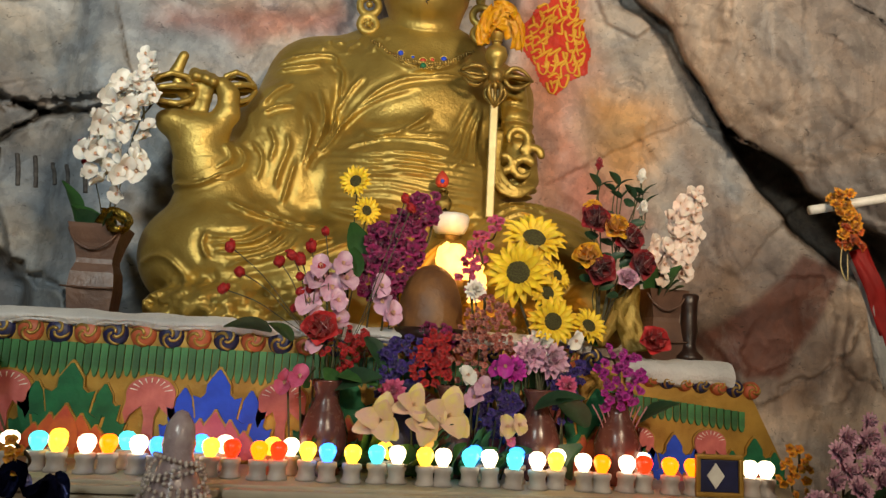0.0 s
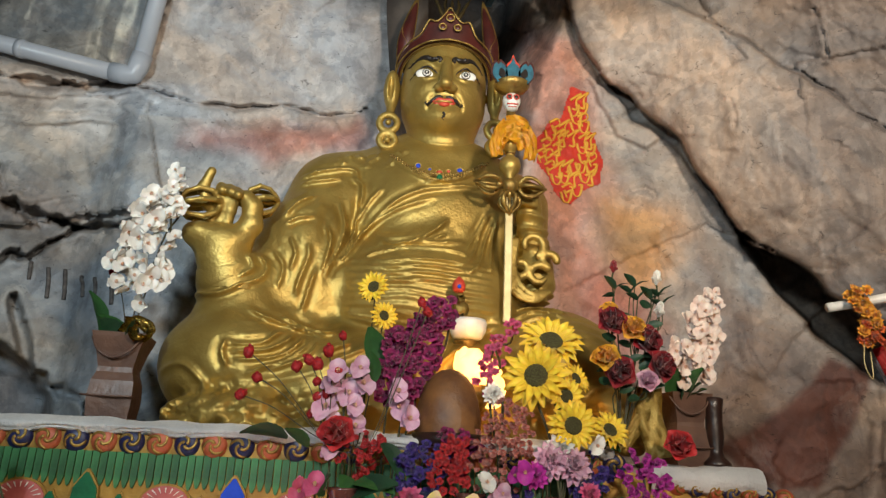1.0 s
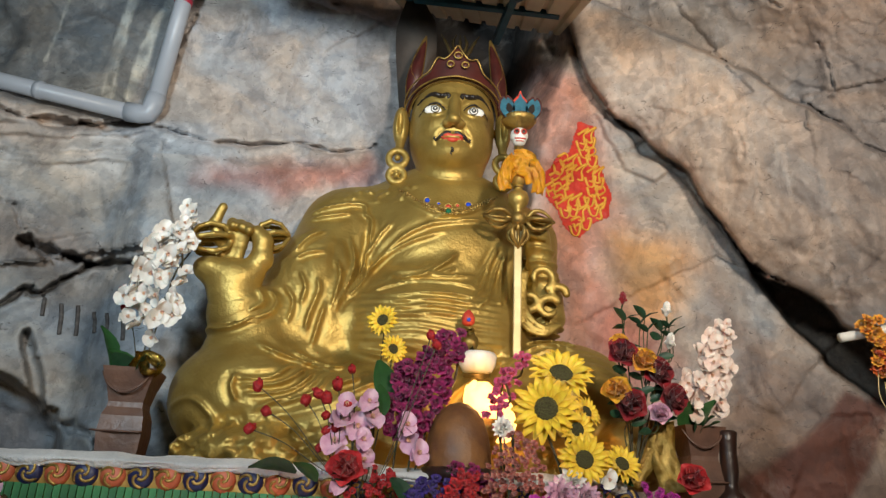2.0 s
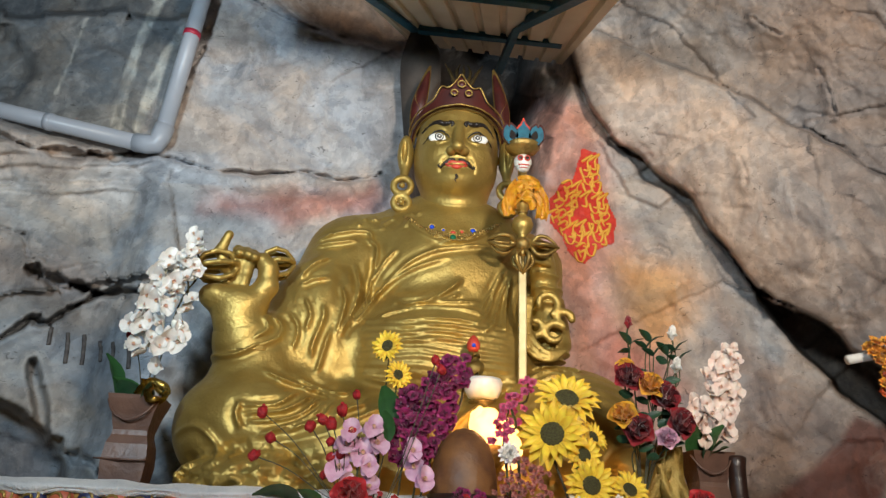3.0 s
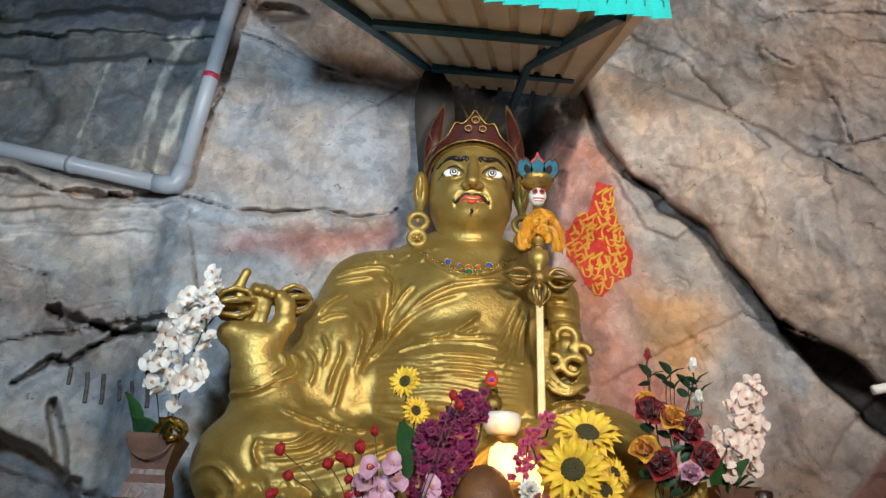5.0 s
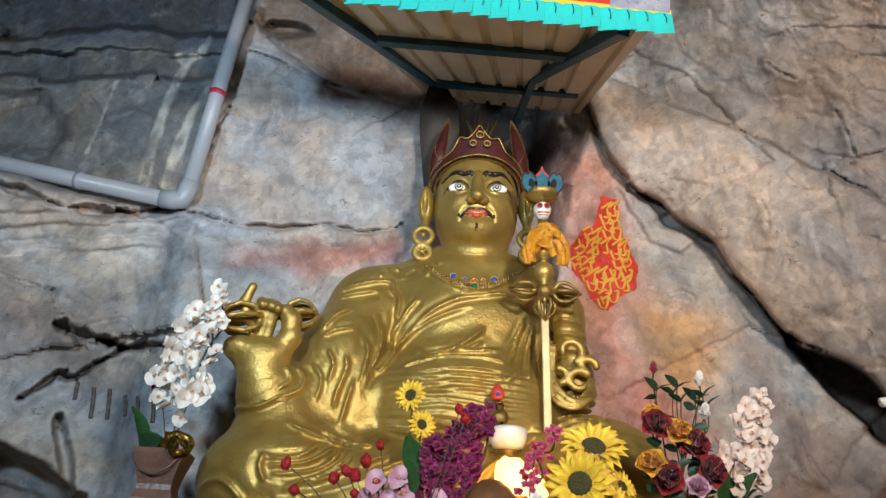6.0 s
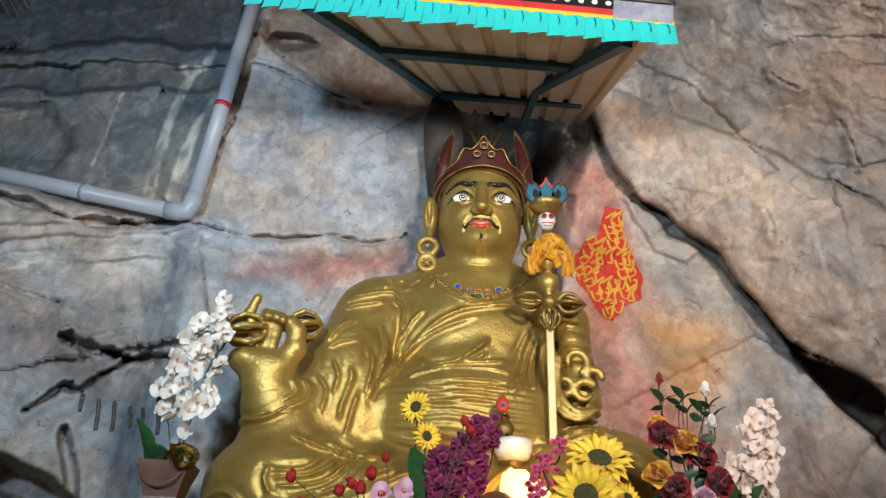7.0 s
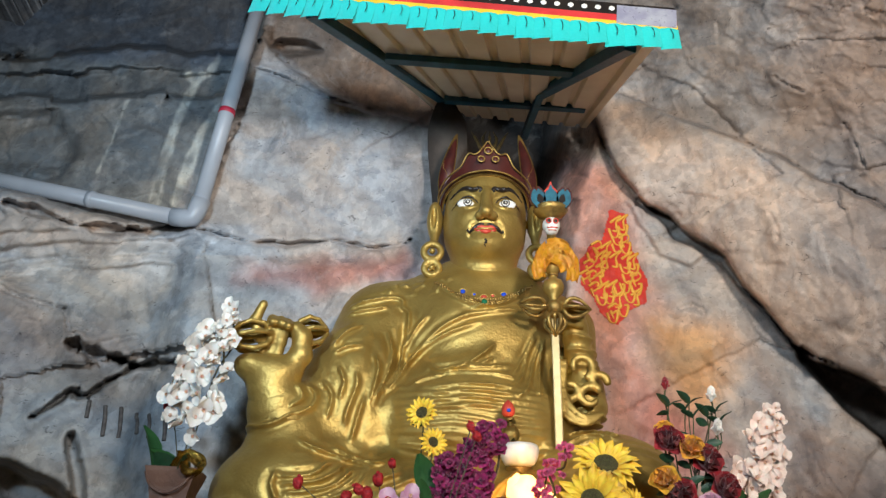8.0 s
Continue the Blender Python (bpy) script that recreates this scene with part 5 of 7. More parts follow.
BULB = {}
for nm, c, p in (("white", (1.0, 0.86, 0.68), 4.5), ("yellow", (1.0, 0.55, 0.05), 4.0), ("red", (1.0, 0.018, 0.008), 5.0), ("orange", (1.0, 0.16, 0.01), 4.0), ("blue", (0.01, 0.22, 1.0), 4.5), ("cyan", (0.01, 0.62, 0.72), 3.2)):
    BULB[nm] = mat("lit_bulb_" + nm, tuple(0.3 * v for v in c), None, 5, 0.3, 0, 0, emit=c, power=p)
M_SOCKET = mat("white_plastic_socket", (0.46, 0.42, 0.39), (0.3, 0.27, 0.26), 15, 0.4, 0, 0.1)
glass_bm = lambda: lathe([(0.008, -0.026), (0.013, -0.018), (0.0185, -0.008), (0.0208, 0.002), (0.0185, 0.011), (0.011, 0.018), (0.0, 0.020)], 16)
socket_bm = lambda: lathe([(0.025, -0.067), (0.025, -0.061), (0.020, -0.056), (0.019, -0.040), (0.023, -0.034), (0.023, -0.024), (0.015, -0.022)], 18)
protos = {}


def bulb(colour, x, y, z):
    if colour not in protos:
        ob = thing("light_bulb", (x, y, z), "lit %s globe bulb in a white socket" % colour, "light bulb", "row of coloured bulbs")
        part("glass", glass_bm(), BULB[colour], ob)
        part("socket", socket_bm(), M_SOCKET, ob, "white plastic socket")
        protos[colour] = ob
        return
    copy_thing(protos[colour], Matrix.Translation((x, y, z)) @ pose(0, 0, 0, random.uniform(-3, 3), random.uniform(-3, 3), random.uniform(0, 90)))


# the front row, evenly spaced, and the second row that shows between it
FRONT = "white cyan yellow white orange white blue white yellow red orange red yellow blue yellow cyan white yellow white cyan white cyan white yellow white orange white red orange orange".split()
BEHIND = {1: "yellow", 4: "cyan", 6: "white", 7: "blue", 8: "white", 10: "yellow", 11: "white", 12: "white", 15: "yellow", 19: "blue", 21: "blue", 23: "white", 27: "white"}
for i, c in enumerate(FRONT):
    x = -0.835 + 1.587 * i / (len(FRONT) - 1) + 0.006 * math.sin(i * 2.7)
    bulb(c, x, 1.775 + 0.010 * math.sin(i * 1.7), 1.328)
    if i in BEHIND:
        bulb(BEHIND[i], x + 0.020, 1.845, 1.328)
for x in (0.905, 0.945):
    bulb("white", x, 1.775, 1.328)


# ---------------------------------------------------------------- canopy over the figure
canopy = thing("canopy", (0, 1.9, 3.45), "blue steel canopy with cream corrugated roof and turquoise pleated valance", "canopy")
CAN = Matrix.Translation((0, -1.9, -3.45))


def can_part(name, bm, material, label="", smooth=False, parent=None):
    ob = part(name, bm, material, parent or canopy, label, smooth)
    if parent is None:
        ob.matrix_basis = CAN
    return ob


def corrugated():
    verts, faces, n, rows = [], [], 200, 3
    for j in range(rows):
        s = j / (rows - 1)
        for i in range(n):
            u = i / (n - 1)
            x = (-0.62 + 0.46 * s) * (1 - u) + (0.70 - 0.06 * s) * u
            w = (u * 9) % 1
            rib = 0.022 * max(0.0, min(1.0, (0.16 - abs(w - 0.5)) / 0.05))
            verts.append((x, 1.90 + 1.25 * s, 3.515 - (0.125 - 0.05 * s) * u + 0.46 * s + rib))
    for j in range(rows - 1):
        for i in range(n - 1):
            k = j * n + i
            faces.append((k, k + 1, k + n + 1, k + n))
    ob = mesh_object("roof_sheet", verts, faces, M_SHEET, canopy, "cream corrugated metal sheet", smooth=False)
    ob.matrix_basis = CAN
    md = ob.modifiers.new("thick", "SOLIDIFY")
    md.thickness, md.offset = 0.004, 1


corrugated()


def beam(p, q, w, h):
    """A square steel tube from p to q."""
    p, q = Vector(p), Vector(q)
    d = q - p
    bm = box(w, d.length, h, (0, 0, 0), 0.003)
    side = d.normalized().cross(Vector((0, 0, 1))).normalized()
    up = side.cross(d.normalized())
    m = Matrix((side, d.normalized(), up)).transposed().to_4x4()
    bm.transform(Matrix.Translation((p + q) / 2) @ m)
    return bm


can_part("side_beam", beam((-0.60, 1.95, 3.50), (-0.10, 2.98, 3.915), 0.04, 0.05), M_STEEL)
can_part("side_beam", beam((0.575, 1.95, 3.365), (0.345, 2.72, 3.775), 0.045, 0.05), M_STEEL)
can_part("side_beam", beam((0.345, 2.70, 3.765), (0.300, 3.1, 3.80), 0.035, 0.04), M_STEEL)
can_part("cross_rail", beam((-0.36, 2.35, 3.640), (0.46, 2.35, 3.583), 0.035, 0.035), M_STEEL)
can_part("cross_rail", beam((-0.12, 2.85, 3.83), (0.58, 2.85, 3.79), 0.03, 0.035), M_STEEL)
can_part("front_rail", beam((-0.78, 1.925, 3.51), (0.70, 1.925, 3.37), 0.03, 0.04), M_STEEL)
# fascia stripes above the valance
for nm, z0, h, mt in (("black_band", 0.142, 0.055, M_BLACK), ("red_band", 0.112, 0.03, M_RED), ("yellow_band", 0.088, 0.024, M_YELLOW)):
    bm = box(1.53, 0.012, h, (0, 0, 0), 0.001)
    bm.transform(Matrix.Translation((-0.037, 1.893, 3.358 + z0 + h / 2)) @ pose(0, 0, 0, 0, 5.5))
    can_part(nm, bm, mt)
bm = box(0.21, 0.013, 0.085, (0, 0, 0), 0.001)
bm.transform(Matrix.Translation((0.62, 1.8905, 3.437)) @ pose(0, 0, 0, 0, 5.5))
can_part("bare_corner", bm, mat("bare_tin", (0.5, 0.52, 0.6), (0.36, 0.36, 0.48), 20, 0.3, 0.4))
dot_me = None
for i in range(27):
    u = -0.76 + 1.26 * i / 26
    m = CAN @ Matrix.Translation((u, 1.886, 3.358 + 0.168 - 0.096 * (u + 0.037)))
    if dot_me is None:
        ob = part("white_dot", blob(0.0115, scale=(1, 0.3, 1)), M_WHITE, canopy)
        dot_me = ob.data
        ob.matrix_basis = m
    else:
        shared("white_dot", dot_me, canopy, m)


def pleat_mesh():
    verts, faces, n, rows = [], [], 9, 7
    for j in range(rows):
        s = j / (rows - 1)
        for i in range(n):
            u = i / (n - 1)
            bulge = 0.008 * math.sin(math.pi * u) + 0.012 * s * u
            verts.append(((u - 0.5) * 0.068, -bulge - 0.006 * s * s, -0.106 * s - (0.006 * math.sin(math.pi * u) if j == rows - 1 else 0)))
    for j in range(rows - 1):
        for i in range(n - 1):
            k = j * n + i
            faces.append((k, k + n, k + n + 1, k + 1))
    return verts, faces


pv, pf = pleat_mesh()
first = mesh_object("pleat", pv, pf, M_TEAL, canopy)
# a thin black slash mark lies on each pleat
slash_bm = tube(smooth_line([(0.002, -0.012, -0.010), (0.008, -0.017, -0.035), (0.006, -0.022, -0.065)], 4), [0.0012] * 8 + [0.0006], 5)
slash_first = part("dark_crease", slash_bm, M_BLACK, first)
for i in range(24):
    u = -0.757 + 1.450 * i / 23
    m = CAN @ Matrix.Translation((u, 1.888, 3.449 - 0.096 * (u + 0.037))) @ pose(0, 0, 0, random.uniform(-3, 3), 4.0 + random.uniform(-1.5, 1.5), random.uniform(-3, 3))
    if i == 0:
        first.matrix_basis = m
    else:
        p = shared("pleat", first.data, canopy, m)
        shared("dark_crease", slash_first.data, p, pose(0, 0, 0))

# ---------------------------------------------------------------- drain pipe
pipe = thing("drain_pipe", (-1.24, 2.62, 3.0), "grey plastic drain pipe with elbow and red tape on the rock", "pipe")
PIPE = Matrix.Translation((1.24, -2.62, -3.0))
K = 1.0
p_top, p_el, p_left = Vector((-1.114 * K, 2.75 * K, 1.5 + 2.806 * K)), Vector((-1.238 * K, 2.85 * K, 1.5 + 1.597 * K)), Vector((-2.75 * K, 2.85 * K, 1.5 + 1.90 * K))
up, side = (p_top - p_el).normalized(), (p_left - p_el).normalized()
for nm, bm, mt, lb in (
        ("upright", tube([p_el + up * 0.06, p_top], 0.037, 20), M_PVC, ""),
        ("branch", tube([p_el + side * 0.06, p_left], 0.037, 20), M_PVC, ""),
        ("elbow", tube([p_el + up * 0.11, p_el + up * 0.05 + side * 0.005, p_el + up * 0.015 + side * 0.015, p_el + side * 0.05 + up * 0.005, p_el + side * 0.11], 0.043, 20), M_PVC, "grey plastic elbow joint"),
        ("tape", tube([p_el + up * 0.58, p_el + up * 0.605], 0.040, 20), M_TAPE, "red tape ring"),
        ("pipe_clamp", tube([p_el + side * 0.5, p_el + side * 0.53], 0.041, 20), M_PVC, "")):
    ob = part(nm, bm, mt, pipe, lb)
    ob.matrix_basis = PIPE


# ---------------------------------------------------------------- staff beside the statue
staff = thing("ritual_staff", (0.325, 2.40, 2.03), "gilded ritual staff with crossed sceptre, skull and saffron scarf", "staff")
STF = Matrix.Translation((-0.325, -2.40, -2.03))


def staff_part(name, bm, mt, label="", smooth=True):
    ob = part(name, bm, mt, staff, label, smooth)
    ob.matrix_basis = STF
    return ob


M_IVORY = mat("pale_gold", (0.62, 0.52, 0.28), (0.48, 0.38, 0.18), 12, 0.45, 0.3, 0.15)
SX, SY = 0.325, 2.40
staff_part("shaft", box(0.027, 0.02, 0.47, (SX, SY, 2.265), 0.004), M_IVORY, "pale gilt square shaft", False)


def cage(base, tip, r, n=5, w=0.008):
    """Curved prongs that close to a point."""
    base, tip = Vector(base), Vector(tip)
    d = (tip - base).normalized()
    u = d.orthogonal().normalized()
    v = d.cross(u)
    L = (tip - base).length
    out = []
    for k in range(n):
        a = 2 * math.pi * k / n
        s = math.cos(a) * u + math.sin(a) * v
        out.append(tube(smooth_line([base + s * 0.010, base + d * L * 0.22 + s * r, base + d * L * 0.6 + s * r * 0.95, tip + s * 0.004], 4), [w] * 9 + [w * 0.8] * 3 + [w * 0.5], 6))
    out.append(tube([base, tip + d * 0.008], [w, w * 0.6], 6))
    out.append(blob(w * 2.0, base + d * 0.004))
    return bm_join(*out)


for nm, tip in (("prong_head", (SX - 0.125, SY - 0.01, 2.535)), ("prong_head", (SX + 0.125, SY - 0.01, 2.520)), ("prong_head", (SX, SY - 0.012, 2.420))):
    b = Vector((SX, SY - 0.01, 2.525)).lerp(Vector(tip), 0.26)
    staff_part(nm, cage(b, tip, 0.034), M_GOLD_D)
staff_part("hub", blob(0.030, (SX, SY - 0.01, 2.525)), M_GOLD_D)
staff_part("vase", lathe([(0.012, 0), (0.016, 0.01), (0.014, 0.02), (0.034, 0.040), (0.040, 0.062), (0.034, 0.085), (0.016, 0.096), (0.014, 0.106), (0.020, 0.112)], 24, (SX, SY, 2.545)), M_GOLD)
staff_part("upper_bulb", blob(0.037, (SX - 0.002, SY - 0.005, 2.700), (0.95, 0.95, 1.25), 3), M_GOLD)
staff_part("neck", lathe([(0.018, 0), (0.015, 0.10), (0.018, 0.2)], 14, (SX, SY, 2.65)), M_GOLD_D)


def skull_ornament():
    parts = [blob(1, (SX, SY - 0.01, 2.862), (0.034, 0.034, 0.032), 3), blob(1, (SX, SY - 0.018, 2.834), (0.025, 0.025, 0.018), 2)]
    return bm_join(*parts)


sk = staff_part("skull_ornament", skull_ornament(), M_WHITE, "white painted skull ornament")
red = [tube([(SX + s * 0.013 + 0.009 * math.cos(a), SY - 0.043, 2.864 + 0.010 * math.sin(a)) for a in np.linspace(0, 6.3, 11)], 0.0026, 5) for s in (-1, 1)]
red.append(tube([(SX + x, SY - 0.043 + abs(x) * 0.3, 2.836 + 6 * x * x) for x in np.linspace(-0.02, 0.02, 7)], 0.003, 5))
red.append(tube([(SX + x, SY - 0.041 + abs(x) * 0.3, 2.826 + 6 * x * x) for x in np.linspace(-0.015, 0.015, 7)], 0.002, 5))
part("red_marks", bm_join(*red), M_LIP, sk)
part("dark_sockets", bm_join(*[blob(1, (SX + s * 0.013, SY - 0.042, 2.864), (0.008, 0.004, 0.008)) for s in (-1, 1)]), M_BLACK, sk)
# lotus cup and flame-shaped head
cup = staff_part("finial_cup", lathe([(0.012, 0), (0.02, 0.008), (0.055, 0.022), (0.068, 0.040), (0.060, 0.046), (0.02, 0.040)], 24, (SX, SY, 2.895)), M_GOLD_D, "old gold lotus cup")
M_TEALP = mat("dull_teal_paint", (0.02, 0.14, 0.20), (0.015, 0.08, 0.12), 40, 0.5)
for ox, lean, h, mt in ((-0.042, -10, 0.070, M_TEALP), (0.042, 10, 0.070, M_TEALP), (0.0, 0, 0.100, M_TEALP)):
    for grow, dy, m2, nm in ((1.16, 0.004, M_LIP if ox == 0 else M_MAROON, "petal_rim"), (1.0, 0.0, mt, "flame_petal")):
        bm = plate([(q.x * grow, q.y * grow) for q in smooth_line([(0.014, 0, 0), (0.028, 0.03, 0), (0.022, 0.062, 0), (0.008, 0.080, 0), (0.0, h, 0), (-0.008, 0.080, 0), (-0.022, 0.062, 0), (-0.028, 0.03, 0), (-0.014, 0, 0)], 4)], 0.012)
        bm.transform(Matrix.Translation((SX + ox, SY - 0.025 + dy, 2.93)) @ pose(0, 0, 0, 0, lean))
        staff_part(nm, bm, m2, "dull blue painted petal" if nm == "flame_petal" else "", False)
# black ovals paint in the dark of the side petals' holes
for sd in (-1, 1):
    bm = plate([(q.x, q.y) for q in smooth_line([(0.0, 0.0, 0), (0.013, 0.02, 0), (0.0, 0.045, 0), (-0.013, 0.02, 0), (0, 0, 0)], 4)][:-1], 0.004)
    bm.transform(Matrix.Translation((SX + sd * 0.036, SY - 0.038, 2.940)) @ pose(0, 0, 0, 0, sd * 14))
    staff_part("hole_dark", bm, M_BLACK, "", False)


def ribbon(points, width, twist=0.0, ruffle=0.010, seed=0, thick=0.0015):
    """A soft band of cloth along points."""
    line = smooth_line(points, 7)
    vs, fs, cols = [], [], 7
    for i, p in enumerate(line):
        d = (line[min(i + 1, len(line) - 1)] - line[max(i - 1, 0)]).normalized()
        side = d.cross(Vector((0, -1, 0)))
        side = side.normalized() if side.length > 0.05 else Vector((1, 0, 0))
        side = Matrix.Rotation(twist * i / len(line), 3, d) @ side
        out = side.cross(d)
        for j in range(cols):
            u = j / (cols - 1) - 0.5
            w = ruffle * math.sin(j * 2.1 + i * 0.35 + seed) + ruffle * 0.7 * noise.noise((i * 0.3, j * 0.8, seed))
            vs.append(p + side * width * u + out * w)
    for i in range(len(line) - 1):
        for j in range(cols - 1):
            k = i * cols + j
            fs.append((k, k + 1, k + cols + 1, k + cols))
    bm = bmesh.new()
    bv = [bm.verts.new(v) for v in vs]
    for f in fs:
        bm.faces.new([bv[k] for k in f])
    bmesh.ops.solidify(bm, geom=bm.faces[:], thickness=thick)
    return bm


scarf = thing("saffron_scarf", (SX, SY - 0.04, 2.78), "saffron silk scarf knotted round the ritual staff", "scarf")
SCF = Matrix.Translation((-SX, -SY + 0.045, -2.845))
for nm, bm in (("loop", ribbon([(SX + 0.045, SY + 0.03, 2.78), (SX + 0.04, SY - 0.05, 2.80), (SX, SY - 0.07, 2.80), (SX - 0.045, SY - 0.045, 2.77), (SX - 0.04, SY + 0.03, 2.77)], 0.060, 0.3, 0.012, 1)),
               ("tail", ribbon([(SX - 0.02, SY - 0.06, 2.81), (SX - 0.055, SY - 0.065, 2.77), (SX - 0.07, SY - 0.06, 2.71), (SX - 0.062, SY - 0.055, 2.655)], 0.055, 0.5, 0.011, 2)),
               ("tail", ribbon([(SX + 0.01, SY - 0.07, 2.815), (SX + 0.055, SY - 0.07, 2.78), (SX + 0.075, SY - 0.06, 2.72), (SX + 0.078, SY - 0.055, 2.645)], 0.06, -0.5, 0.012, 3)),
               ("fold", ribbon([(SX - 0.05, SY - 0.05, 2.80), (SX - 0.01, SY - 0.065, 2.765), (SX + 0.04, SY - 0.06, 2.745), (SX + 0.06, SY - 0.05, 2.70)], 0.07, 0.4, 0.012, 6)),
               ("fold", ribbon([(SX + 0.04, SY - 0.05, 2.82), (SX, SY - 0.06, 2.79), (SX - 0.04, SY - 0.055, 2.74), (SX - 0.06, SY - 0.05, 2.70)], 0.06, 0.4, 0.012, 8)),
               ("knot", ribbon([(SX - 0.03, SY - 0.06, 2.83), (SX + 0.01, SY - 0.075, 2.82), (SX + 0.05, SY - 0.07, 2.80), (SX + 0.03, SY - 0.08, 2.77)], 0.045, 0.9, 0.012, 4))):
    ob = part(nm, bm, M_SAFFRON, scarf)
    ob.matrix_basis = Matrix.Scale(0.84, 4) @ SCF

# ---------------------------------------------------------------- red painted field with yellow script strokes on the rock
M_SIGNRED = mat("red_rock_paint", (0.66, 0.045, 0.02), (0.5, 0.03, 0.02), 25, 0.6, 0, 0.3)
M_SIGNYEL = mat("yellow_rock_paint", (0.80, 0.44, 0.06), (0.70, 0.33, 0.04), 40, 0.6, 0, 0.3)
M_INK = mat("faded_black_paint", (0.05, 0.045, 0.045), (0.12, 0.11, 0.105), 40, 0.7, 0, 0.3)
SIGN = [(0.232, 0.602), (0.258, 0.594), (0.257, 0.548), (0.270, 0.51), (0.281, 0.480), (0.276, 0.440), (0.250, 0.425), (0.231, 0.402), (0.209, 0.412), (0.195, 0.445), (0.178, 0.466), (0.176, 0.505), (0.195, 0.535), (0.215, 0.547), (0.222, 0.575)]


def painted_patch(name, outline, n, lift, mt, parent):
    """Paint that follows the rock, a hair above it."""
    a0, a1 = min(p[0] for p in outline), max(p[0] for p in outline)
    b0, b1 = min(p[1] for p in outline), max(p[1] for p in outline)
    A, B = np.meshgrid(np.linspace(a0 - 0.01, a1 + 0.01, n), np.linspace(b0 - 0.01, b1 + 0.01, n * 2))
    keep = inside(A, B, outline) + 0.003 * fbm(A * 90, B * 90, 90, 3) < 0
    h, w = A.shape
    vs = [on_rock(A[i, j], B[i, j], lift) for i in range(h) for j in range(w)]
    fs = [(i * w + j, i * w + j + 1, (i + 1) * w + j + 1, (i + 1) * w + j) for i in range(h - 1) for j in range(w - 1) if keep[i, j] and keep[i, j + 1] and keep[i + 1, j] and keep[i + 1, j + 1]]
    used = sorted({k for f in fs for k in f})
    remap = {k: i for i, k in enumerate(used)}
    return mesh_object(name, [vs[k] for k in used], [tuple(remap[k] for k in f) for f in fs], mt, parent)


sign = thing("painted_sign", (0, 0, 0), "red painted field with yellow brush strokes on the rock", "rock painting")
painted_patch("red_field", SIGN, 60, 0.004, M_SIGNRED, sign)


def rock_stroke(name, pts, r, mt, parent, lift=0.005, even=0.0):
    line = smooth_line([(a, b, 0) for a, b in pts], 5)
    p3 = [on_rock(q.x, q.y, lift) for q in line]
    for i in range(1, len(p3) - 1):
        p3[i].y = (p3[i - 1].y + p3[i].y + p3[i + 1].y) / 3
    n = len(p3)
    bm = tube(p3, [r * (even or 0.55 + 0.75 * abs(math.sin(1.3 + 5.0 * i / n))) for i in range(n)], 6)
    return part(name, bm, mt, parent)


rng = random.Random(5)
for gx in range(8):
    for gz in range(12):
        a, b = 0.181 + 0.0135 * gx + rng.uniform(-0.004, 0.004), 0.412 + 0.0165 * gz + rng.uniform(-0.004, 0.004)
        if inside(np.array([a]), np.array([b]), SIGN)[0] > -0.006 or abs(a - 0.224) + 0.55 * abs(b - 0.487) < 0.014:
            continue
        w = 0.0085
        kind = rng.randrange(3)
        if kind == 0:
            pts = [(a - w, b + w), (a + w * 0.4, b + w * 1.2), (a + w, b), (a, b - w * 0.4), (a - w * 0.5, b + 0.2 * w), (a + 0.2 * w, b - 1.5 * w)]
        elif kind == 1:
            pts = [(a - w, b + 1.3 * w), (a - w * 0.3, b - w * 0.6), (a + w * 0.7, b - w * 1.2), (a + w, b + w * 0.6), (a + 0.3 * w, b + w)]
        else:
            pts = [(a - w, b + w * 0.8), (a + w, b + 1.4 * w), (a + 0.2 * w, b + 0.3 * w), (a + 0.5 * w, b - 1.6 * w), (a - 0.5 * w, b - 1.1 * w)]
        rock_stroke("yellow_stroke", [(x + 0.12 * (z - b), z + 0.45 * (x - a)) for x, z in pts], 0.0055, M_SIGNYEL, sign)

marks = thing("rock_graffiti", (0, 0, 0), "faded black paint bars brushed on the grey rock", "graffiti")
for pts in ([(-0.530, 0.268), (-0.526, 0.240)], [(-0.503, 0.258), (-0.497, 0.216)], [(-0.480, 0.256), (-0.474, 0.214)], [(-0.456, 0.248), (-0.450, 0.220)], [(-0.438, 0.247), (-0.433, 0.216)], [(-0.416, 0.244), (-0.410, 0.212)]):
    mid = ((pts[0][0] + pts[-1][0]) / 2 + 0.001, (pts[0][1] + pts[-1][1]) / 2)
    rock_stroke("paint_bar", [pts[0], mid, pts[-1]], 0.0085, M_INK, marks, even=1.0)


# ---------------------------------------------------------------- flowers
def petal_grid(l, w, cup=0.25, curl=0.2, ruffle=0.0, tip=0.5, base=0.25, rows=6, cols=5, seed=0):
    """A petal along +x: cup bends its sides up, curl its end down."""
    vs, fs = [], []
    for i in range(rows):
        t = i / (rows - 1)
        half = w / 2 * (base * (1 - t) + math.sin(math.pi * min(1, t ** 0.8 * 0.93 + 0.04)) ** tip)
        if i == rows - 1:
            half = w * 0.10
        for j in range(cols):
            u = 2 * j / (cols - 1) - 1
            z = cup * half * u * u + l * (0.25 * t - curl * t * t) + ruffle * l * t * math.sin(j * 2.4 + i * 1.3 + seed)
            vs.append((l * t, half * u, z))
    for i in range(rows - 1):
        for j in range(cols - 1):
            k = i * cols + j
            fs.append((k, k + cols, k + cols + 1, k + 1))
    return vs, fs


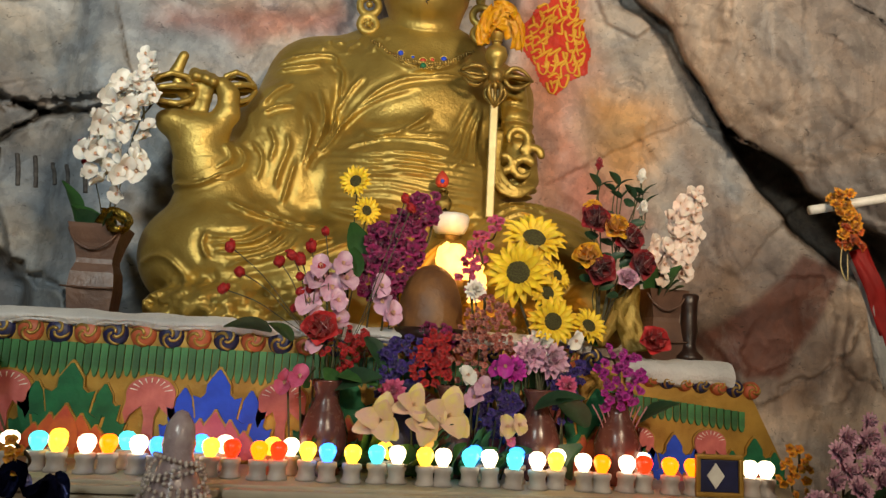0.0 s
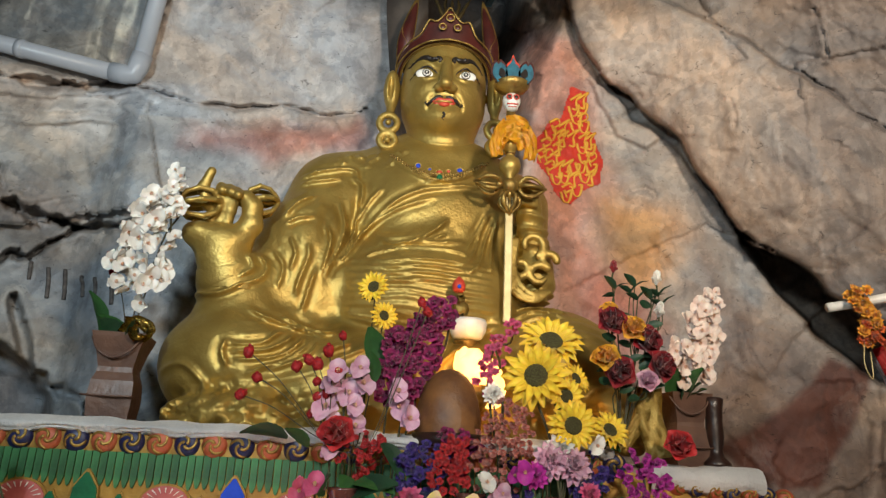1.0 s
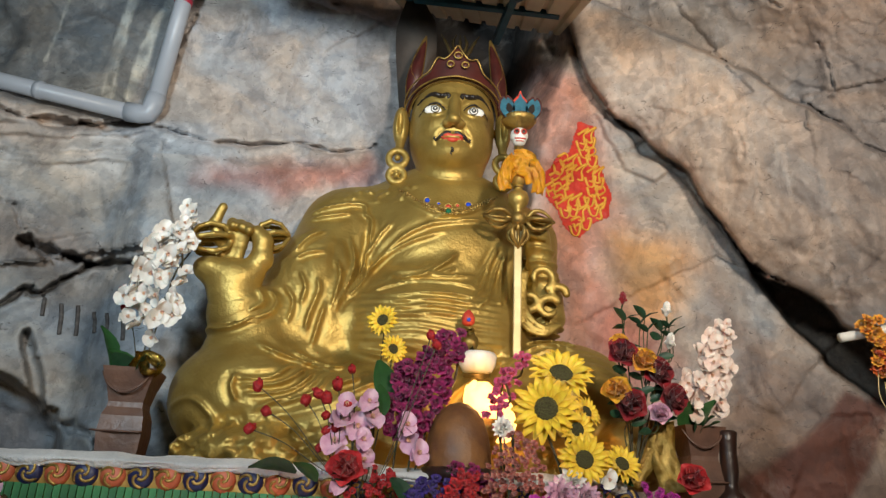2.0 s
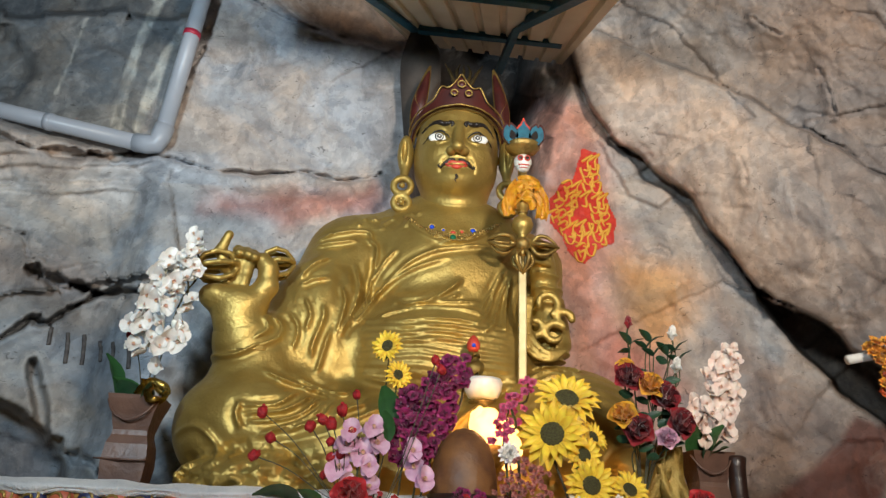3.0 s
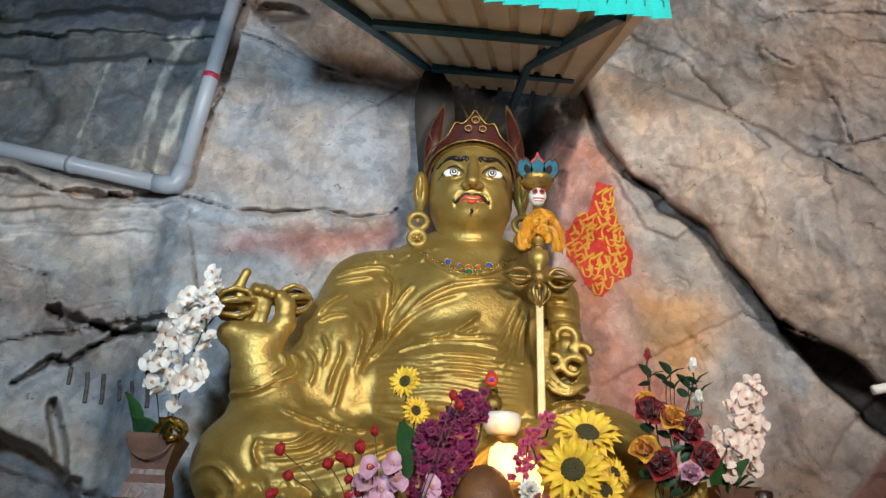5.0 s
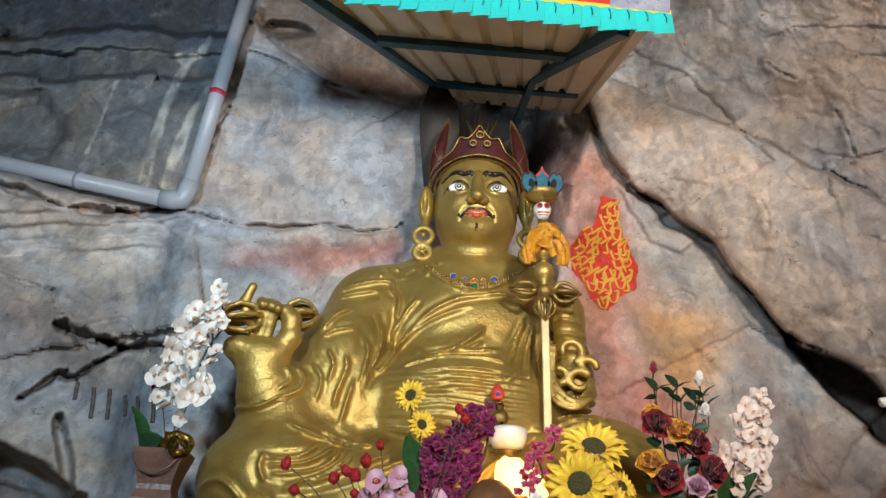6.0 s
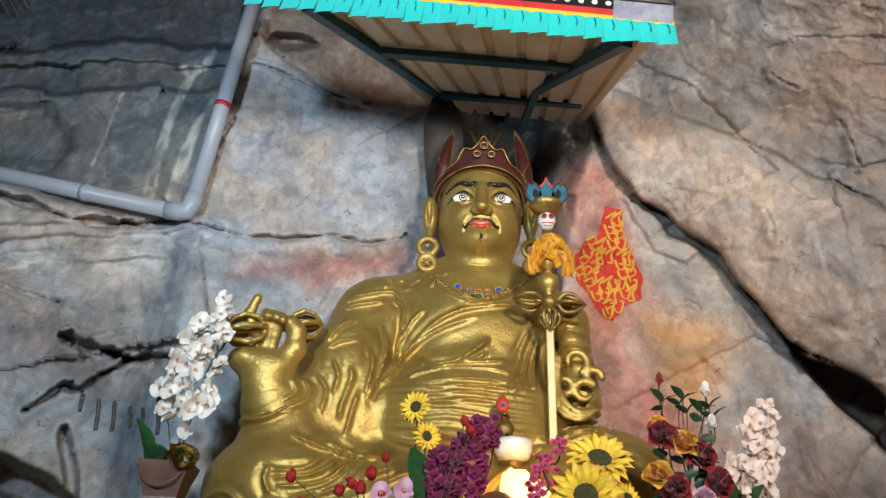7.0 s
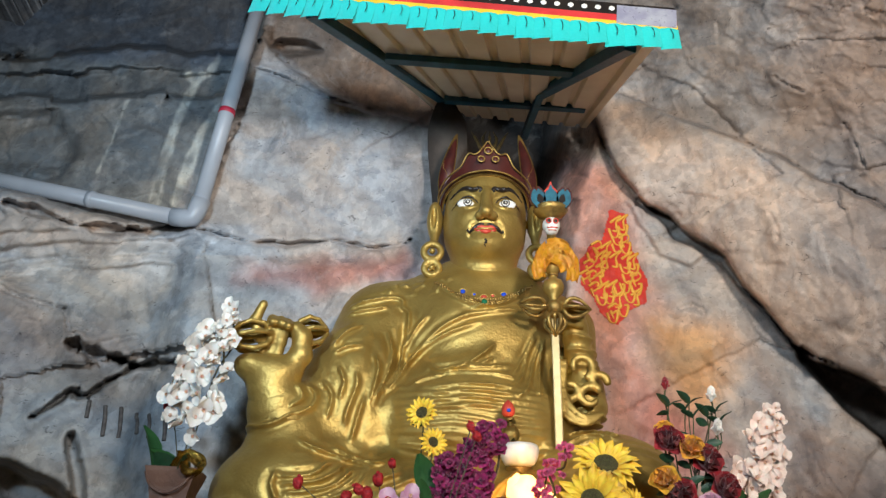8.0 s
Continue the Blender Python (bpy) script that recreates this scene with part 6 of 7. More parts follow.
def bloom_data(rings, seed=1):
    """Rings of petals: (count, length, width, lift in degrees, height, cup, curl, ruffle, tip)."""
    rng = random.Random(seed)
    vs, fs = [], []
    for n, l, w, lift, z, cup, curl, ruf, tip in rings:
        off = rng.uniform(0, 6.28)
        for k in range(n):
            a = off + 2 * math.pi * (k + rng.uniform(-0.12, 0.12)) / n
            pv, pf = petal_grid(l * rng.uniform(0.88, 1.1), w * rng.uniform(0.9, 1.1), cup, curl, ruf, tip, seed=k)
            m = Matrix.Rotation(a, 4, "Z") @ Matrix.Rotation(-radians(lift + rng.uniform(-8, 8)), 4, "Y")
            b = len(vs)
            vs += [tuple((m @ Vector(v)) + Vector((0, 0, z))) for v in pv]
            fs += [tuple(b + i for i in f) for f in pf]
    return vs, fs


def petal_list(vs, fs, n=30):
    """The single petals of a bloom, each of n points."""
    return [(vs[k * n:(k + 1) * n], [tuple(i - k * n for i in f) for f in fs if f[0] // n == k]) for k in range(len(vs) // n)]


def data_mesh(name, vs, fs, mt):
    me = bpy.data.meshes.new(name)
    me.from_pydata(vs, [], fs)
    me.materials.append(mt)
    me.polygons.foreach_set("use_smooth", [True] * len(fs))
    me.update()
    return me


def facing(at, d, spin=0.0, k=1.0):
    """A pose whose +z looks along d."""
    q = Vector(d).to_track_quat("Z", "Y").to_matrix().to_4x4()
    return Matrix.Translation(at) @ q @ Matrix.Rotation(spin, 4, "Z") @ Matrix.Scale(k, 4)


def flower_mat(name, c1, c2, scale=40.0, each=0.18):
    m = mat(name, c1, c2, scale, 0.55, 0, 0.15, 150, each=each, sheen=0.25)
    b = m.node_tree.nodes["Principled BSDF"]
    b.inputs["Subsurface Weight"].default_value = 0.12
    b.inputs["Subsurface Radius"].default_value = (0.006, 0.004, 0.003)
    return m


F_SUN = flower_mat("sunflower_yellow", (0.86, 0.62, 0.04), (0.74, 0.42, 0.02))
F_DISC = mat("sunflower_disc", (0.045, 0.03, 0.012), (0.10, 0.10, 0.03), 260, 0.8, 0, 0.9, 300)
F_WHITE = flower_mat("white_silk_petal", (0.84, 0.82, 0.77), (0.74, 0.70, 0.64))
F_CREAM = flower_mat("blush_silk_petal", (0.84, 0.74, 0.66), (0.78, 0.58, 0.50))
F_LIPP = flower_mat("pink_throat", (0.68, 0.36, 0.40), (0.6, 0.4, 0.2), 120)
F_PURPLE = flower_mat("plum_silk_petal", (0.36, 0.012, 0.13), (0.18, 0.006, 0.06), each=0.5)
F_MAGENTA = flower_mat("magenta_silk_petal", (0.52, 0.022, 0.36), (0.36, 0.012, 0.24), each=0.3)
F_LILAC = flower_mat("lilac_silk_petal", (0.70, 0.44, 0.57), (0.60, 0.30, 0.46))
F_PALE = flower_mat("pale_pink_petal", (0.72, 0.46, 0.56), (0.58, 0.28, 0.42), each=0.2)
F_PINK = flower_mat("pink_silk_petal", (0.66, 0.12, 0.26), (0.5, 0.06, 0.16), each=0.3)
F_RED = flower_mat("red_silk_petal", (0.58, 0.02, 0.025), (0.4, 0.01, 0.015))
F_WINE = flower_mat("dark_red_rose", (0.30, 0.006, 0.014), (0.15, 0.003, 0.008))
F_AMBER = flower_mat("amber_rose", (0.75, 0.42, 0.025), (0.66, 0.28, 0.015))
F_LILY = flower_mat("cream_lily", (0.80, 0.66, 0.22), (0.78, 0.50, 0.42), 30)
F_NAVY = flower_mat("indigo_silk_petal", (0.07, 0.03, 0.28), (0.03, 0.015, 0.14), each=0.4)
F_RUST = flower_mat("rust_red_floret", (0.36, 0.06, 0.045), (0.5, 0.22, 0.18), 60, each=0.5)
F_BERRY = mat("red_berry", (0.46, 0.02, 0.022), (0.24, 0.01, 0.014), 90, 0.55, 0, 0.5, 160, spec=0.3)
F_LEAF = mat("green_silk_leaf", (0.035, 0.13, 0.03), (0.015, 0.065, 0.018), 25, 0.55, 0, 0.25, 90, each=0.35)
F_DLEAF = mat("dark_green_leaf", (0.02, 0.07, 0.03), (0.01, 0.035, 0.018), 25, 0.5, 0, 0.25, 90, each=0.35)
F_STEM = mat("green_brown_stem", (0.06, 0.07, 0.025), (0.05, 0.035, 0.02), 30, 0.6, 0, 0.2)
M_FOIL = mat("gold_foil", (0.75, 0.55, 0.15), (0.5, 0.33, 0.06), 30, 0.25, 0.9, 0.6, 40)

LEAF = data_mesh("leaf", *petal_grid(0.07, 0.036, 0.3, 0.35, 0.02, 0.75, 0.05, 7, 5), F_LEAF)
DLEAF = data_mesh("leaf", *petal_grid(0.07, 0.036, 0.3, 0.35, 0.02, 0.75, 0.05, 7, 5), F_DLEAF)
rf = random.Random(11)


def towards(spread=0.5, up=0.25):
    return Vector((rf.uniform(-spread, spread), -1, up + rf.uniform(-spread, spread)))


def stem_part(parent, pts, r, mt=None):
    """Stem in the parent's own space, where the parent has no turn of its own."""
    base = parent.location
    line = [q - base for q in smooth_line(pts, 5)]
    n = len(line)
    return part("stem", tube(line, [r * (1 - 0.4 * i / n) for i in range(n)], 6), mt or F_STEM, parent)


def leaf_part(parent, at, d, size, dark=False, spin=None):
    loc = Vector(at) - parent.location
    d = Vector(d).normalized()
    q = d.to_track_quat("X", "Z").to_matrix().to_4x4()
    roll = Matrix.Rotation(rf.uniform(0.4, 1.6) if spin is None else spin, 4, "X")
    shared("leaf", DLEAF if dark else LEAF, parent, Matrix.Translation(loc) @ q @ roll @ Matrix.Scale(size / 0.07, 4))


def vase(name, at, prof, mt, label, category="vase", square=0.0, group=""):
    ob = thing(name, at, label, category, group)
    part("body", lathe(prof, 28, square=square), mt, ob)
    return ob


# sunflowers
SUN_PETAL = data_mesh("petal", *petal_grid(0.064, 0.023, 0.45, 0.26, 0.025, 0.8, 0.35, 7, 5), F_SUN)
SUN_DISC = None


def sunflower(at, root, dia, d, label, leaves=1):
    global SUN_DISC
    ob = thing("sunflower", at, label, "sunflower", "artificial sunflowers")
    k = dia / 0.19
    head = facing((0, 0, 0), d, rf.uniform(0, 6), k)
    if SUN_DISC is None:
        bm = lathe([(0.033, -0.010), (0.034, 0.004), (0.028, 0.011), (0.016, 0.012), (0.0, 0.008)], 22)
        for v in bm.verts:
            v.co.z += 0.002 * noise.noise(v.co * 300)
        p = part("disc", bm, F_DISC, ob, "dark brown seed disc")
        SUN_DISC = p.data
        p.matrix_basis = head
    else:
        shared("disc", SUN_DISC, ob, head, "dark brown seed disc")
    for ring, n, lift, s in ((0, 18, 4, 1.0), (1, 15, 24, 0.84)):
        for i in range(n):
            a = 2 * math.pi * (i + 0.5 * ring + rf.uniform(-0.2, 0.2)) / n
            shared("petal", SUN_PETAL, ob, head @ Matrix.Rotation(a, 4, "Z") @ Matrix.Translation((0.028, 0, 0.002 * ring)) @ Matrix.Rotation(-radians(lift + rf.uniform(-10, 8)), 4, "Y") @ Matrix.Scale(s * rf.uniform(0.9, 1.1), 4))
    at, root = Vector(at), Vector(root)
    back = at - Vector(d).normalized() * 0.01
    stem_part(ob, [back, back + Vector((0, 0.03, -0.04)), (back + root) / 2 + Vector((0.01, 0.02, 0)), root], 0.0045 * max(0.6, k))
    for i in range(leaves):
        leaf_part(ob, at + Vector((0, 0.03, -0.03)) * (i + 1), (rf.uniform(-1, 1), -0.3, rf.uniform(-0.6, 0.3)), 0.07 * k)
    return ob


VC = (0.40, 1.90, 1.46)
for at, dia, d in (((0.393, 2.0, 1.900), 0.195, (0.05, -1, 0.75)), ((0.344, 1.96, 1.797), 0.19, (-0.25, -1, 0.1)), ((0.425, 1.955, 1.746), 0.115, (0.3, -1, 0.15)),
                   ((0.437, 1.93, 1.668), 0.142, (0.05, -1, 0.1)), ((0.538, 1.94, 1.662), 0.115, (0.25, -1, 0.5)), ((0.462, 2.0, 1.800), 0.10, (0.7, -1, 0.5))):
    sunflower(at, VC, dia, d, "yellow artificial sunflower with a dark disc")
for at, dia, d in (((-0.118, 2.10, 2.052), 0.105, (-0.35, -1, 0.1)), ((-0.082, 2.09, 1.965), 0.09, (0.5, -1, 0.1))):
    sunflower(at, (-0.145, 1.88, 1.46), dia, d, "small yellow artificial sunflower on a tall stem", 2)

# roses
ROSE = bloom_data([(5, 0.034, 0.036, 20, -0.006, 0.5, 0.25, 0.03, 0.45), (5, 0.030, 0.034, 45, 0.0, 0.6, 0.15, 0.03, 0.45), (4, 0.026, 0.030, 66, 0.004, 0.7, 0.05, 0.02, 0.45), (3, 0.022, 0.024, 82, 0.006, 0.8, 0.0, 0.02, 0.45)], 3)
rose_mesh = {}


def rose(at, root, dia, d, mt, label, bud=False, leaves=2):
    ob = thing("rose_bud" if bud else "rose", at, label, "rose", "artificial roses")
    if mt not in rose_mesh:
        rose_mesh[mt] = [data_mesh("petal", *p, mt) for p in petal_list(*ROSE)]
    m = facing((0, 0, 0), d, rf.uniform(0, 6), dia / 0.050)
    if bud:
        m = m @ Matrix.Diagonal((0.55, 0.55, 1.3, 1))
    for me in rose_mesh[mt]:
        shared("petal", me, ob, m)
    at, root = Vector(at), Vector(root)
    stem_part(ob, [at, at + Vector((0, 0.012, -0.04)), (at + root) / 2 + Vector((rf.uniform(-0.02, 0.02), 0.01, 0.02)), root], 0.0028)
    for i in range(leaves):
        p = at.lerp(root, 0.15 + 0.12 * i)
        leaf_part(ob, p, (rf.choice((-1, 1)), -0.4, rf.uniform(-0.2, 0.5)), 0.045, True)
    return ob


VR = (0.605, 2.06, 1.63)
for at, dia, d, mt, lb in (((0.571, 2.0, 1.967), 0.075, (-0.2, -1, 0.3), F_WINE, "dark red artificial rose"), ((0.663, 2.0, 1.918), 0.078, (0.2, -1, 0.2), F_WINE, "dark red artificial rose"),
                           ((0.582, 1.99, 1.825), 0.078, (-0.1, -1, 0.1), F_WINE, "dark red artificial rose"), ((0.697, 1.99, 1.848), 0.075, (0.4, -1, 0.1), F_WINE, "dark red artificial rose"),
                           ((0.621, 1.99, 1.944), 0.072, (0.1, -1, 0.4), F_AMBER, "amber yellow artificial rose"), ((0.549, 1.99, 1.862), 0.068, (-0.5, -1, 0.3), F_AMBER, "amber yellow artificial rose"),
                           ((0.566, 2.02, 1.995), 0.055, (-0.2, -1, 0.8), F_AMBER, "amber yellow artificial rose")):
    rose(at, VR, dia, d, mt, lb)
rose((0.576, 2.0, 2.118), VR, 0.040, (0.05, -0.1, 1), F_WINE, "dark red rose bud on a tall leafy stem", True, 4)
rose((0.702, 2.0, 2.090), VR, 0.046, (0.05, -0.2, 1), F_WHITE, "white rose bud on a tall leafy stem", True, 4)
rose((0.705, 2.0, 1.995), VR, 0.050, (0.1, -0.5, 1), F_WHITE, "white rose bud on a tall leafy stem", True, 2)
rose((0.655, 1.98, 1.80), VR, 0.055, (0.1, -1, 0.4), F_PALE, "pale pink artificial rose", False, 2)
for at, sd in (((0.580, 2.0, 2.065), -1), ((0.625, 2.0, 2.055), 1), ((0.638, 2.0, 2.075), -1), ((0.645, 2.0, 2.035), 1), ((0.685, 2.0, 2.04), -1), ((0.708, 2.0, 2.05), 1), ((0.715, 2.0, 2.02), 1)):
    sp = thing("leaf_sprig", at, "green leaf sprig between the roses", "leaf sprig", "green leaf sprigs")
    stem_part(sp, [at, Vector(at) + Vector((0, 0.02, -0.06)), (0.64, 2.03, 1.88), VR], 0.0018)
    leaf_part(sp, at, (sd * 0.6, -0.2, 0.7), 0.050, True, 0.3)
    leaf_part(sp, at, (-sd * 0.7, -0.2, 0.4), 0.042, True, 0.3)
rose((0.730, 1.965, 1.632), (0.73, 1.99, 1.60), 0.072, (0, -1, 0.3), F_RED, "bright red artificial rose lying on the cloth", False, 1)
rose((-0.171, 1.90, 1.618), (-0.145, 1.88, 1.46), 0.078, (-0.1, -1, 0.2), F_RED, "large bright red artificial bloom", False, 2)

# orchid sprays
LILY_DATA = bloom_data([(3, 0.055, 0.036, 20, 0.0, 0.3, 0.3, 0.03, 0.6), (3, 0.052, 0.040, 32, 0.003, 0.3, 0.25, 0.03, 0.6), (4, 0.016, 0.006, 75, 0.006, 0.3, 0, 0, 0.5)], 12)
ORCH = bloom_data([(3, 0.034, 0.028, 14, -0.002, 0.45, 0.30, 0.04, 0.55), (2, 0.036, 0.040, 24, 0.002, 0.5, 0.30, 0.06, 0.45)], 5)
ORLIP = bloom_data([(3, 0.012, 0.010, 55, 0.004, 0.5, 0.1, 0.02, 0.5)], 6)
orch_mesh = {}


def spray(name, at, root, blossoms, mt, label, category, group, size, data=None, lip=True, bends=0.03, leaves=0, spread=0.55):
    """A stem with many blossoms; blossoms are places in the world."""
    ob = thing(name, at, label, category, group)
    key = (mt, id(data))
    if key not in orch_mesh:
        orch_mesh[key] = data_mesh("blossom", *(data or ORCH), mt)
        orch_mesh[key, "petals"] = [data_mesh("petal", *p, mt) for p in petal_list(*data)] if data is LILY_DATA else None
    if lip and "lip" not in orch_mesh:
        orch_mesh["lip"] = data_mesh("throat", *ORLIP, F_LIPP)
    base = Vector(at)
    for p in blossoms:
        m = facing(Vector(p) - base, towards(spread), rf.uniform(-0.6, 0.6), size / 0.07 * rf.uniform(0.8, 1.12))
        if orch_mesh[key, "petals"]:
            for me in orch_mesh[key, "petals"]:
                shared("petal", me, ob, m)
            continue
        b = shared("blossom", orch_mesh[key], ob, m)
        if lip:
            shared("throat", orch_mesh["lip"], b, Matrix(), "pink throat")
    top = Vector(blossoms[0])
    stem_part(ob, [top, (top + base) / 2 + Vector((bends, 0.04, 0)), base + Vector((0, 0.02, 0)), Vector(root)], 0.004)
    for i in range(leaves):
        leaf_part(ob, Vector(root) + Vector((rf.uniform(-0.05, 0.05), -0.01, 0.01)), (rf.uniform(-1, 1), -0.5, rf.uniform(0.2, 1)), rf.uniform(0.08, 0.14), rf.random() < 0.4)
    return ob


def cluster(n, axis_a, axis_b, r0, r1, depth=0.5, gap=0.0):
    """Places scattered round a line, from wide (a) to narrow (b)."""
    out, a, b = [], Vector(axis_a), Vector(axis_b)
    tries = 0
    while len(out) < n and tries < 4000:
        tries += 1
        t = rf.random()
        r = r0 + (r1 - r0) * t
        ang, q = rf.uniform(0, 6.28), math.sqrt(rf.random())
        p = a.lerp(b, t) + Vector((r * q * math.cos(ang), -abs(r * depth * math.sqrt(max(0, 1 - q * q))) + 0.02 * rf.random(), r * q * math.sin(ang)))
        if all((p - o).length > gap for o in out):
            out.append(p)
    out.sort(key=lambda p: -p.z)
    return out


spray("orchid_spray", (-0.85, 2.26, 2.08), (-0.88, 2.30, 1.86), cluster(40, (-0.845, 2.25, 2.08), (-0.855, 2.25, 2.29), 0.105, 0.090, 0.6, 0.034), F_WHITE, "white artificial orchids in a clay pot", "orchid", "orchid sprays", 0.074, leaves=3, spread=1.1)
spray("orchid_spray", (-0.82, 2.27, 2.20), (-0.87, 2.30, 1.86), cluster(14, (-0.81, 2.25, 2.27), (-0.785, 2.25, 2.43), 0.055, 0.022, 0.5, 0.028), F_WHITE, "white artificial orchids rising to a thin tip", "orchid", "orchid sprays", 0.060, leaves=2)
spray("orchid_spray", (0.86, 2.14, 1.92), (0.83, 2.16, 1.76), cluster(34, (0.835, 2.13, 1.865), (0.905, 2.13, 2.03), 0.066, 0.048, 0.6, 0.025), F_CREAM, "blush white artificial orchids in a clay pot", "orchid", "orchid sprays", 0.062, leaves=3)
spray("orchid_spray", (0.91, 2.15, 2.02), (0.84, 2.16, 1.76), cluster(8, (0.915, 2.13, 2.05), (0.945, 2.13, 2.115), 0.03, 0.018, 0.5, 0.024), F_CREAM, "blush white artificial orchids rising to a thin tip", "orchid", "orchid sprays", 0.046, leaves=2)
# plum spikes
FLORET = bloom_data([(5, 0.021, 0.021, 28, 0.0, 0.5, 0.25, 0.10, 0.45), (4, 0.014, 0.014, 60, 0.004, 0.6, 0.1, 0.1, 0.45)], 8)
spray("plum_spike", (0.03, 2.04, 1.75), (-0.02, 1.96, 1.52), cluster(60, (-0.015, 2.04, 1.76), (0.085, 2.04, 1.985), 0.075, 0.040, 0.6, 0.020), F_PURPLE, "deep plum artificial flower spike", "flower spike", "plum flower spikes", 0.078, FLORET, False)
spray("plum_spike", (-0.05, 2.03, 1.72), (-0.06, 1.96, 1.52), cluster(40, (-0.03, 2.03, 1.74), (-0.01, 2.03, 1.90), 0.07, 0.05, 0.6, 0.020), F_PURPLE, "deep plum artificial flower spike", "flower spike", "plum flower spikes", 0.076, FLORET, False)
spray("lilac_orchid", (-0.01, 1.99, 1.68), (-0.03, 1.95, 1.5), [Vector((-0.015, 1.97, 1.70)), Vector((-0.03, 1.97, 1.735)), Vector((0.005, 1.98, 1.665))], F_LILAC, "lilac artificial orchid under the plum spike", "orchid", "orchid sprays", 0.075)
spray("lilac_orchid", (-0.16, 1.96, 1.62), (-0.145, 1.88, 1.46), cluster(9, (-0.175, 1.95, 1.65), (-0.145, 1.95, 1.80), 0.055, 0.035, 0.5, 0.04), F_PALE, "pale pink artificial orchids on a drooping stem", "orchid", "orchid sprays", 0.082, leaves=3)
# magenta ball
spray("magenta_spray", (0.604, 1.87, 1.47), (0.60, 1.875, 1.36), cluster(44, (0.604, 1.87, 1.50), (0.606, 1.87, 1.555), 0.068, 0.062, 0.8, 0.018), F_MAGENTA, "magenta artificial orchid bunch with pale stems", "orchid", "orchid sprays", 0.050, FLORET, False)
for i in range(9):
    a = (i - 4) * 0.014
    st = thing("pale_stem", (0.604 + a, 1.87, 1.46), "pale bare flower stem under the magenta bunch", "stem", "pale stems")
    stem_part(st, [(0.604 + a * 1.3, 1.868, 1.46), (0.604 + a * 0.8, 1.87, 1.41), (0.60 + a * 0.3, 1.875, 1.33)], 0.0022, mat("pale_stem", (0.5, 0.22, 0.25), None, 20, 0.5) if i == 0 else bpy.data.materials["pale_stem"])
# pink puffs
PUFF = bloom_data([(14, 0.030, 0.012, 12, 0, 0.3, 0.2, 0.08, 0.4), (14, 0.028, 0.012, 35, 0.002, 0.3, 0.15, 0.08, 0.4), (12, 0.024, 0.011, 58, 0.004, 0.3, 0.1, 0.08, 0.4), (9, 0.018, 0.010, 78, 0.006, 0.3, 0.0, 0.08, 0.4)], 9)
for at, mt, s, lb in (((0.375, 1.93, 1.575), F_PALE, 0.105, "pale pink ruffled artificial carnation"), ((0.430, 1.93, 1.563), F_PALE, 0.10, "pale pink ruffled artificial carnation"), ((0.405, 1.94, 1.605), F_WHITE, 0.09, "white ruffled artificial carnation"),
                      ((0.232, 2.0, 1.745), F_WHITE, 0.060, "small white ruffled artificial carnation"), ((0.02, 1.87, 1.465), F_PINK, 0.085, "hot pink ruffled artificial carnation"), ((0.33, 1.90, 1.535), F_MAGENTA, 0.07, "magenta ruffled artificial carnation"), ((0.47, 1.90, 1.50), F_PINK, 0.06, "hot pink ruffled artificial carnation")):
    spray("carnation", Vector(at) + Vector((0, 0.02, -0.02)), (at[0], 1.92, 1.30), [Vector(at)], mt, lb, "carnation", "carnations", s * 1.25, PUFF, False, 0.0, spread=0.2)
# lilies
LILY = LILY_DATA
for at, s in (((0.067, 1.82, 1.438), 0.088), ((0.155, 1.82, 1.415), 0.098), ((-0.005, 1.82, 1.398), 0.085), ((0.110, 1.81, 1.385), 0.08)):
    spray("lily", Vector(at) + Vector((0, 0.02, -0.03)), (at[0] * 0.6 + 0.04, 1.86, 1.26), [Vector(at)], F_LILY, "cream yellow artificial lily with blush edges", "lily", "lilies", s, LILY, False, 0.0, 2, 0.25)
# white and lilac small orchids low in the bunch
for at, mt, s in (((0.205, 1.86, 1.515), F_WHITE, 0.07), ((0.225, 1.86, 1.46), F_LILAC, 0.075), ((0.245, 1.855, 1.49), F_PALE, 0.06), ((0.335, 1.84, 1.40), F_LILY, 0.06), ((0.305, 1.84, 1.395), F_LILY, 0.055), ((0.30, 1.86, 1.545), F_MAGENTA, 0.06), ((0.275, 1.87, 1.535), F_MAGENTA, 0.05),
                  ((-0.215, 1.86, 1.49), F_PINK, 0.07), ((-0.245, 1.87, 1.48), F_PINK, 0.06), ((-0.19, 1.90, 1.575), F_PALE, 0.07), ((0.315, 1.83, 1.365), F_PINK, 0.04), ((0.49, 1.90, 1.62), F_WHITE, 0.05),
                  ((-0.975, 1.80, 1.545), F_PINK, 0.07), ((-0.955, 1.80, 1.515), F_PALE, 0.06), ((-0.985, 1.80, 1.50), F_PINK, 0.06)):
    spray("orchid_bloom", Vector(at) + Vector((0, 0.02, -0.02)), (at[0] * 0.9, 1.88, 1.26), [Vector(at)], mt, "single artificial orchid bloom low in the bunch", "orchid", "orchid blooms", s, None, True, 0.0, 1, 0.4)
# pink geranium sprigs
for a, b, n in (((0.24, 2.10, 1.86), (0.30, 2.10, 1.97), 14), ((0.225, 2.05, 1.78), (0.235, 2.06, 1.87), 12)):
    spray("pink_sprig", Vector(a), (0.26, 1.95, 1.5), cluster(n, a, b, 0.035, 0.018, 0.5, 0.018), F_PINK, "thin sprig of pink artificial blossoms", "flower sprig", "pink sprigs", 0.052, FLORET, False)
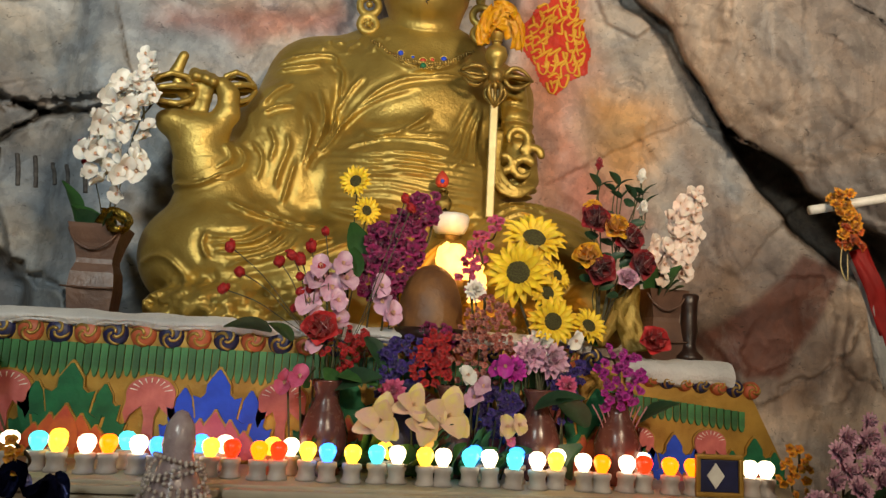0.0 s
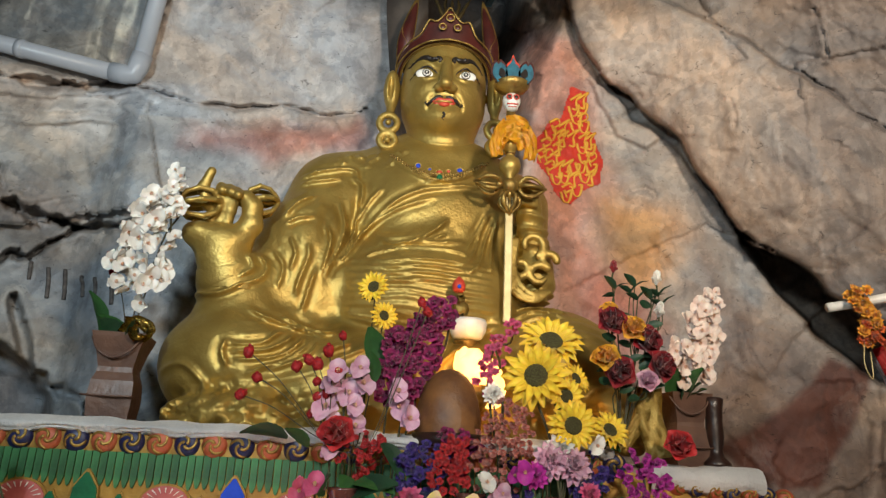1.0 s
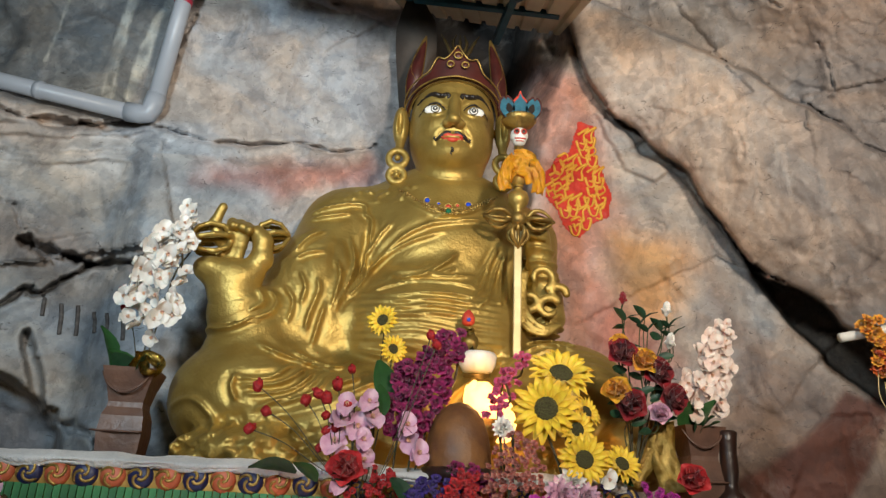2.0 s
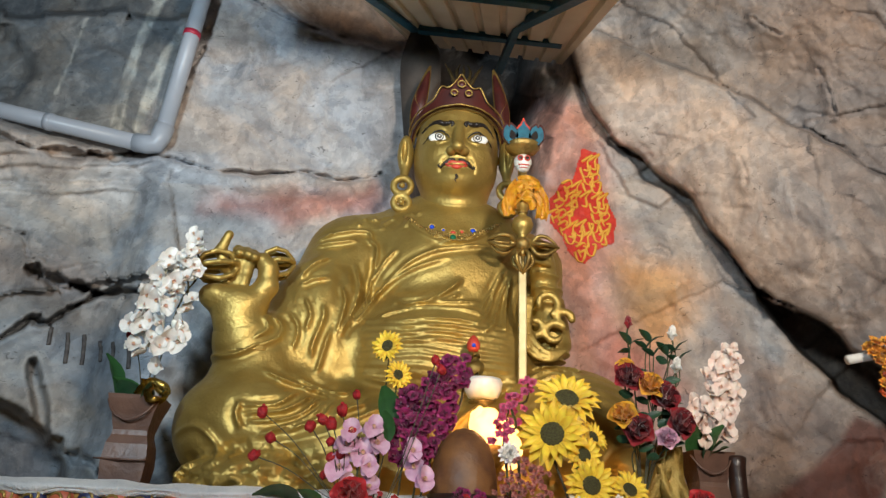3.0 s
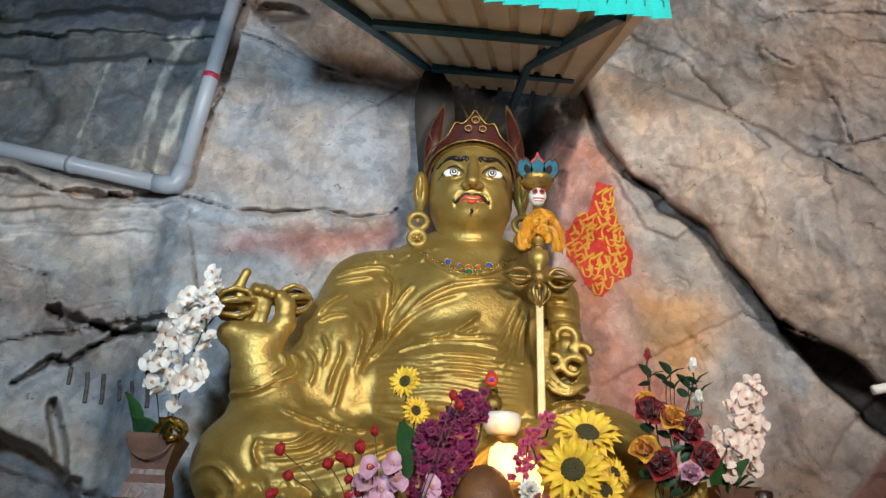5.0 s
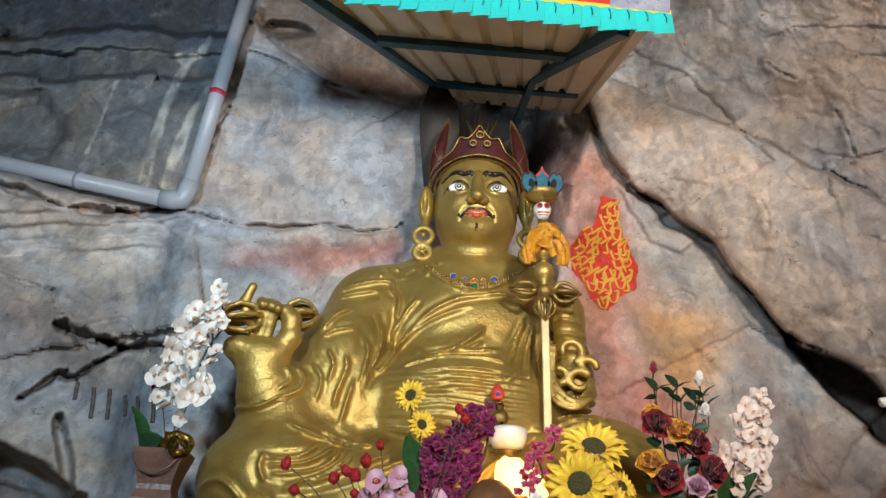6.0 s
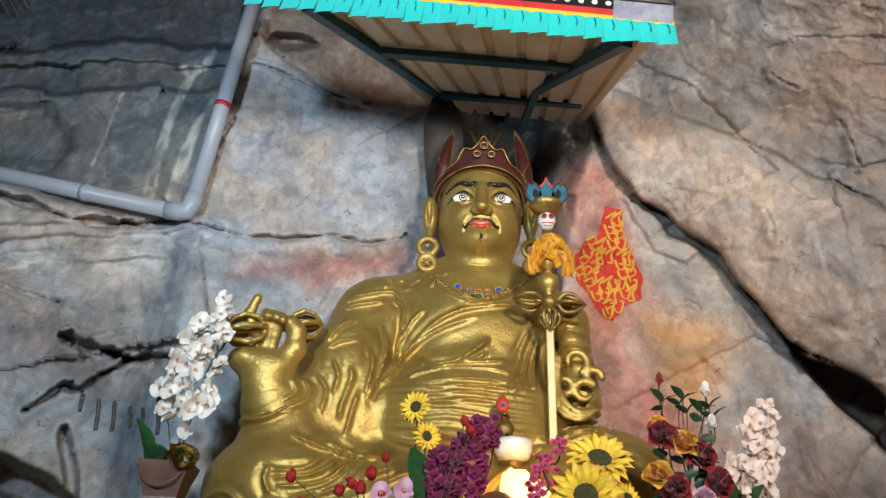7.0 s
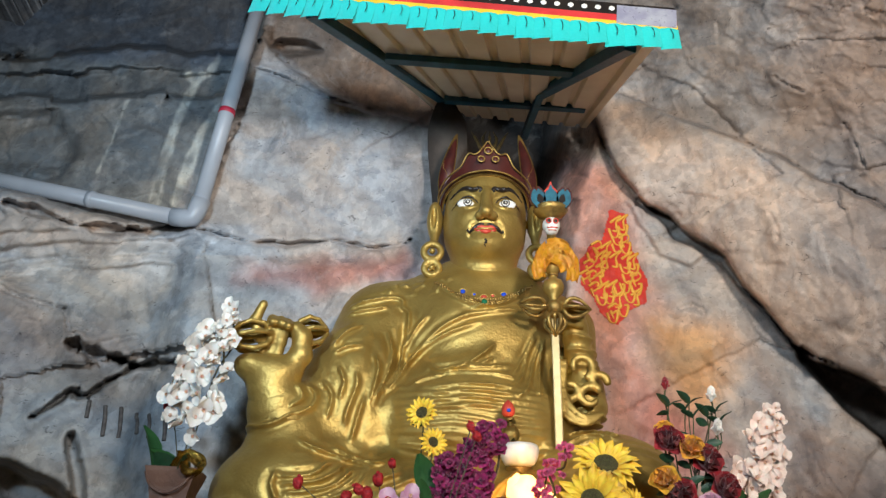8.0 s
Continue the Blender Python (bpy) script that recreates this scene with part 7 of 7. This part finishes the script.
# rust coloured filler and indigo mass
for nm, c0, c1, r, n, mt, s, lb in (("rust_spray", (0.24, 1.90, 1.56), (0.27, 1.92, 1.67), 0.085, 130, F_RUST, 0.034, "spray of tiny rust red artificial florets"),
                                    ("indigo_spray", (0.02, 1.93, 1.50), (0.06, 1.93, 1.56), 0.075, 46, F_NAVY, 0.055, "bunch of dark indigo artificial florets"),
                                    ("indigo_spray", (0.28, 1.92, 1.40), (0.30, 1.92, 1.46), 0.070, 44, F_NAVY, 0.055, "bunch of dark indigo artificial florets"),
                                    ("indigo_spray", (0.46, 1.93, 1.44), (0.50, 1.93, 1.56), 0.055, 40, F_NAVY, 0.05, "bunch of dark indigo artificial florets"),
                                    ("red_spray", (0.10, 1.91, 1.52), (0.14, 1.91, 1.585), 0.06, 44, F_RED, 0.045, "bunch of small red artificial florets"),
                                    ("red_spray", (-0.12, 1.90, 1.55), (-0.09, 1.90, 1.60), 0.05, 26, F_RED, 0.035, "bunch of small red artificial florets"),
                                    ("plum_spray", (0.17, 1.93, 1.56), (0.12, 1.94, 1.62), 0.05, 30, F_PURPLE, 0.05, "bunch of plum artificial florets")):
    spray(nm, Vector(c0), (c0[0] * 0.9, 1.92, 1.27), cluster(n, c0, c1, r, r * 0.75, 0.6, 0.012), mt, lb, "flower spray", "filler sprays", s, FLORET, False, 0.01, 6)

# berry branches
BERRY = None


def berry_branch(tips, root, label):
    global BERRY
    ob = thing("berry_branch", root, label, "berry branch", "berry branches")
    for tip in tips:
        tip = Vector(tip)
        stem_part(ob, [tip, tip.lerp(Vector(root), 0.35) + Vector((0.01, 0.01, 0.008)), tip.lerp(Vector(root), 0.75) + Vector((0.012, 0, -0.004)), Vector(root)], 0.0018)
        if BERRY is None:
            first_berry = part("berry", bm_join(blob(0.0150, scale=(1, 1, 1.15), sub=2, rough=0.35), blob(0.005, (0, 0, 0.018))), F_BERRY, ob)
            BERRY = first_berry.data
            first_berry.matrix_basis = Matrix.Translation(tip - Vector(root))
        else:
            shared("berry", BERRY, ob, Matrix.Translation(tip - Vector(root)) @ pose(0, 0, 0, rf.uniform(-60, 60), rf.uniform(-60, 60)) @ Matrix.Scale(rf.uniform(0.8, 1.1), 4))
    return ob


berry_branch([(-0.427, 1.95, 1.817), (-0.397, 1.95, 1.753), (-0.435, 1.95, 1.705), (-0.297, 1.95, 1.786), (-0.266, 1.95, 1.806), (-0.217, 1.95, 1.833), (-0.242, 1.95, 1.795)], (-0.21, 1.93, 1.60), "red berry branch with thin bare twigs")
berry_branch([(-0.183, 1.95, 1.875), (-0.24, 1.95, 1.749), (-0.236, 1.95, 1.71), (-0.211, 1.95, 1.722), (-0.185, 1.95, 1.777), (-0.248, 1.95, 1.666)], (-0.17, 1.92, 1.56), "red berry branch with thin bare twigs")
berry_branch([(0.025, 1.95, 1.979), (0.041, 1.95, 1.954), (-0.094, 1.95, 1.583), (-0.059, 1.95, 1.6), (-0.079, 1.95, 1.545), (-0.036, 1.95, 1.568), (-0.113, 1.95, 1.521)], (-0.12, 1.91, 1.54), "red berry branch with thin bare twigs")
berry_branch([(-0.985, 2.32, 2.16), (-0.96, 2.30, 2.10)], (-0.88, 2.30, 1.86), "red berry twig among the white orchids")
for at, d, s, dk in (((-0.30, 1.93, 1.60), (-1, -0.3, 0.15), 0.12, True), ((-0.24, 1.88, 1.58), (-0.6, -0.4, 0.5), 0.08, False), ((-0.12, 1.86, 1.50), (1, -0.5, -0.1), 0.11, False), ((-0.06, 1.93, 1.60), (0.6, -0.2, -0.8), 0.11, True), ((0.38, 1.86, 1.44), (1, -0.4, 0.4), 0.13, True),
                     ((-0.08, 2.05, 1.80), (-0.3, -0.4, 1), 0.13, False), ((0.52, 1.87, 1.40), (-0.8, -0.4, 0.7), 0.13, True), ((0.66, 1.87, 1.42), (0.8, -0.4, 0.6), 0.11, True), ((0.12, 1.84, 1.33), (0.4, -0.5, 0.8), 0.10, False), ((-0.09, 1.98, 1.76), (-0.2, -0.5, 0.9), 0.09, False)):
    lf = thing("loose_leaf", at, "long green artificial leaf in the bunch", "leaf", "loose leaves")
    leaf_part(lf, at, d, s, dk, 0.5)

# ---------------------------------------------------------------- pots and vases
POT = [(0.040, 0.0), (0.052, 0.004), (0.048, 0.022), (0.058, 0.034), (0.064, 0.10), (0.060, 0.15), (0.051, 0.175), (0.050, 0.19), (0.060, 0.235), (0.074, 0.278), (0.077, 0.290), (0.070, 0.290), (0.055, 0.24), (0.02, 0.23)]


def pot(at, k, label):
    ob = thing("flower_pot", at, label, "flower pot", "clay flower pots")
    ob.scale = (k, k, k)
    b = part("body", lathe(POT, 32, square=0.95), M_BROWN, ob, smooth=False)
    b.rotation_euler = (0, 0, radians(45 + 6))
    part("swag", tube(smooth_line([(-0.072, -0.062, 0.275), (-0.045, -0.074, 0.235), (0, -0.074, 0.215), (0.045, -0.074, 0.235), (0.072, -0.062, 0.275)], 5), 0.0035, 6), M_BROWN, ob, "raised clay swag")
    part("ridge", tube(smooth_line([(-0.075, -0.068, 0.105), (0, -0.078, 0.103), (0.075, -0.068, 0.105)], 4), 0.003, 6), M_BROWN, ob)
    return ob


pot((-0.885, 2.30, 1.60), 1.02, "square brown glazed clay pot of white orchids")
pot((0.83, 2.17, 1.55), 0.84, "square brown glazed clay pot of blush orchids")
foil = thing("gold_foil_bow", (-0.83, 2.24, 1.90), "crumpled gold foil bow at the pot's rim", "foil")
part("foil", ribbon([(-0.04, 0, -0.01), (0, -0.02, 0.03), (0.04, 0, 0.0), (0.01, -0.02, -0.02), (-0.03, -0.01, 0.04)], 0.04, 2.0, 0.012, 7), M_FOIL, foil)
lf = thing("broad_leaf", (-0.955, 2.27, 1.89), "broad dark green leaf rising from the pot", "leaf", "loose leaves")
leaf_part(lf, (-0.95, 2.27, 1.89), (-0.25, -0.2, 1), 0.14, False, 0.2)
M_DARKV = mat("dark_wood", (0.035, 0.015, 0.010), (0.02, 0.01, 0.008), 20, 0.35)
vase("slim_vase", (0.905, 2.13, 1.585), [(0.040, 0.0), (0.042, 0.012), (0.024, 0.03), (0.020, 0.05), (0.026, 0.085), (0.024, 0.13), (0.026, 0.17), (0.030, 0.195), (0.024, 0.20)], M_DARKV, "slim dark wooden vase on the white cloth")
M_CERAM = mat("brown_ceramic", (0.16, 0.06, 0.045), (0.08, 0.03, 0.03), 15, 0.25, 0, 0.1)
VASE = [(0.045, 0.0), (0.048, 0.008), (0.040, 0.02), (0.058, 0.06), (0.060, 0.10), (0.045, 0.145), (0.030, 0.175), (0.028, 0.195), (0.040, 0.222), (0.042, 0.228), (0.030, 0.222)]
for x, y, mt in ((-0.145, 1.88, M_CERAM), (0.04, 1.91, M_NAVY), (0.17, 1.91, M_CERAM), (0.40, 1.91, M_CERAM), (0.605, 1.885, M_CERAM)):
    vase("flower_vase", (x, y, 1.261), VASE, mt, "glazed ceramic vase that holds artificial flowers", "vase", group="flower vases")
gold_wrap = thing("gold_drape", (0.70, 2.10, 1.60), "folded gold fabric hanging beside the clay pot", "fabric")
part("fabric", bm_join(ribbon([(0.0, 0, 0.20), (-0.005, -0.02, 0.12), (0.01, -0.03, 0.05), (0.02, -0.04, 0.0)], 0.075, 0.4, 0.014, 1), ribbon([(-0.09, 0.0, 0.02), (-0.05, -0.01, 0.08), (-0.02, -0.02, 0.15), (0, -0.01, 0.20)], 0.05, 0.3, 0.01, 4)), mat("gold_brocade", (0.62, 0.46, 0.14), (0.5, 0.34, 0.08), 60, 0.4, 0.4, 0.4, 120), gold_wrap)

# ---------------------------------------------------------------- brown cone, lamp and small figure
cone = vase("offering_cone", (0.115, 2.03, 1.60), [(0.086, 0.0), (0.092, 0.03), (0.090, 0.08), (0.082, 0.125), (0.068, 0.165), (0.050, 0.19), (0.028, 0.206), (0.0, 0.213)], mat("tan_dough", (0.22, 0.095, 0.03), (0.11, 0.045, 0.02), 14, 0.5, 0, 0.3), "smooth tan brown offering cone on the altar", "offering cone")
part("dark_foot", lathe([(0.098, 0.0), (0.100, 0.02), (0.098, 0.035), (0.09, 0.035)], 28), M_DARKV, cone, "dark brown foot")
butter_lamp = thing("butter_lamp", (0.205, 2.24, 1.66), "lit butter lamp that glows behind the offering cone", "lamp")
part("bowl", lathe([(0.03, -0.06), (0.035, -0.05), (0.02, -0.03), (0.02, 0.05), (0.05, 0.09), (0.072, 0.13), (0.068, 0.13), (0.03, 0.10)], 24), M_GOLD_D, butter_lamp)
bm = bm_join(*[blob(1, (ox, oy, oz), (r, r * 0.8, h), 3, 0.35, sd) for ox, oy, oz, r, h, sd in ((-0.012, 0, 0.175, 0.052, 0.070, 1), (0.030, -0.01, 0.160, 0.046, 0.060, 2), (0.058, 0.0, 0.120, 0.034, 0.055, 3), (-0.035, 0.01, 0.205, 0.030, 0.045, 4))])
part("flame", bm, mat("flame", (1, 0.6, 0.2), None, 5, 0.5, emit=(1.0, 0.56, 0.16), power=3.2), butter_lamp, "bright yellow flame")
pl = bpy.data.lights.new("flame_light", "POINT")
pl.energy, pl.color, pl.shadow_soft_size = 1.4, (1.0, 0.5, 0.16), 0.05
new("flame_light", pl).location = (0.21, 2.15, 1.86)
stand = vase("cup_stand", (0.187, 2.36, 1.60), [(0.05, 0.0), (0.05, 0.02), (0.02, 0.04), (0.02, 0.31), (0.045, 0.345), (0.045, 0.35)], M_GOLD_D, "tall gilt stand behind the butter lamp", "stand")
vase("white_cup", (0.187, 2.33, 1.95), [(0.03, 0.0), (0.048, 0.006), (0.060, 0.03), (0.063, 0.055), (0.058, 0.066), (0.03, 0.068)], M_WHITE, "white porcelain cup on a gilt stand", "cup")
fig_bm = bm_join(blob(1, (0, 0, 0.03), (0.028, 0.024, 0.03)), blob(1, (0, 0, 0.065), (0.016, 0.016, 0.018)), tube(smooth_line([(-0.03, 0, 0.01), (-0.042, 0, 0.05), (0, 0, 0.095), (0.042, 0, 0.05), (0.03, 0, 0.01)], 5), 0.0045, 6), lathe([(0.03, 0), (0.034, 0.006), (0.026, 0.014)], 18))
fg = mesh_object("figurine", [v.co[:] for v in fig_bm.verts], [[v.index for v in f.verts] for f in fig_bm.faces], M_GOLD)
fig_bm.free()
fg.location = (0.160, 2.31, 2.018)
tagged(fg, "small gilt figurine on the white cup", "figurine")
hat = vase("figurine_hat", (0.150, 2.295, 2.10), [(0.014, 0.0), (0.021, 0.008), (0.022, 0.025), (0.015, 0.04), (0.006, 0.05), (0.0, 0.054)], M_LIP, "red lacquered cap on the small figurine", "hat")
part("blue_gem", blob(0.007, (0, -0.02, 0.014)), M_BLUE, hat, "blue gem")

# ---------------------------------------------------------------- side stick with garland and ribbon
stick = thing("white_stick", (1.16, 1.70, 2.0), "white painted stick with a garland beside the altar", "stick")
part("rod", tube([(-0.135, 0, -0.03), (0.30, 0, 0.068)], 0.012, 10), M_WHITE, stick)
part("post", tube([(0.29, 0.02, 0.06), (0.30, 0.05, -2.0)], 0.015, 10), M_WHITE, stick)
TAGETES = bloom_data([(10, 0.016, 0.010, 15, 0, 0.4, 0.2, 0.1, 0.4), (9, 0.014, 0.010, 45, 0.002, 0.4, 0.1, 0.1, 0.4), (7, 0.010, 0.008, 70, 0.004, 0.4, 0, 0.1, 0.4)], 15)
M_MARI = flower_mat("yellow_marigold", (0.75, 0.42, 0.03), (0.7, 0.25, 0.02), each=0.3)
garland = thing("marigold_garland", (1.095, 1.68, 1.96), "yellow and orange marigold garland on the white stick", "garland")
mg = data_mesh("marigold", *TAGETES, M_MARI)
mo = data_mesh("marigold", *TAGETES, flower_mat("orange_marigold", (0.72, 0.16, 0.02), (0.6, 0.08, 0.01), each=0.3))
for i in range(34):
    t = i / 33
    shared("marigold", mo if t > 0.65 and rf.random() < 0.6 else mg, garland, facing(Vector((-0.012 + 0.03 * t + rf.uniform(-0.022, 0.022), rf.uniform(-0.025, 0.0), 0.05 - 0.135 * t)), towards(0.8), rf.uniform(0, 6), 1.05))
part("string", tube(smooth_line([(-0.005, -0.01, -0.07), (-0.012, -0.01, -0.13), (0.004, -0.01, -0.165), (0.006, -0.01, -0.10)], 5), 0.0015, 5), M_IVORY, garland)
rib = thing("ribbon", (1.15, 1.70, 1.90), "crimson and white ribbon hanging from the stick", "ribbon")
part("crimson_band", ribbon([(0.0, 0, -0.02), (0.03, -0.01, -0.10), (0.055, 0, -0.17), (0.09, 0, -0.25)], 0.05, 0.3, 0.006, 3), M_RED, rib)
part("white_band", ribbon([(0.01, 0.02, -0.04), (0.035, 0.01, -0.14), (0.055, 0.01, -0.24), (0.085, 0.01, -0.36)], 0.04, 0.2, 0.006, 5), M_CLOTH, rib)

# ---------------------------------------------------------------- low table and what stands on it
table = thing("offering_table", (0, 1.50, 1.19), "plain dark wooden offering table before the shelf", "table")
part("tabletop", box(2.6, 0.30, 0.03, (0.05, 0.02, 0.0)), M_DARKV, table, smooth=False)
for x in (-1.15, 1.25):
    part("leg", box(0.06, 0.2, 1.175, (x, 0.02, -0.6025)), M_DARKV, table, smooth=False)
crystal = thing("crystal_offering", (-0.423, 1.60, 1.205), "mauve crystal cone wrapped in strings of pearls", "ornament")
part("cone", lathe([(0.07, 0.0), (0.072, 0.02), (0.055, 0.06), (0.04, 0.10), (0.030, 0.13), (0.034, 0.15), (0.028, 0.19), (0.012, 0.215), (0.0, 0.22)], 20), mat("mauve_crystal", (0.42, 0.34, 0.34), (0.3, 0.22, 0.24), 30, 0.25, 0, 0.3, 40), crystal)
M_PEARL = mat("pearl", (0.62, 0.55, 0.50), (0.5, 0.42, 0.4), 30, 0.25, 0.1)
bead = None
for k in range(9):
    for i in range(26):
        a = 2 * math.pi * i / 26
        zc = 0.015 + 0.013 * k + 0.012 * math.sin(a * (1 + k % 2) + k * 1.3)
        r = 0.078 - 0.30 * max(0, zc - 0.02)
        m = Matrix.Translation((r * math.cos(a), r * math.sin(a), max(0.006, zc)))
        if bead is None:
            ob = part("pearl_bead", blob(0.0052, sub=1), M_PEARL, crystal)
            bead = ob.data
            ob.matrix_basis = m
        else:
            shared("pearl_bead", bead, crystal, m)
yb = spray("yellow_posy", (-0.76, 1.58, 1.26), (-0.76, 1.58, 1.206), cluster(20, (-0.77, 1.57, 1.30), (-0.75, 1.57, 1.325), 0.05, 0.04, 0.8, 0.016), M_MARI, "small posy of pale yellow artificial flowers", "flower posy", "posies", 0.05, FLORET, False)
wrap = thing("blue_foil_sweet", (-0.70, 1.57, 1.205), "twisted dark blue foil wrapper", "wrapper")
part("foil", ribbon([(-0.05, 0, 0.04), (-0.02, -0.01, 0.09), (0.01, 0, 0.05), (0.05, -0.01, 0.08), (0.06, 0, 0.02)], 0.05, 2.5, 0.012, 9), mat("blue_foil", (0.02, 0.03, 0.12), (0.01, 0.012, 0.05), 30, 0.2, 0.7, 0.4, 40), wrap)
fruit = thing("brown_fruit", (-0.78, 1.55, 1.235), "round brown fruit beside the foil wrapper", "fruit")
part("flesh", blob(0.035, (0, 0, 0), (1, 1, 0.9), 3, 0.1), M_CERAM, fruit)
MUM = PUFF
spray("pink_mum", (1.04, 1.60, 1.27), (1.04, 1.60, 1.206), cluster(11, (1.02, 1.60, 1.31), (1.07, 1.60, 1.40), 0.075, 0.06, 0.6, 0.045), F_PALE, "bunch of dusty pink artificial chrysanthemums", "chrysanthemum", "posies", 0.072, MUM, False, 0.0, 9)
spray("pink_mum", (1.10, 1.63, 1.27), (1.10, 1.63, 1.206), cluster(7, (1.10, 1.62, 1.33), (1.13, 1.62, 1.46), 0.05, 0.03, 0.6, 0.04), F_LILAC, "bunch of dusty lilac artificial chrysanthemums", "chrysanthemum", "posies", 0.055, MUM, False, 0.0, 12)
spray("orange_posy", (0.99, 1.72, 1.30), (0.99, 1.72, 1.262), cluster(20, (0.985, 1.72, 1.31), (0.985, 1.72, 1.36), 0.05, 0.035, 0.6, 0.016), M_MARI, "posy of orange artificial flowers on the shelf", "flower posy", "posies", 0.045, FLORET, False)
pic = thing("small_frame", (0.81, 1.745, 1.262), "small framed picture leaning on the shelf", "picture frame")
part("frame_rim", bm_join(box(0.12, 0.012, 0.012, (0, 0, 0.006)), box(0.12, 0.012, 0.012, (0, 0, 0.094)), box(0.012, 0.012, 0.08, (-0.054, 0, 0.05)), box(0.012, 0.012, 0.08, (0.054, 0, 0.05))), M_OCHRE, pic, smooth=False)
part("picture", box(0.098, 0.006, 0.078, (0, 0.002, 0.05)), M_NAVY, pic, smooth=False)
part("white_shape", plate([(0, -0.03), (0.022, 0), (0, 0.03), (-0.022, 0)], 0.003), M_WHITE, pic, smooth=False).location = (-0.01, -0.0015, 0.05)
